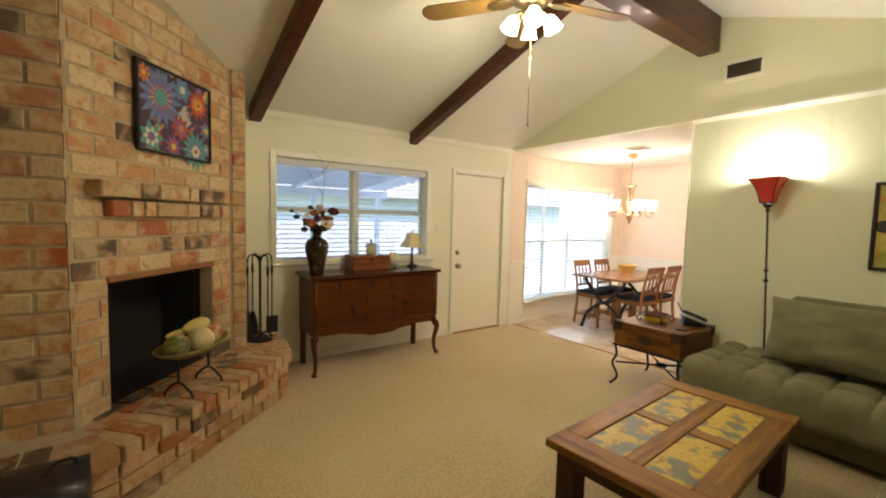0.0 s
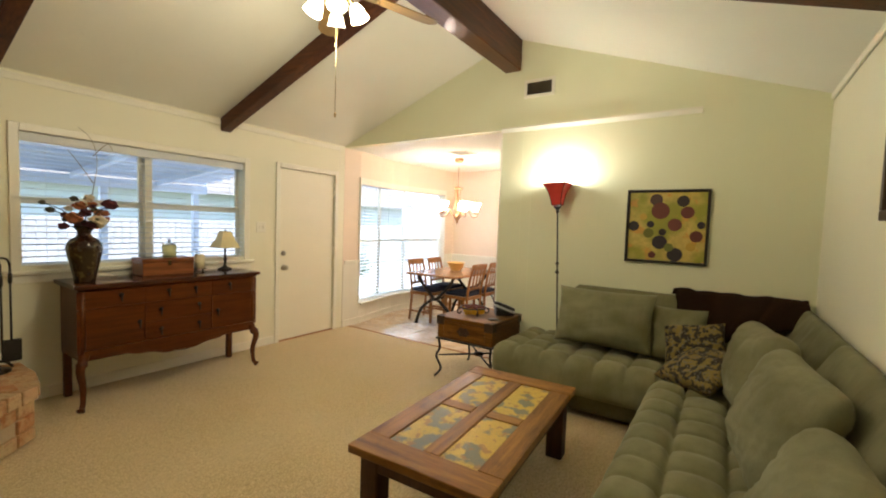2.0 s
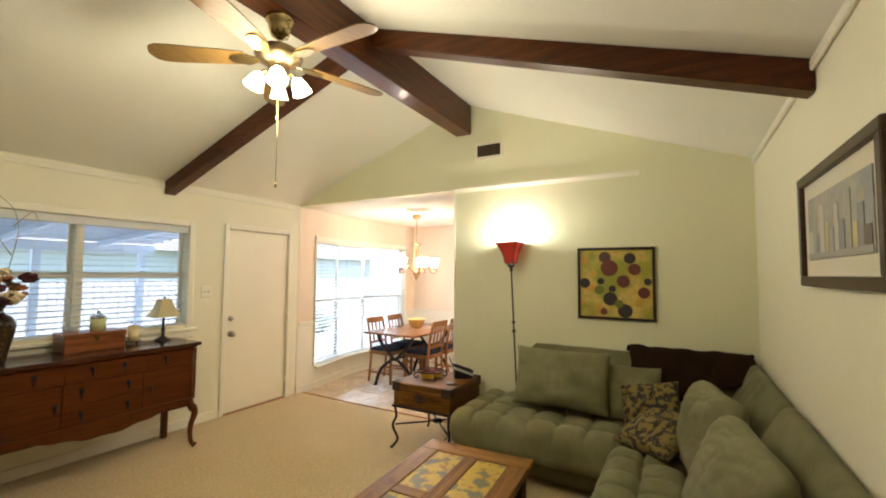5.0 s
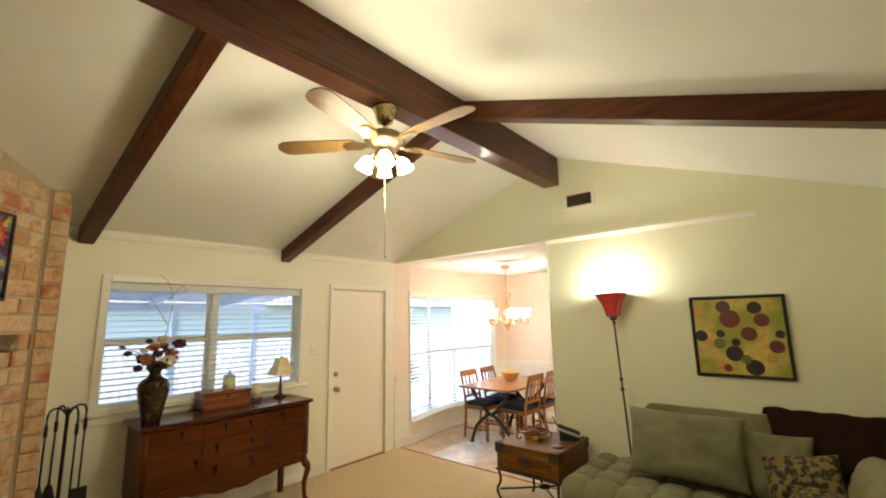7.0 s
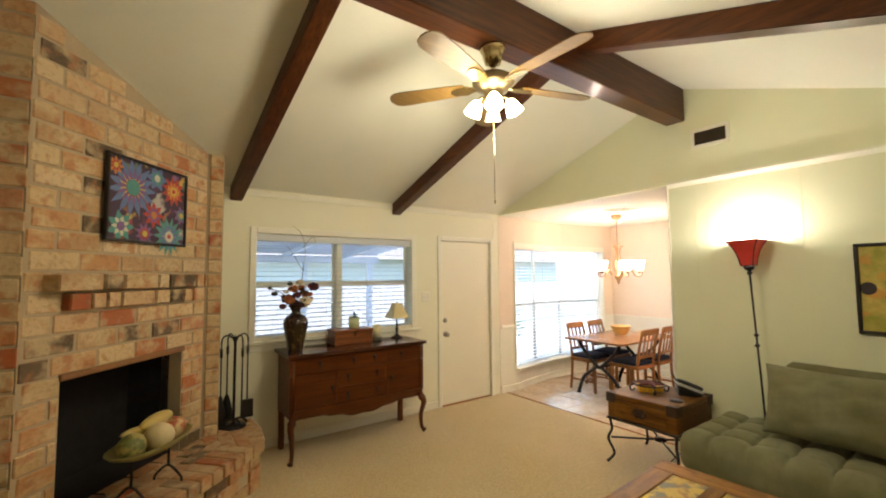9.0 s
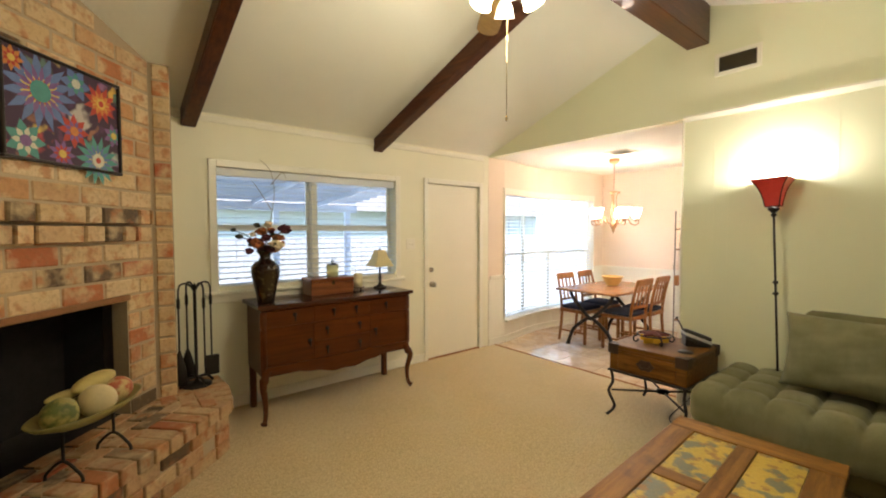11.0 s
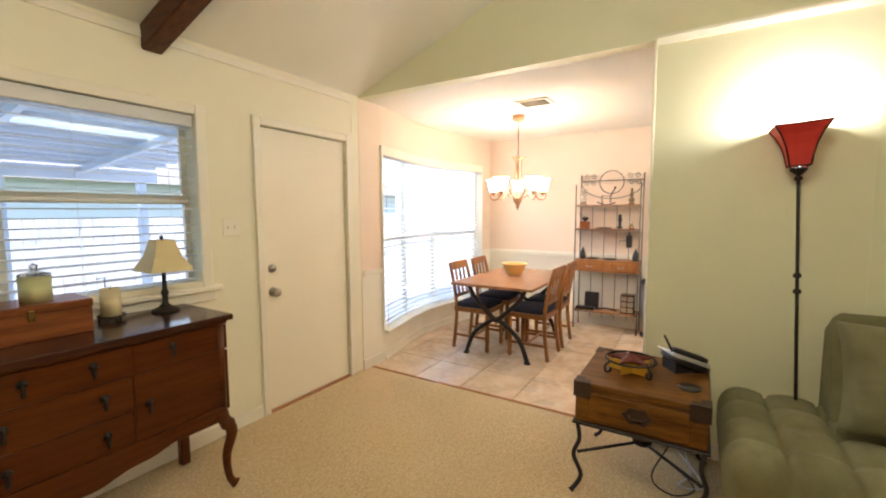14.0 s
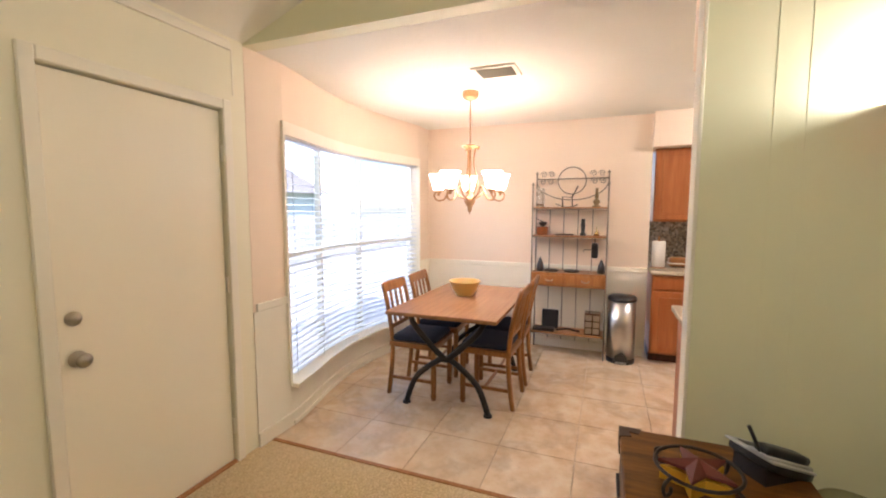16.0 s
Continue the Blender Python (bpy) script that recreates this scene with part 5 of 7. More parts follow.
def gourd(name, at, r, material, label, stretch=(1, 1, 1), yaw=0, seed=0):
    bm = bmesh.new()
    bmesh.ops.create_uvsphere(bm, u_segments=20, v_segments=14, radius=r)
    for v in bm.verts:
        v.co *= 1 + 0.07 * noise.noise(v.co * 14 + Vector((seed, 0, 0)))
        v.co = Vector((v.co.x * stretch[0], v.co.y * stretch[1], v.co.z * stretch[2]))
    for f in bm.faces:
        f.smooth = True
    ob = new(name, meshed(name, bm, material))
    ob.matrix_basis = pose(-3.93, -1.22, HZ, 0, 0, 49) @ Matrix.Diagonal((1.2, 1.2, 1.12, 1)) @ pose(*at, 0, 0, yaw)
    return tagged(ob, label, "gourd", "gourds in the bowl")


gourd("gourd", (-0.13, -0.01, 0.285), 0.062, M_GOURD_G, "mottled green gourd in the bowl", (1, 0.9, 1.05), 0, 1)
gourd("gourd", (-0.01, -0.045, 0.29), 0.066, M_GOURD_C, "round pale buff gourd in the bowl", (1, 0.95, 1), 0, 2)
gourd("gourd", (0.115, -0.02, 0.285), 0.058, M_GOURD_R, "red striped gourd in the bowl", (1.15, 0.85, 1), 0, 3)
gourd("gourd", (0.06, 0.025, 0.345), 0.05, M_GOURD_Y, "long yellow gourd lying on top", (2.3, 0.85, 0.75), 8, 4)
gourd("gourd", (-0.06, 0.04, 0.33), 0.022, M_GOURD_Y, "slim yellow gourd neck lying across", (3.2, 1, 0.9), -10, 5)
lg = thing("log_holder", (-4.62, -1.93, 0), "low black metal log holder beside the hearth", "log holder")
part("box", rbox(0.48, 0.30, 0.37, 0.02, (4, 4, 4)), M_BLACK, lg)
part("handle", tube(bend([(0.10, 0, 0.372), (0.13, 0.03, 0.40), (0.18, 0.05, 0.40), (0.20, 0.04, 0.372)], 4), 0.008, 7), M_IRON, lg)

# ---- on the buffet ----
vs = thing("vase", Matrix.Translation((-2.86, -0.36, 0.925)) @ Matrix.Diagonal((1.12, 1.12, 1.12, 1)), "tall glazed bronze-brown vase with dried flowers", "vase")
part("body", lathe([(0.052, 0), (0.058, 0.008), (0.060, 0.03), (0.074, 0.10), (0.090, 0.18), (0.097, 0.225), (0.094, 0.255), (0.074, 0.283), (0.046, 0.300), (0.036, 0.318), (0.038, 0.338), (0.056, 0.362), (0.052, 0.366), (0.032, 0.34), (0.028, 0.3), (0.0, 0.28)], 36), M_VASE, vs)
part("lip", lathe([(0.052, 0.3655), (0.058, 0.361), (0.061, 0.366), (0.058, 0.372), (0.052, 0.3705)], 36), M_VASE, vs, "rolled glossy lip")
fl2 = thing("dried_flowers", Matrix.Translation((-2.86, -0.36, 1.315)) @ Matrix.Diagonal((1.25, 1.25, 1.25, 1)), "dried burgundy, rust and cream flowers with twigs", "flowers")
random.seed(11)


def flower(p, r, mi):
    bm = bmesh.new()
    bmesh.ops.create_icosphere(bm, subdivisions=3, radius=r)
    for v in bm.verts:
        d = v.co.normalized()
        a = math.atan2(d.y, d.x)
        ruffle = 0.30 * math.sin(3 * a + 5 * d.z + p[0] * 40) + 0.45 * noise.noise(d * 3.2 + Vector((p[0] * 31, p[1] * 17, p[2] * 23)))
        v.co = Vector((d.x, d.y, d.z * 0.75)) * r * (0.85 + ruffle * 0.6)
    bmesh.ops.translate(bm, verts=bm.verts[:], vec=Vector(p))
    part("flower", bm, M_PETAL[mi], fl2)


for p, r, mi in (((0.12, -0.02, 0.155), 0.055, 0), ((0.05, -0.06, 0.05), 0.062, 2), ((-0.06, -0.05, 0.07), 0.055, 1), ((-0.02, 0.0, 0.14), 0.045, 1), ((0.03, 0.02, 0.19), 0.035, 2), ((-0.15, 0.0, 0.11), 0.03, 3),
                 ((-0.18, 0.01, 0.15), 0.022, 3), ((-0.10, -0.03, 0.02), 0.035, 0), ((0.08, 0.03, 0.10), 0.04, 1), ((0.0, -0.03, 0.10), 0.04, 0), ((0.0, 0.03, 0.03), 0.05, 0), ((-0.04, 0.02, 0.18), 0.028, 3), ((0.09, -0.04, 0.10), 0.03, 1)):
    flower(p, r * 0.8, mi)
for k in range(22):
    d = Vector((random.gauss(0, 1), random.gauss(0, 1), random.gauss(0, 1))).normalized()
    flower((0.01 + d.x * 0.10, d.y * 0.08, 0.075 + d.z * 0.075), random.uniform(0.015, 0.03), random.choice((0, 0, 1, 1, 2, 3)))
stems = bmesh.new()
for p in ((0.12, -0.02, 0.15), (0.05, -0.06, 0.05), (-0.06, -0.05, 0.07), (-0.02, 0, 0.14), (-0.15, 0, 0.11), (-0.18, 0.01, 0.15), (0.03, 0.02, 0.19)):
    tube(bend([(0, 0, -0.05), (p[0] * 0.4, p[1] * 0.4, p[2] * 0.6), p], 4), 0.003, 5, stems)
part("stem", stems, M_PETAL[3], fl2)
tw = bmesh.new()
for pts in (((0, 0, -0.03), (0.06, 0.05, 0.25), (0.10, 0.12, 0.42), (0.08, 0.14, 0.55), (0.02, 0.16, 0.62)), ((0.08, 0.12, 0.45), (0.16, 0.14, 0.54), (0.19, 0.15, 0.50)), ((0.06, 0.05, 0.28), (0.0, 0.09, 0.40), (-0.04, 0.12, 0.47))):
    c = bend(pts, 5)
    tube(c, [0.0030 - 0.0018 * k / len(c) for k in range(len(c))], 5, tw)
part("twig", tw, M_TWIG, fl2)
bx = thing("wooden_box", pose(-2.26, -0.185, 0.925, 0, 0, -1) @ Matrix.Diagonal((1, 1, 1.15, 1)), "reddish wooden keepsake box on the buffet", "box")
part("body", box(-0.20, 0.20, -0.115, 0.115, 0.0, 0.095, 0.004), M_REDBOX, bx)
part("lid", box(-0.204, 0.204, -0.119, 0.119, 0.096, 0.128, 0.005), M_REDBOX, bx)
part("clasp", box(-0.012, 0.012, -0.123, -0.118, 0.075, 0.112, 0.002), M_BRASS, bx)


def candle(name, at, r, h, material, label, plate=0.0):
    c = thing(name, at, label, "candle")
    z = 0.0
    if plate:
        part("holder", lathe([(plate, 0.018), (plate, 0.024), (plate * 0.9, 0.022), (0.01, 0.022), (0.0, 0.018)], 20), M_IRON, c)
        for k in range(3):
            a = radians(30 + 120 * k)
            part("foot", tube([(plate * 0.9 * math.cos(a), plate * 0.9 * math.sin(a), 0.0), (plate * 0.8 * math.cos(a), plate * 0.8 * math.sin(a), 0.02)], 0.004, 6), M_IRON, c)
        part("hook", tube([(0, plate * 0.9, 0.02), (0, plate * 0.9, h + 0.065), (-0.03, plate * 0.9, h + 0.06)], 0.0025, 5), M_IRON, c)
        z = 0.022
    part("wax", lathe([(r, z), (r, z + h), (r * 0.9, z + h - 0.006), (0.0, z + h - 0.012)], 24), material, c)
    part("wick", tube([(0, 0, z + h - 0.015), (0.002, 0, z + h + 0.012)], 0.0015, 5), M_CORD, c)
    return c


jc = candle("jar_candle", Matrix.Translation((-2.21, -0.17, 1.0725)) @ Matrix.Diagonal((1.2, 1.2, 1.25, 1)), 0.045, 0.085, M_WAXG, "pale green jar candle on the wooden box")
part("lid", lathe([(0.046, 0.087), (0.046, 0.093), (0.02, 0.099), (0.008, 0.107), (0.014, 0.121), (0.0, 0.129)], 18), M_JAR, jc)
candle("pillar_candle", Matrix.Translation((-1.945, -0.165, 0.925)) @ Matrix.Diagonal((1.15, 1.15, 1.15, 1)), 0.036, 0.115, M_WAX, "cream pillar candle on a black plate", 0.05)
tl = thing("table_lamp", Matrix.Translation((-1.708, -0.175, 0.925)) @ Matrix.Diagonal((1.17, 1.17, 1.33, 1)), "small lamp with cream square shade and dark base", "lamp")
part("base", lathe([(0.055, 0), (0.055, 0.008), (0.03, 0.018), (0.013, 0.03), (0.011, 0.06), (0.016, 0.075), (0.010, 0.09), (0.008, 0.16), (0.014, 0.175), (0.007, 0.19)], 20), M_IRON, tl)
sh = bmesh.new()
ring0 = [(sx * 0.088, sy * 0.088, 0.165) for sx, sy in ((1, 1), (-1, 1), (-1, -1), (1, -1))]
ring1 = [(sx * 0.036, sy * 0.036, 0.285) for sx, sy in ((1, 1), (-1, 1), (-1, -1), (1, -1))]
ringm = [(sx * 0.056, sy * 0.056, 0.22) for sx, sy in ((1, 1), (-1, 1), (-1, -1), (1, -1))]
rs = [[sh.verts.new(p) for p in r] for r in (ring0, ringm, ring1)]
for a, b in zip(rs, rs[1:]):
    for k in range(4):
        sh.faces.new((a[k], a[(k + 1) % 4], b[(k + 1) % 4], b[k]))
sho = part("shade", sh, M_SHADE, tl, "cream fabric shade")
sho.modifiers.new("thick", "SOLIDIFY").thickness = 0.003
part("finial", lathe([(0.006, 0.28), (0.008, 0.295), (0.0, 0.305)], 10), M_IRON, tl)
cd = thing("power_cord", (0, 0, 0), "thin black cord hanging behind the buffet", "cord")
part("cord", tube(bend([(-1.75, -0.03, 0.45), (-1.80, -0.05, 0.28), (-2.0, -0.06, 0.17), (-2.2, -0.05, 0.22), (-2.32, -0.03, 0.36)], 6), 0.004, 6), M_CORD, cd)

# ---- chest on iron stand ----
sc = thing("chest_table", (-0.405, -2.37, 0), "rustic wooden chest on twisted iron legs, used as side table", "side table")
HX, HY = 0.30, 0.288
part("body", box(-HX, HX, -HY, HY, 0.385, 0.555, 0.006), M_CHEST, sc)
part("lid", box(-HX - 0.006, HX + 0.006, -HY - 0.006, HY + 0.006, 0.556, 0.59, 0.006), M_CHEST, sc)
part("drawer", box(-HX - 0.008, -HX + 0.01, -HY + 0.07, HY - 0.07, 0.40, 0.54, 0.004), M_CHEST, sc)
for sx in (-1, 1):
    for sy in (-1, 1):
        cx, cy = sx * (HX + 0.0085), sy * (HY + 0.0085)
        ex, ey = cx - sx * 0.085, cy - sy * 0.085
        plate = prism([(cx, cy), (cx, ey), (cx - sx * 0.045, ey + sy * 0.012), (cx - sx * 0.038, cy - sy * 0.038), (ex + sx * 0.012, cy - sy * 0.045), (ex, cy)][::sx * sy], 0.586, 0.5925)
        box(min(cx, cx - sx * 0.004), max(cx, cx - sx * 0.004), min(cy, ey), max(cy, ey), 0.515, 0.591, 0.001, bm=plate)
        box(min(cx, ex), max(cx, ex), min(cy, cy - sy * 0.004), max(cy, cy - sy * 0.004), 0.515, 0.591, 0.001, bm=plate)
        part("corner_bracket", plate, M_BRACKET, sc)
rim = [((0.062 + 0.006 * math.cos(6 * radians(a))) * math.cos(radians(a)), (0.040 + 0.005 * math.cos(6 * radians(a))) * math.sin(radians(a))) for a in range(0, 360, 12)]
rg = turned(prism(rim, 0.0, 0.004), Matrix.Translation((-HX - 0.008, 0, 0.475)) @ Matrix(((0, 0, -1, 0), (1, 0, 0, 0), (0, 1, 0, 0), (0, 0, 0, 1))))
tube([(-HX - 0.014, 0.035, 0.48), (-HX - 0.022, 0.03, 0.462), (-HX - 0.022, -0.03, 0.462), (-HX - 0.014, -0.035, 0.48)], 0.005, 7, rg)
part("drawer_pull", rg, M_BRACKET, sc, "dark ornate oval plate with bail pull")
part("top_frame", box(-HX - 0.012, HX + 0.012, -HY - 0.012, HY + 0.012, 0.368, 0.384, 0.004), M_IRON, sc)
for sx in (-1, 1):
    for sy in (-1, 1):
        ex, ey = sx * (HX - 0.01), sy * (HY - 0.01)
        c = bend([(ex, ey, 0.37), (ex - sx * 0.01, ey - sy * 0.01, 0.28), (ex + sx * 0.012, ey + sy * 0.012, 0.20), (ex - sx * 0.02, ey - sy * 0.02, 0.08), (ex + sx * 0.025, ey + sy * 0.02, 0.008)], 6)
        part("leg", tube(c, [0.011] * (len(c) - 2) + [0.012, 0.014], 8), M_IRON, sc)
        part("stretcher", tube([(ex * 0.98, ey * 0.98, 0.21), (0, 0, 0.205)], 0.008, 7), M_IRON, sc)
part("stretcher_disc", lathe([(0.045, 0.195), (0.05, 0.205), (0.045, 0.216), (0.0, 0.222)], 16), M_IRON, sc)

star = thing("star_candle_holder", (-0.42, -2.30, 0.59), "iron ring holder with red star and amber glass", "candle holder")
part("ring", tube([(0.125 * math.cos(radians(a)), 0.125 * math.sin(radians(a)), 0.065) for a in range(0, 361, 15)], 0.006, 7), M_IRON, star)
for k in range(4):
    a = radians(45 + 90 * k)
    ux, uy = math.cos(a), math.sin(a)
    c = bend([(0.12 * ux, 0.12 * uy, 0.065), (0.155 * ux, 0.155 * uy, 0.045), (0.15 * ux, 0.15 * uy, 0.012), (0.125 * ux, 0.125 * uy, 0.012), (0.122 * ux, 0.122 * uy, 0.03)], 5)
    part("scroll_foot", tube(c, 0.006, 7), M_IRON, star)
sp = []
for k in range(10):
    r = 0.115 if k % 2 == 0 else 0.05
    a = radians(18 + 36 * k)
    sp.append((r * math.cos(a), r * math.sin(a)))
stb = prism([(x * 0.95, y * 0.95) for x, y in sp], 0.004, 0.05)
part("amber_star", stb, M_STAR_Y, star, "amber glass star base")
st3 = bmesh.new()
tops = [st3.verts.new((x, y, 0.072)) for x, y in sp]
ctr = st3.verts.new((0, 0, 0.098))
bot = [st3.verts.new((x, y, 0.062)) for x, y in sp]
for k in range(10):
    st3.faces.new((tops[k], tops[(k + 1) % 10], ctr)), st3.faces.new((bot[k], bot[(k + 1) % 10], tops[(k + 1) % 10], tops[k]))
st3.faces.new(bot[::-1])
part("red_star", st3, M_STAR_R, star, "faceted red star top")
ph = thing("cordless_phone", pose(-0.25, -2.54, 0.59, 0, 0, 35), "black and silver cordless phone in its cradle", "phone")
part("cradle", turned(rbox(0.17, 0.19, 0.045, 0.016, 6), Matrix.Translation((0, 0, 0.028)) @ pose(0, 0, 0, 20, 0, 0)), M_BLACK, ph)
part("stand", turned(prism([(-0.07, 0.0), (0.08, 0.0), (0.08, 0.06), (-0.07, 0.012)], -0.06, 0.06), Matrix(((0, 0, 1, 0), (1, 0, 0, 0), (0, 1, 0, 0), (0, 0, 0, 1)))), M_BLACK, ph)
part("rim", turned(rbox(0.178, 0.20, 0.012, 0.005, 5), Matrix.Translation((0, 0, 0.060)) @ pose(0, 0, 0, 20, 0, 0)), M_SILVER, ph, "silver rim of the base")
part("handset", turned(rbox(0.055, 0.20, 0.035, 0.014, 6), Matrix.Translation((-0.04, 0.0, 0.075)) @ pose(0, 0, 0, 20, 0, 0)), M_BLACK, ph)
part("handset_face", turned(rbox(0.075, 0.21, 0.014, 0.006, 5), Matrix.Translation((-0.038, 0.0, 0.068)) @ pose(0, 0, 0, 20, 0, 0)), M_SILVER, ph, "silver handset rim")
part("antenna", tube([(-0.04, 0.09, 0.115), (-0.03, 0.13, 0.20)], 0.006, 7), M_BLACK, ph)
co = thing("coaster", (-0.52, -2.575, 0.59), "small round dark coaster on the chest", "coaster")
part("disc", lathe([(0.05, 0), (0.052, 0.004), (0.05, 0.008), (0.0, 0.008)], 24), M_BLACK, co)
wc = thing("white_cord", (0, 0, 0), "tangled white and black cords on the carpet", "cord")
part("cord", tube(bend([(-0.03, -2.60, 0.25), (-0.14, -2.56, 0.12), (-0.26, -2.60, 0.02), (-0.40, -2.55, 0.012), (-0.36, -2.66, 0.012), (-0.22, -2.62, 0.012), (-0.05, -2.5, 0.05)], 7), 0.005, 6), M_CORD_W, wc)
part("cord", tube(bend([(-0.03, -2.55, 0.35), (-0.20, -2.50, 0.15), (-0.38, -2.42, 0.012), (-0.50, -2.52, 0.012), (-0.40, -2.62, 0.012), (-0.25, -2.55, 0.012)], 7), 0.004, 6), M_CORD, wc)

# ---- dining table and chairs ----
tb = thing("dining_table", (1.40, -0.92, 0), "honey oak dining table on black iron X legs", "dining table")
part("tabletop", box(-0.66, 0.66, -0.42, 0.42, 0.722, 0.75, 0.005), M_OAK_T, tb)
for sx in (-0.50, 0.46):
    for s in (-1, 1):
        c = bend([(sx, s * 0.30, 0.722), (sx, s * 0.24, 0.60), (sx, s * 0.03, 0.40), (sx, -s * 0.06, 0.37), (sx, -s * 0.24, 0.22), (sx, -s * 0.325, 0.015)], 6)
        leg = tube(c, 0.022, 8)
        lathe([(0.032, 0.0), (0.032, 0.012), (0.015, 0.02)], 12, leg, (sx, -s * 0.325, 0))
        part("leg", leg, M_IRON, tb)
    part("top_bar", box(sx - 0.02, sx + 0.02, -0.33, 0.33, 0.705, 0.7215, 0.002), M_IRON, tb)
part("stretcher", tube([(-0.50, 0, 0.385), (0.46, 0, 0.385)], 0.014, 8), M_IRON, tb)


def chair_parts(ch):
    # faces -y; the back stands at y = 0.19
    part("seat_frame", box(-0.20, 0.20, -0.20, 0.20, 0.40, 0.445, 0.006), M_OAK, ch)
    part("cushion", rbox(0.385, 0.37, 0.055, 0.024, 8, lambda x, y: -0.012 * (1 - (x / 0.2) ** 2) * (1 - (y / 0.19) ** 2)), M_CUSH, ch, "dark navy upholstered seat").location = (0, -0.005, 0.443)
    for sx in (-1, 1):
        part("front_leg", lathe([(0.018, 0), (0.024, 0.03), (0.020, 0.06), (0.024, 0.14), (0.022, 0.30), (0.025, 0.40)], 8, at=(sx * 0.178, -0.178, 0)), M_OAK, ch)
        c = bend([(sx * 0.18, 0.215, 0.0), (sx * 0.18, 0.185, 0.25), (sx * 0.18, 0.18, 0.45), (sx * 0.178, 0.215, 0.70), (sx * 0.175, 0.265, 0.90)], 4)
        part("back_leg", tube(c, 0.019, 6), M_OAK, ch)
        part("side_stretcher", box(sx * 0.178 - 0.009, sx * 0.178 + 0.009, -0.17, 0.18, 0.13, 0.155, 0.003), M_OAK, ch)
    part("cross_stretcher", box(-0.17, 0.17, -0.012, 0.006, 0.13, 0.155, 0.003), M_OAK, ch)
    part("top_rail", turned(box(-0.185, 0.185, -0.011, 0.011, -0.04, 0.045, 0.008), Matrix.Translation((0, 0.255, 0.865)) @ pose(0, 0, 0, -12, 0, 0)), M_OAK, ch)
    part("lower_rail", turned(box(-0.165, 0.165, -0.009, 0.009, -0.018, 0.018, 0.004), Matrix.Translation((0, 0.192, 0.555)) @ pose(0, 0, 0, -6, 0, 0)), M_OAK, ch)
    for x in (-0.085, 0.0, 0.085):
        part("back_slat", turned(box(x - 0.017, x + 0.017, -0.006, 0.006, -0.14, 0.14, 0.003), Matrix.Translation((0, 0.222, 0.70)) @ pose(0, 0, 0, -11, 0, 0)), M_OAK, ch)


c1 = thing("dining_chair", (1.18, -0.60, 0), "oak slat-back dining chair with navy seat", "dining chair", "chairs round the dining table")
chair_parts(c1)
copy_thing(c1, pose(1.68, -0.60, 0, 0, 0, 2))
copy_thing(c1, pose(1.24, -1.18, 0, 0, 0, 179))
copy_thing(c1, pose(1.72, -1.18, 0, 0, 0, 182))
bo = thing("ceramic_bowl", (1.52, -0.86, 0.75), "pale yellow ceramic bowl on the dining table", "bowl")
part("bowl", lathe([(0.07, 0), (0.075, 0.008), (0.105, 0.05), (0.128, 0.11), (0.140, 0.118), (0.140, 0.128), (0.122, 0.125), (0.095, 0.05), (0.06, 0.015), (0.0, 0.012)], 32), M_BOWL, bo)

# ---- chandelier ----
ch = thing("chandelier", CHAND, "scrolled bronze chandelier with five lit glass shades", "chandelier")
M_CHB = surface("gilded_bronze", (0.42, 0.24, 0.11), 0.35, 0.7, 0.25, 30, 60, 0.1)
part("canopy", lathe([(0.012, 0.585), (0.05, 0.60), (0.065, 0.618), (0.066, EAVE - CHAND[2] - 0.003)], 20), M_CHB, ch)
part("chain", tube([(0, 0, 0.25), (0, 0, 0.59)], 0.006, 6), M_CHB, ch)
part("cap", lathe([(0.0, 0.25), (0.02, 0.245), (0.062, 0.228), (0.065, 0.22), (0.02, 0.212), (0.008, 0.2)], 18), M_CHB, ch)
part("column", lathe([(0.008, 0.22), (0.012, 0.05), (0.016, -0.12), (0.035, -0.18), (0.05, -0.215), (0.03, -0.245), (0.018, -0.27), (0.022, -0.285), (0.008, -0.30), (0.0, -0.325)], 18), M_CHB, ch)
for k in range(3):
    a = radians(50 + 120 * k)
    ux, uy = math.cos(a), math.sin(a)
    part("upper_scroll", tube(bend([(0.062 * ux, 0.062 * uy, 0.20), (0.075 * ux, 0.075 * uy, 0.225), (0.045 * ux, 0.045 * uy, 0.205), (0.03 * ux, 0.03 * uy, 0.10), (0.055 * ux, 0.055 * uy, -0.02), (0.06 * ux, 0.06 * uy, -0.09), (0.02 * ux, 0.02 * uy, -0.17)], 5), 0.007, 7), M_CHB, ch)
for k in range(5):
    a = radians(20 + 72 * k)
    ux, uy = math.cos(a), math.sin(a)

    def at(r, z):
        return (r * ux, r * uy, z)
    arm = tube(bend([at(0.03, -0.20), at(0.10, -0.16), at(0.14, -0.10), at(0.18, -0.13), at(0.22, -0.195), at(0.28, -0.205), at(0.31, -0.165), at(0.285, -0.13), at(0.265, -0.155)], 5), 0.008, 8)
    part("arm", arm, M_CHB, ch)
    part("cup", lathe([(0.010, -0.165), (0.014, -0.145), (0.034, -0.130), (0.034, -0.122), (0.014, -0.115)], 14, at=at(0.27, 0)), M_CHB, ch)
    part("glass_shade", lathe([(0.020, -0.12), (0.040, -0.112), (0.052, -0.075), (0.060, -0.03), (0.080, 0.008), (0.077, 0.008), (0.056, -0.03), (0.047, -0.075), (0.036, -0.105), (0.0, -0.11)], 20, at=at(0.27, 0)), M_CHANDLIGHT, ch, "lit frosted glass bell shade")

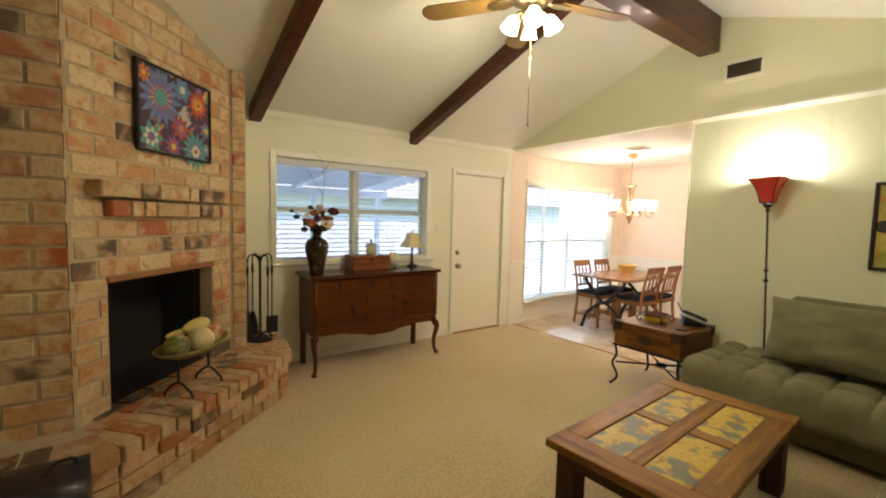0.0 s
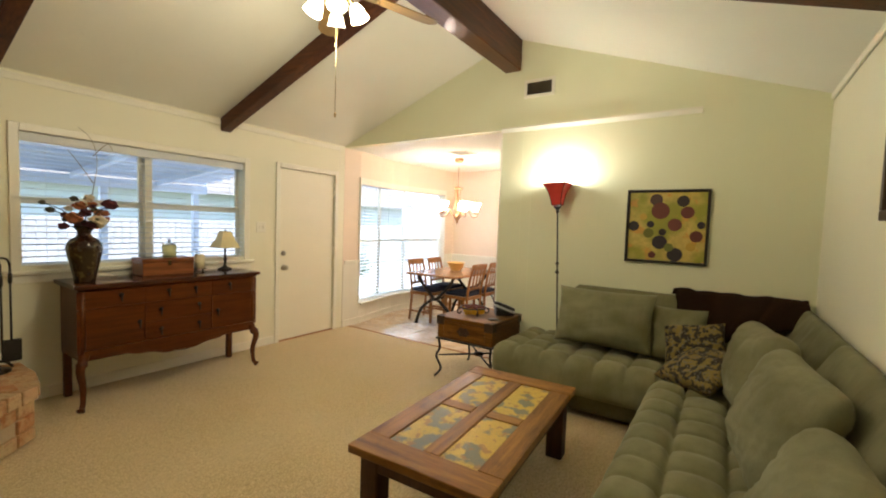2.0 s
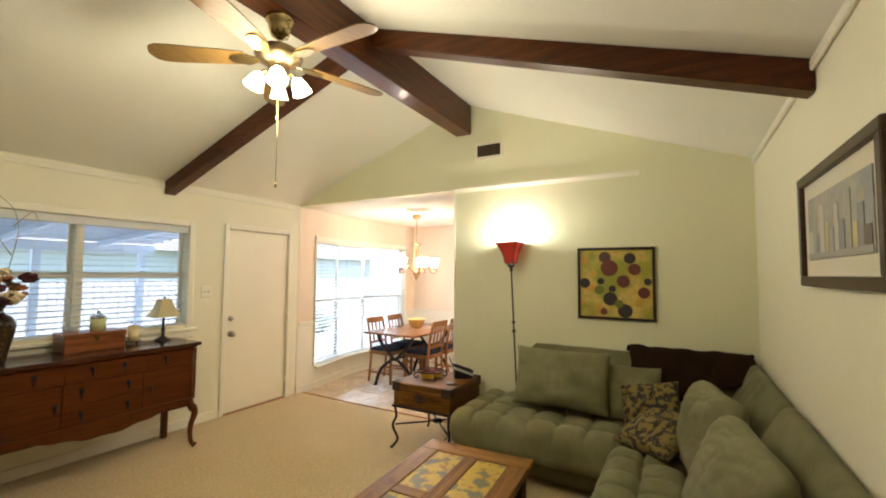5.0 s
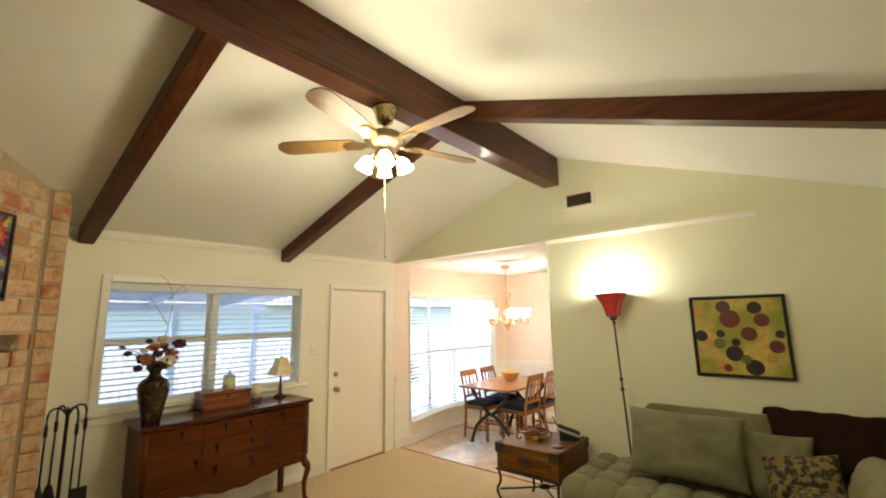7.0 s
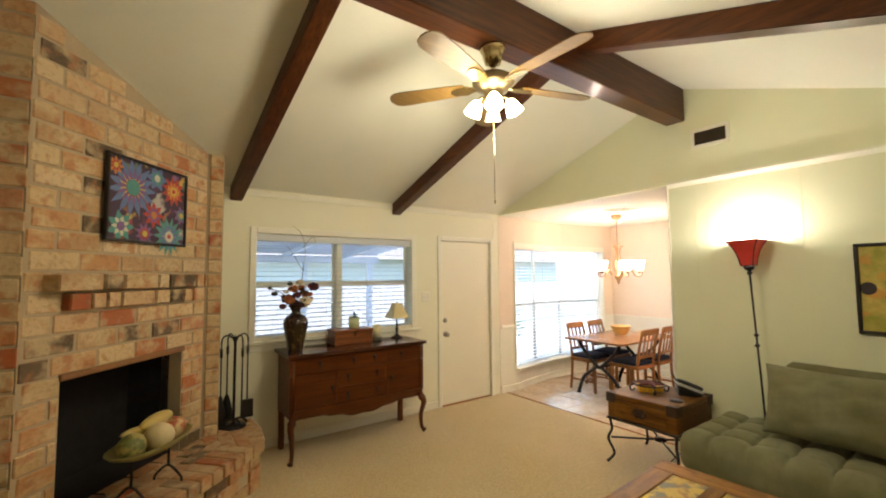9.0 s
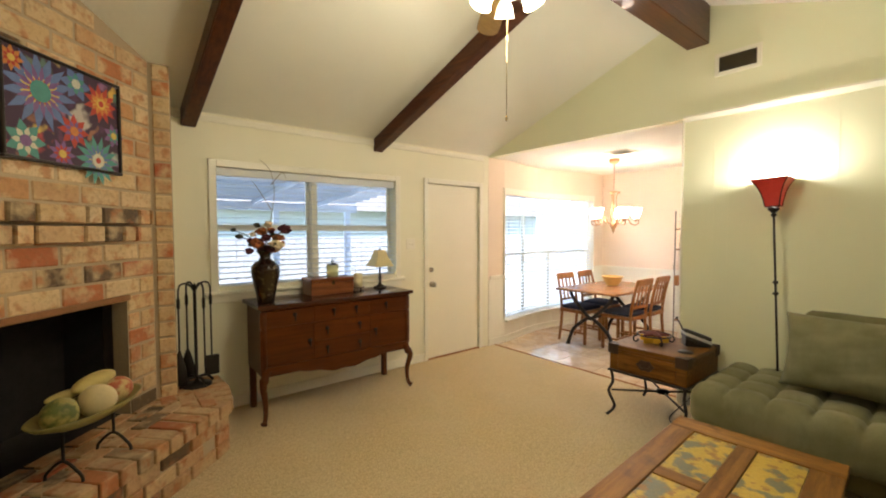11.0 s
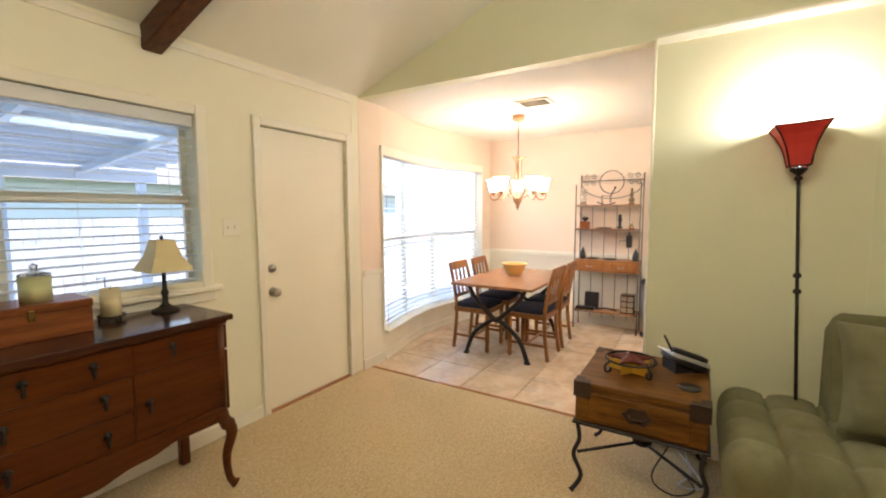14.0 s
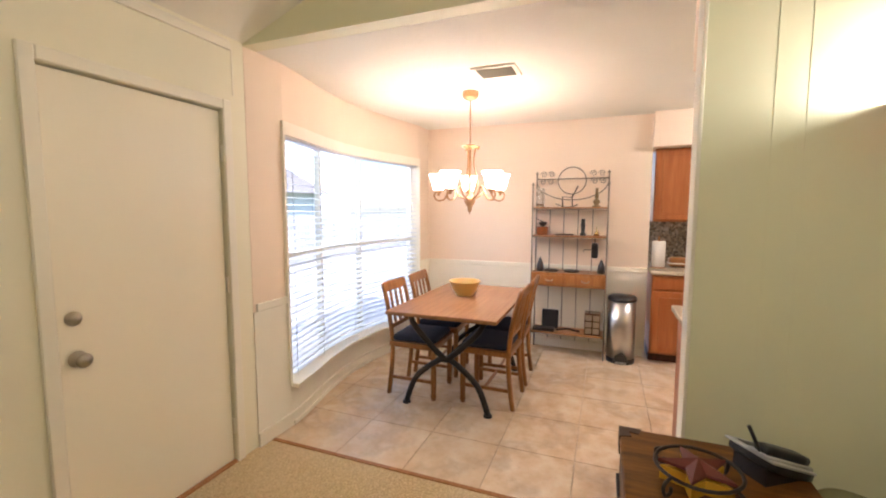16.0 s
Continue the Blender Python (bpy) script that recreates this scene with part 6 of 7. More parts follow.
# ---- baker's rack ----
br = thing("bakers_rack", (2.55, -1.65, 0), "wrought iron baker's rack with oak shelves and two drawers", "shelf rack")
RW, RD = 0.36, 0.13
M_RACK = surface("rack_iron", (0.21, 0.18, 0.135), 0.5, 0.5, 0.3, 20, 60, 0.1)
for sy in (-1, 1):
    for sx in (1, -1):
        hgt = 1.87 if sx > 0 else (1.74)
        post = tube([(sx * RD, sy * RW, 0.0), (sx * RD, sy * RW, hgt)], 0.0085, 8)
        lathe([(0.0085, 0), (0.015, 0.012), (0.0, 0.032)], 8, post, (sx * RD, sy * RW, hgt))
        part("post", post, M_RACK, br)
for z in (0.215, 1.215, 1.50):
    part("shelf", box(-RD, RD, -RW, RW, z, z + 0.022, 0.004), M_OAK, br)
    part("shelf_rail", tube([(-RD - 0.008, -RW, z + 0.005), (-RD - 0.008, RW, z + 0.005)], 0.006, 6), M_RACK, br)
part("drawer_case", box(-RD - 0.02, RD, -RW, RW, 0.72, 0.86, 0.004), M_OAK, br)
for sy in (-1, 1):
    d = part("drawer", box(-RD - 0.03, -RD - 0.015, sy * 0.175 - 0.155, sy * 0.175 + 0.155, 0.74, 0.835, 0.005), M_OAK, br)
    part("drawer_pull", tube(bend([(-RD - 0.03, sy * 0.175 - 0.035, 0.79), (-RD - 0.05, sy * 0.175 - 0.02, 0.78), (-RD - 0.05, sy * 0.175 + 0.02, 0.78), (-RD - 0.03, sy * 0.175 + 0.035, 0.79)], 4), 0.005, 6), M_NICKEL, d)
for k in range(4):
    y = -RW + 2 * RW * (k + 1) / 5
    part("back_rod", tube([(RD, y, 0.10), (RD, y, 1.52)], 0.0045, 6), M_RACK, br)
part("top_rod", tube([(RD, -RW, 1.82), (RD, RW, 1.82)], 0.006, 6), M_RACK, br)
part("arch", tube([(RD, 0.14 * math.cos(radians(a)), 1.80 + 0.14 * math.sin(radians(a))) for a in range(0, 361, 15)], 0.0055, 6), M_RACK, br)
part("swag", tube([(RD, RW * math.cos(radians(a)), 1.80 + 0.20 * math.sin(radians(a))) for a in range(180, 361, 12)], 0.0055, 6), M_RACK, br)
for s in (-1, 1):
    for dz, dy in ((0.03, 0.21), (0.03, 0.29), (-0.03, 0.22), (-0.03, 0.30)):
        part("scroll", tube([(RD, s * dy + r * math.cos(radians(a)), 1.83 + dz * 1.3 + r * math.sin(radians(a))) for a in range(0, 541, 30) for r in (0.034 - 0.00004 * a * 1.2,)], 0.004, 5), M_RACK, br)
    part("side_brace", tube(bend([(-RD, s * RW, 0.90), (-RD - 0.03, s * RW, 0.98), (-RD, s * RW, 1.06), (-RD + 0.02, s * RW, 1.20)], 5), 0.006, 6), M_RACK, br)


def on_rack(name, y, z, bm, material, label, category, x=2.53):
    t = thing(name, (x, y, z), label, category)
    return part("body", bm, material, t), t


on_rack("lantern", -1.35, 1.522, lathe([(0.045, 0), (0.045, 0.012), (0.03, 0.02), (0.042, 0.06), (0.045, 0.10), (0.032, 0.15), (0.046, 0.165), (0.044, 0.19), (0.0, 0.20)], 18), M_JAR, "clear glass lantern jar on the top shelf", "lantern")
rc = thing("toy_rocking_chair", (2.53, -1.62, 1.522), "tiny black wire rocking chair ornament", "ornament")
wr = bmesh.new()
for s in (-0.035, 0.035):
    tube(bend([(s, -0.10, 0.03), (s, -0.05, 0.006), (s, 0.04, 0.006), (s, 0.11, 0.035)], 5), 0.004, 5, wr)
    tube([(s, -0.05, 0.01), (s, -0.045, 0.10), (s, 0.05, 0.105), (s, 0.045, 0.01)], 0.004, 5, wr)
    tube([(s, -0.045, 0.10), (s, -0.10, 0.21)], 0.004, 5, wr)
for z, y in ((0.105, 0.05), (0.10, -0.04), (0.14, -0.065), (0.18, -0.085), (0.21, -0.10)):
    tube([(-0.035, y, z), (0.035, y, z)], 0.004, 5, wr)
part("wire_frame", wr, M_IRON, rc)
on_rack("oil_lamp", -1.90, 1.522, lathe([(0.04, 0), (0.042, 0.01), (0.02, 0.025), (0.036, 0.05), (0.03, 0.07), (0.012, 0.08), (0.02, 0.10), (0.014, 0.15), (0.014, 0.19), (0.012, 0.19), (0.0, 0.185)], 16), M_BRONZE, "small brass oil lamp on the top shelf", "oil lamp")
b, cg = on_rack("coffee_grinder", -1.38, 1.237, box(-0.05, 0.05, -0.055, 0.055, 0, 0.085, 0.006), M_REDBOX, "old wooden coffee grinder with iron crank", "grinder")
part("hopper", lathe([(0.015, 0.085), (0.045, 0.12), (0.04, 0.13), (0.01, 0.14)], 14), M_IRON, cg)
part("crank", tube([(0, 0, 0.14), (0, 0.07, 0.165), (0, 0.07, 0.185)], 0.004, 6), M_IRON, cg)
on_rack("iron_trivet", -1.60, 1.237, turned(lathe([(0.09, 0), (0.09, 0.012), (0.07, 0.014), (0.0, 0.014)], 20, squash=0.5), pose(0, 0, 0, 0, 0, 90)), M_IRON, "flat black iron trivet on the shelf", "trivet")
on_rack("candlestick", -1.78, 1.237, lathe([(0.03, 0), (0.03, 0.02), (0.018, 0.035), (0.020, 0.09), (0.026, 0.10), (0.020, 0.12), (0.020, 0.165), (0.0, 0.17)], 14), M_BLACK, "short dark candlestick on the shelf", "candlestick")
on_rack("brass_bell", -1.91, 1.237, lathe([(0.03, 0), (0.022, 0.03), (0.012, 0.05), (0.005, 0.07), (0.0, 0.10)], 14), M_BRASS, "small brass bell with pointed handle", "bell")
for y, s in ((-1.365, 1.0), (-1.965, 1.0)):
    ir, io = on_rack("sad_iron", y, 0.86, lathe([(0.045, 0), (0.045, 0.05), (0.038, 0.08), (0.015, 0.125), (0.0, 0.15)], 14, squash=0.8), M_BLACK, "antique black flat iron standing on end", "flat iron", 2.52)
on_rack("iron_skillet", -1.48, 0.86, lathe([(0.065, 0), (0.075, 0.012), (0.07, 0.014), (0.0, 0.006)], 20), M_IRON, "little black iron dish on the drawer top", "dish")
on_rack("iron_plate", -1.68, 0.86, lathe([(0.07, 0), (0.08, 0.014), (0.074, 0.015), (0.0, 0.006)], 20), M_IRON, "little black iron dish on the drawer top", "dish")
gm, gt = on_rack("wall_grinder", -1.90, 1.02, rbox(0.06, 0.065, 0.15, 0.015, 5), M_BLACK, "black hand grinder hung from the shelf", "grinder", 2.45)
part("crank", tube([(0, 0.03, 0.08), (0, 0.10, 0.08), (-0.02, 0.10, 0.06)], 0.004, 6), M_IRON, gt)
part("hanger", tube([(0, 0, 0.14), (0.0, 0, 0.197)], 0.006, 6), M_IRON, gt)
wf, wt = on_rack("waffle_iron", -1.47, 0.237, turned(box(-0.012, 0.012, -0.085, 0.085, 0, 0.20, 0.008), pose(0, 0, 0, 0, 10, 0)), M_BLACK, "black cast iron griddle leaning at the back", "griddle", 2.58)
on_rack("cast_iron_press", -1.42, 0.237, box(-0.06, 0.05, -0.11, 0.11, 0, 0.03, 0.006), M_IRON, "flat cast iron press on the bottom shelf", "press", 2.49)
on_rack("iron_tongs", -1.66, 0.237, tube([(0.0, -0.12, 0.012), (0.01, 0.0, 0.03), (-0.02, 0.12, 0.012)], 0.01, 6), M_IRON, "black iron tongs on the bottom shelf", "tongs", 2.50)
sb, sbt = on_rack("spice_box", -1.90, 0.237, box(-0.07, 0.07, -0.075, 0.075, 0, 0.22, 0.004), M_DRESS_TOP, "small dark cabinet of six little drawers", "spice box", 2.52)
for r in range(3):
    for s in (-1, 1):
        part("drawer", box(-0.078, -0.069, s * 0.036 - 0.031, s * 0.036 + 0.031, 0.014 + 0.067 * r, 0.07 + 0.067 * r, 0.003), M_NICKEL, sbt, "small pewter drawer front")

# ---- bin and kitchen ----
tc = thing("trash_can", (2.50, -2.17, 0), "brushed steel step bin with black lid and base", "trash can")
part("body", lathe([(0.128, 0.03), (0.128, 0.62)], 32), M_STEEL, tc)
part("base", lathe([(0.132, 0), (0.132, 0.045), (0.126, 0.05), (0.0, 0.05)], 32), M_BLACK, tc)
part("lid", lathe([(0.132, 0.61), (0.134, 0.635), (0.12, 0.655), (0.0, 0.66)], 32), M_BLACK, tc)
pd = prism([(-0.07, 0.0), (0.07, 0.0), (0.055, 0.07), (0.0, 0.11), (-0.055, 0.07)], 0, 0.03)
part("pedal_guard", turned(pd, Matrix(((0, 0, -1, -0.115), (1, 0, 0, 0), (0, 1, 0, 0.01), (0, 0, 0, 1)))), M_BLACK, tc)
part("pedal", box(-0.17, -0.13, -0.05, 0.05, 0.015, 0.03, 0.005), M_STEEL, tc)


def cabinet(name, x0, x1, y0, y1, z0, z1, doors, label, drawer=0.0):
    c = thing(name, (x0, y0, z0), label, "cabinet", "kitchen cabinets")
    part("body", box(0, x1 - x0, 0, y1 - y0, 0.09 if z0 < 0.1 else 0, z1 - z0, 0.002), M_CAB, c)
    if z0 < 0.1:
        part("toe_kick", box(0.06, x1 - x0, 0, y1 - y0, 0, 0.09), M_PINE_D, c)
    w = (y1 - y0) / doors
    zb, zt = (0.11 if z0 < 0.1 else 0.015), z1 - z0 - 0.015
    for k in range(doors):
        a, b = k * w + 0.012, (k + 1) * w - 0.012
        if drawer:
            part("drawer_front", box(-0.018, 0.0, a, b, zt - drawer, zt, 0.005), M_CAB, c)
        top = zt - drawer - (0.02 if drawer else 0)
        d = part("door", box(-0.018, 0.0, a, b, zb, top, 0.005), M_CAB, c)
        part("raised_panel", box(-0.024, -0.017, a + 0.055, b - 0.055, zb + 0.055, top - 0.055, 0.006), M_CAB, d)
    return c


for y1 in (-2.43, -3.03, -3.63):
    cabinet("base_cabinet", 2.56, 3.195, y1 - 0.6, y1, 0.0, 0.875, 1, "cherry base cabinet with drawer and panelled door", 0.13)
    cabinet("wall_cabinet", 2.76, 3.195, y1 - 0.6, y1, 1.38, 2.098, 1, "cherry wall cabinet with raised-panel door")
ct2 = thing("worktop", (0, 0, 0), "beige stone worktop with eased edge", "worktop")
part("slab", box(2.52, 3.195, -4.25, -2.41, 0.876, 0.912, 0.006), M_COUNTER, ct2)
setting("trim_backsplash", box(3.188, 3.198, -4.25, -2.425, 0.914, 1.379), M_MOSAIC, "brown mosaic tile backsplash", "backsplash")
pt = thing("paper_towel", (2.80, -2.50, 0.912), "roll of white paper towel on a stand", "paper towel")
part("roll", lathe([(0.018, 0.012), (0.062, 0.012), (0.062, 0.27), (0.018, 0.27)], 24), M_PAPER, pt)
part("stand", lathe([(0.07, 0), (0.07, 0.010), (0.008, 0.012), (0.008, 0.30), (0.014, 0.31), (0.0, 0.325)], 18), M_OAK, pt)
bxx = thing("bread_box", (2.95, -2.72, 0.912), "small wooden bread box on the worktop", "bread box")
part("body", rbox(0.16, 0.22, 0.10, 0.03, 6), M_OAK, bxx)
part("trim_band", box(-0.083, 0.083, -0.112, 0.112, 0.035, 0.045, 0.002), M_WHITE, bxx)
# assumed fixture round the added kitchen lamp, out of view, with glowing diffuser
kl = thing("ceiling_light", (1.75, -3.45, EAVE - 0.001), "assumed unseen ceiling light, added to brighten the kitchen and dining floor", "ceiling light")
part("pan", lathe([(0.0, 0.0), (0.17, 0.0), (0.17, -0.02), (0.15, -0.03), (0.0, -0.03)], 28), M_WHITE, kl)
part("diffuser", lathe([(0.145, -0.031), (0.13, -0.055), (0.08, -0.072), (0.0, -0.078)], 28), glow("assumed_kitchen_glow", (1.0, 0.88, 0.72), 5.0), kl)
pn = thing("peninsula", (0, 0, 0), "kitchen peninsula with cherry end panel and stone top", "peninsula")
part("body", box(0.20, 0.90, -3.6, -2.42, 0, 0.875, 0.003), M_CAB, pn)
part("worktop", box(0.15, 0.94, -3.6, -2.385, 0.876, 0.912, 0.006), M_COUNTER, pn, "beige stone worktop")

# ---- outside ----
setting("ground", box(-60, 60, 0.2, 90, -0.45, -0.35), M_GRASS, "sunlit garden lawn outside", "lawn")
setting("pavement_patio", box(-8, 26, 0.15, 6.4, -0.349, -0.10), M_PATIO, "pale concrete patio slab", "patio")
pc = thing("patio_cover", (0, 0, 0), "white metal patio cover with clear roof strips", "patio cover")
TILT = Matrix.Translation((0, 0.16, 2.46)) @ pose(0, 0, 0, -5, 0, 0)
for k in range(15):
    y0 = 0.29 * k
    rp = turned(box(-7, 0.28, y0 + 0.012, y0 + 0.278, 0, 0.02, 0.004), TILT)
    part("roof_panel", rp, M_SKYPANEL if k in (3, 7) else M_ALU, pc)
    part("panel_rib", turned(box(-7, 0.28, y0 - 0.016, y0 + 0.016, -0.045, 0.018, 0.004), TILT), M_ALU, pc)
for x in (-6.2, -4.55, -2.9, -1.75, -0.55):
    part("rail", turned(box(x - 0.03, x + 0.03, 0.0, 4.3, -0.13, -0.046, 0.004), TILT), M_ALU, pc)
part("front_beam", box(-7, 0.3, 4.22, 4.32, 1.88, 2.03), M_ALU, pc)
for x in (-6.0, -3.7, -1.35, 0.1):
    part("post", box(x - 0.05, x + 0.05, 4.22, 4.32, -0.12, 1.88, 0.005), M_ALU, pc)
fn = thing("fence", (0, 0, 0), "weathered grey cedar plank fence", "fence")
plank = meshed("plank", box(-0.072, 0.072, -0.011, 0.011, -0.35, 1.35, 0.004), M_FENCE)
for k in range(230):
    piece("plank", plank, fn, pose(-8.0 + 0.152 * k, 6.6, 0, 0, 0, 0.6 * math.sin(k * 7.0)))
for z in (0.1, 0.95):
    part("fence_rail", box(-8.1, 26.8, 6.615, 6.66, z, z + 0.09), M_FENCE, fn)
nb = thing("neighbour_house", (0, 0, 0), "low neighbouring house with grey shingle roof", "house")
part("wall", box(-4, 16, 12, 20, -0.4, 2.4), M_SIDING, nb)
part("roof", turned(prism([(11.4, 2.3), (16, 4.6), (20.6, 2.3), (16, 4.4)], -4.5, 16.5), YZ), M_ROOF, nb)
random.seed(5)
for sxp, syp, hh, rr in ((-4.9, 4.55, 0.8, 0.6), (-3.9, 4.6, 0.7, 0.55), (-2.9, 4.6, 0.65, 0.5), (4.6, 4.5, 0.7, 0.5)):
    sbh = thing("shrub", (sxp, syp, -0.36), "leafy green garden shrub by the fence", "shrub", "garden shrubs")
    stm = bmesh.new()
    for k in range(7):
        a = k * 0.9
        tube(bend([(0, 0, 0), (0.12 * math.cos(a), 0.12 * math.sin(a), hh * 0.5), (rr * 0.7 * math.cos(a), rr * 0.7 * math.sin(a), hh)], 3), [0.02 - 0.002 * i for i in range(7)], 5, stm)
    part("stem", stm, M_TWIG, sbh)
    lv = bmesh.new()
    for k in range(700):
        d = Vector((random.gauss(0, 1), random.gauss(0, 1), random.gauss(0, 1))).normalized() * random.uniform(0.55, 1.0)
        p = Vector((d.x * rr, d.y * rr, hh * 0.75 + d.z * hh * 0.65)) * random.uniform(0.85, 1.1)
        p.z = max(p.z, 0.05)
        u = Vector((random.gauss(0, 1), random.gauss(0, 1), random.gauss(0, 1))).normalized() * 0.05
        w = u.orthogonal().normalized() * 0.022
        lv.faces.new([lv.verts.new(q) for q in (p - u, p + w, p + u, p - w)])
    tagged(part("leaves", lv, M_LEAF, sbh), kind="stuff")

hz = tagged(new("backdrop", meshed("backdrop", box(-40, 40, 26, 26.1, -0.4, 17), glow("hazy_bright_sky", (0.78, 0.89, 1.0), 0.85))), "bright hazy sky beyond the houses", "sky", kind="structure")


# ---- bricks and tiles ----
random.seed(3)
COURSE, BLEN, JOINT = 0.108, 0.262, 0.014


def brick_mesh(w, h, d, seed):
    bm = box(-w / 2, w / 2, 0, d, -h / 2, h / 2, 0.005)
    for v in bm.verts:
        n = noise.noise(v.co * 17 + Vector((seed * 3.1, 0, 0)))
        v.co += Vector((0.003 * n, 0.003 * noise.noise(v.co * 23 + Vector((0, seed, 0))), 0.003 * n))
    return meshed("brick", bm, M_BRICK)


FULL = [brick_mesh(BLEN - JOINT, COURSE - JOINT, 0.05, k) for k in range(5)]
HALF = [brick_mesh(BLEN / 2 - JOINT, COURSE - JOINT, 0.05, k + 7) for k in range(3)]
QUART = [brick_mesh(0.095, COURSE - JOINT, 0.05, k + 11) for k in range(3)]


def lay(parent, s0, s1, zlow, ztop, hole=None, proud=0.0):
    """Running bond from s0 to s1; ztop(s) the upper limit."""
    row = 0
    z = zlow + COURSE / 2
    while True:
        start = s1 - (BLEN / 2 if row % 2 else 0)
        cells = []
        if row % 2:
            cells.append((s1 - BLEN / 4, BLEN / 2))
        s = start
        while s - s0 > 0.05:
            w = min(BLEN, s - s0)
            cells.append((s - w / 2, w))
            s -= w
        done = True
        for c, w in cells:
            if z + COURSE / 2 > ztop(c - w / 2 if ztop(c - w / 2) < ztop(c + w / 2) else c + w / 2) + 0.05:
                continue
            done = False
            parts = [(c, w)]
            if hole and z + COURSE / 2 > hole[2] + 0.03 and z - COURSE / 2 < hole[3] - 0.03:
                parts = []
                if c - w / 2 < hole[0]:
                    e = min(c + w / 2, hole[0])
                    parts.append(((c - w / 2 + e) / 2, e - c + w / 2))
                if c + w / 2 > hole[1]:
                    e = max(c - w / 2, hole[1])
                    parts.append(((e + c + w / 2) / 2, c + w / 2 - e))
            for cc, ww in parts:
                if ww < 0.035:
                    continue
                base, bl = (FULL, BLEN - JOINT) if ww > 0.19 else (HALF, BLEN / 2 - JOINT)
                m = Matrix.Translation((cc, -0.006 * random.random() - proud, z + random.uniform(-0.002, 0.002))) @ Matrix.Diagonal(((ww - JOINT) / bl, 1, 1, 1)) @ pose(0, 0, 0, 0, random.uniform(-0.7, 0.7), random.uniform(-0.8, 0.8))
                piece("brick", random.choice(base), parent, m)
        row += 1
        z += COURSE
        if done or row > 40:
            break


lay(fire, SA, 0.0, HZ - 0.02, lambda s: top_at(s), (FB0, FB1, FBZ0, FBZ1))
# projecting mantel courses
for zz, a, b, pr in ((1.580, -1.24, -0.10, 0.095), (1.478, -1.14, -0.16, 0.055)):
    s = a
    while s < b - 0.03:
        w = random.choice((0.095, 0.262, 0.13))
        w = min(w, b - s)
        bl, base = (BLEN - JOINT, FULL) if w > 0.19 else (BLEN / 2 - JOINT, HALF)
        piece("brick", random.choice(base), fire, Matrix.Translation((s + w / 2, -pr, zz)) @ Matrix.Diagonal(((w - JOINT) / bl, 2.2, 0.95, 1)))
        s += w
z = HZ + 0.03
k = 0
while z < roof_z(PY) - 0.05:
    piece("brick", QUART[k % 3], rt, pose(0.066, 0.0, z, 0, random.uniform(-1, 1), random.uniform(-2, 2)))
    z += COURSE
    k += 1
# wall beyond the arris, joined
far = bmesh.new()
row, z = 0, 0.04
while z < roof_z(AY) - 0.02:
    s = -0.002 - (BLEN / 2 if row % 2 else 0)
    if row % 2:
        box(-BLEN / 2 + JOINT / 2, -0.002, -0.004 * random.random(), 0.05, z - COURSE / 2 + JOINT / 2, z + COURSE / 2 - JOINT / 2, 0.004, bm=far)
    for k in range(7):
        y = -0.006 * random.random()
        box(s - BLEN + JOINT / 2, s - JOINT / 2, y, 0.05, z - COURSE / 2 + JOINT / 2, z + COURSE / 2 - JOINT / 2, 0.005, bm=far)
        s -= BLEN
    row += 1
    z += COURSE
tagged(part("bricks", far, M_BRICKS, lf), kind="stuff")

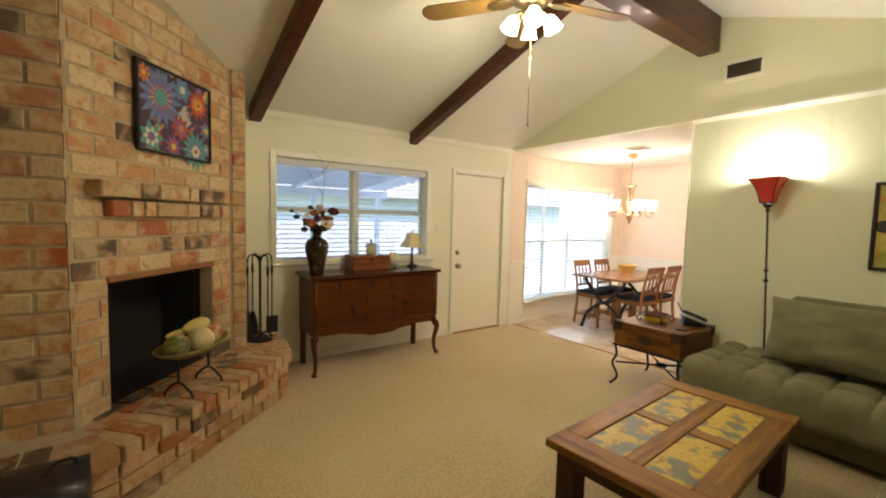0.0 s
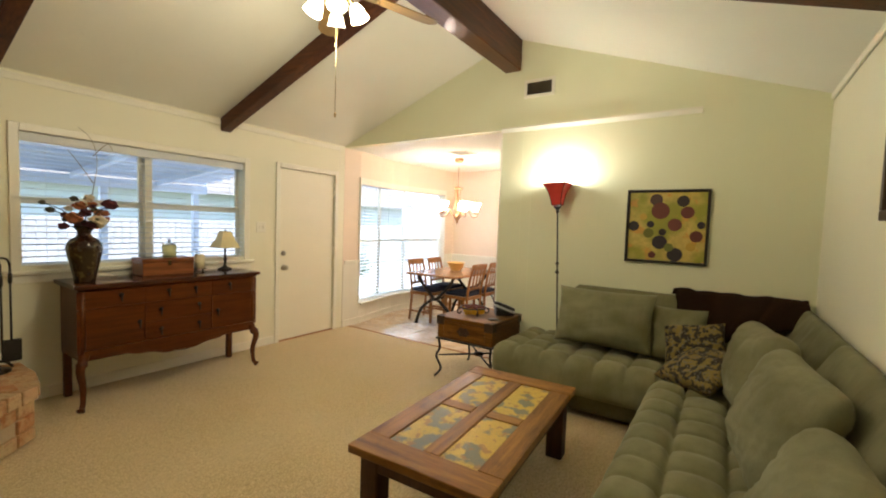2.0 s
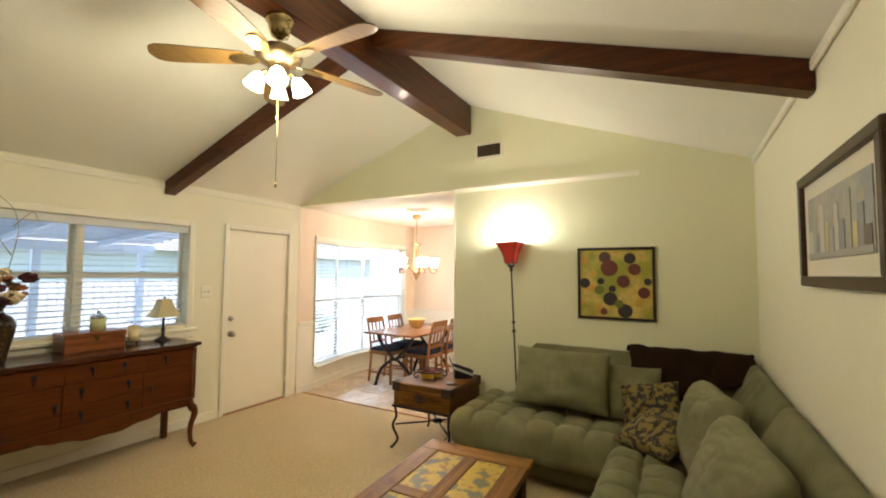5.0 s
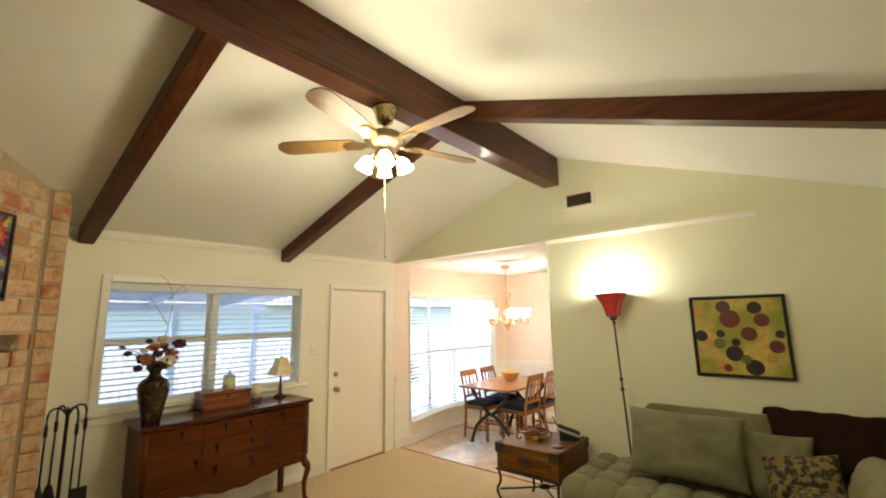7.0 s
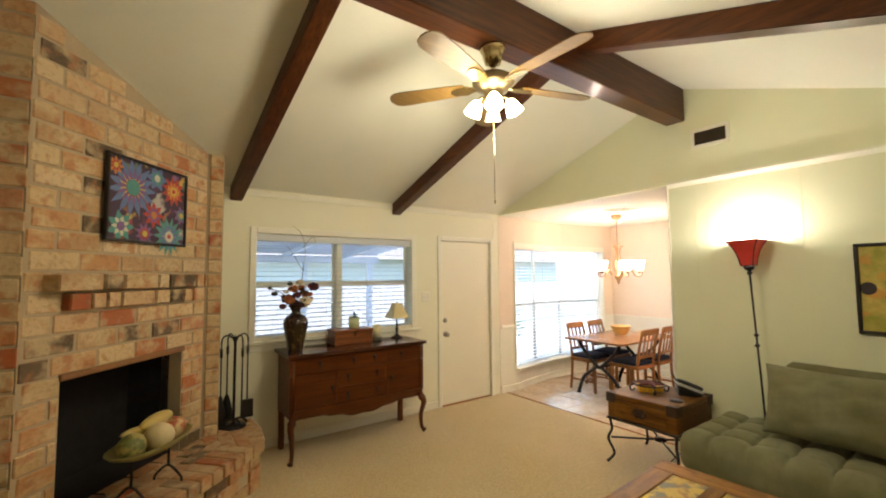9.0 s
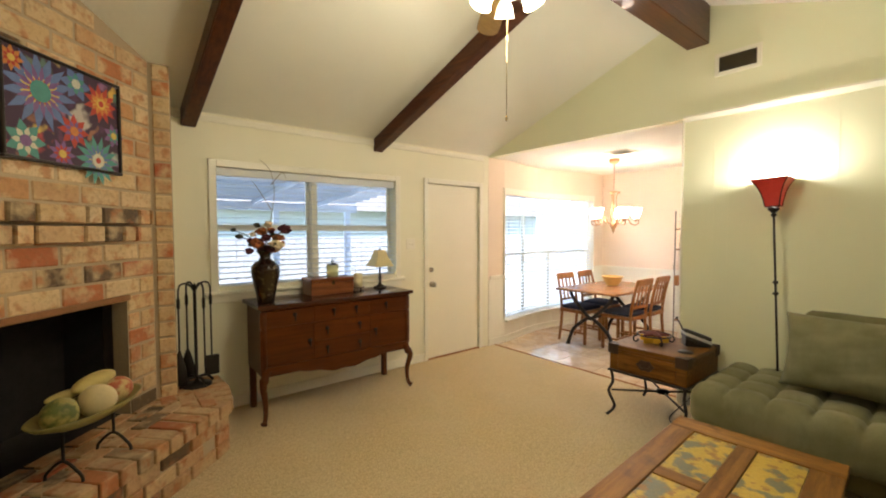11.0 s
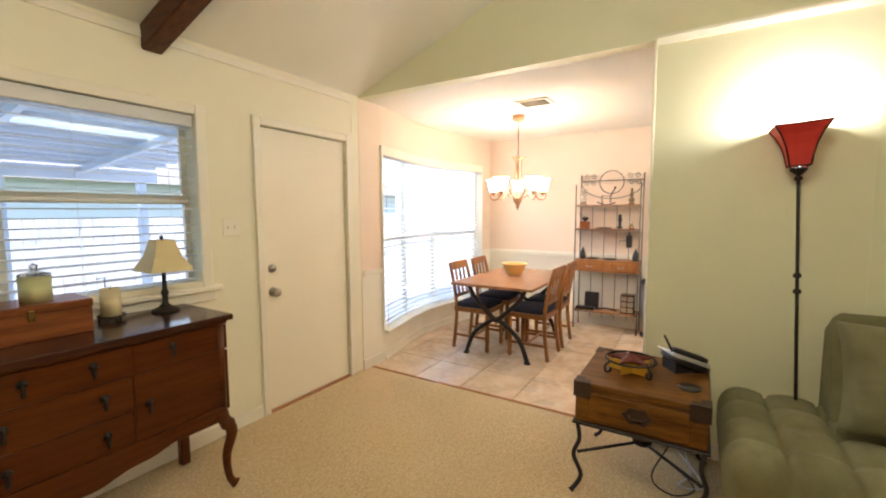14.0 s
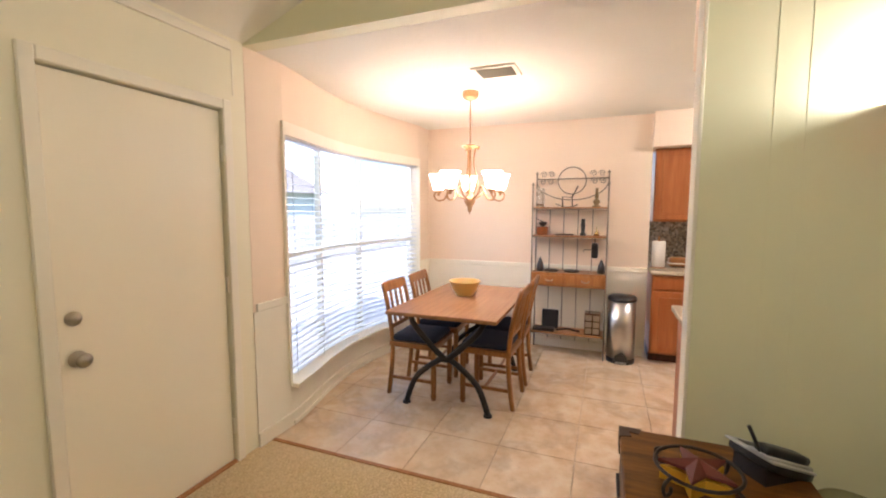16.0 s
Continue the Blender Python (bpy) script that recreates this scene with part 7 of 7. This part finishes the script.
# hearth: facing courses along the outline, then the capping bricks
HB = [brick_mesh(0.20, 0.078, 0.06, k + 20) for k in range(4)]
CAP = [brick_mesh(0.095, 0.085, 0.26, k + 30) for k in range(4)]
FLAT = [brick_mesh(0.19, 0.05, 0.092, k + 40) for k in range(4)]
# all hearth bricks take the redder, shade-darkened copy
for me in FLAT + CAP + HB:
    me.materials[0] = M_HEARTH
edge = [(-3.21, -0.16), (-3.19, -0.46), (-3.225, -0.755), (-3.32, -0.855), (-4.285, -1.77), (-4.42, -1.835), (-5.5, -1.855)]
for ci, (zc, out, meshes, step) in enumerate(((0.046, 0.0, HB, 0.212), (0.134, 0.0, HB, 0.212), (0.222, 0.0, HB, 0.212), (HZ - 0.046, 0.028, CAP, 0.105))):
    carry = 0.0 if ci != 1 else step / 2
    for (xa, ya), (xb, yb) in zip(edge, edge[1:]):
        L = math.hypot(xb - xa, yb - ya)
        a = math.atan2(yb - ya, xb - xa)
        n = max(1, round(L / step))
        nx, ny = -math.sin(a), math.cos(a)      # outward is to the right of travel reversed
        for i in range(n):
            t = (i + 0.5 + (0.5 if ci == 1 and n > 2 and i < n - 1 else 0)) / n
            px, py = xa + (xb - xa) * t, ya + (yb - ya) * t
            m = Matrix.Translation((px + nx * out, py + ny * out, zc + random.uniform(-0.003, 0.003))) @ Matrix.Rotation(a + math.pi, 4, "Z") @ Matrix.Diagonal((L / n / step * (0.985), 1, 1, 1)) @ pose(0, 0, 0, 0, random.uniform(-1, 1), random.uniform(-1, 1))
            piece("brick", random.choice(meshes), hearth, m)
# flat bricks on top, in rows along the slanted face
for r in range(6):
    off = 0.03 + 0.105 * r
    for k in range(12):
        s = 0.08 - 0.203 * k - (0.1 if r % 2 else 0)
        x, y = PX + s * DX + off * DY, PY + s * DY - off * DX
        inside = x > -4.40 and (x + 3.32) * 0.915 - (y + 0.855) * 0.965 < -0.20 and y < -0.04 and x < -3.43
        if inside:
            piece("brick", random.choice(FLAT), hearth, Matrix.Translation((x, y, HZ - 0.026 + random.uniform(-0.002, 0.002))) @ Matrix.Rotation(ANG, 4, "Z"))
for r in range(4):
    for k in range(6):
        x, y = -3.50 + 0.099 * (r % 4), -0.08 - 0.21 * k - (0.1 if r % 2 else 0)
        if y > -0.72 + 0.25 * (3 - r) * 0.4 - 0.1 and not (x < -3.42 and y > -0.5):
            if (x + 3.32) * 0.915 - (y + 0.855) * 0.965 < -0.05 and x < -3.28:
                piece("brick", random.choice(FLAT), hearth, Matrix.Translation((x, y, HZ - 0.024)) @ Matrix.Rotation(math.pi / 2, 4, "Z"))

# dining tiles
TS = 0.46
tile_m = [meshed("tile", box(-TS / 2 + 0.0025, TS / 2 - 0.0025, -TS / 2 + 0.0025, TS / 2 - 0.0025, -0.008, 0.0, 0.001), M_TILE) for _ in range(1)]
for i in range(8):
    for j in range(7):
        x, y = 0.335 + TS * i, 0.20 - TS * j
        if x < 3.2:
            t = piece("tile", tile_m[0], dining_floor, Matrix.Translation((x, y, 0.0)))
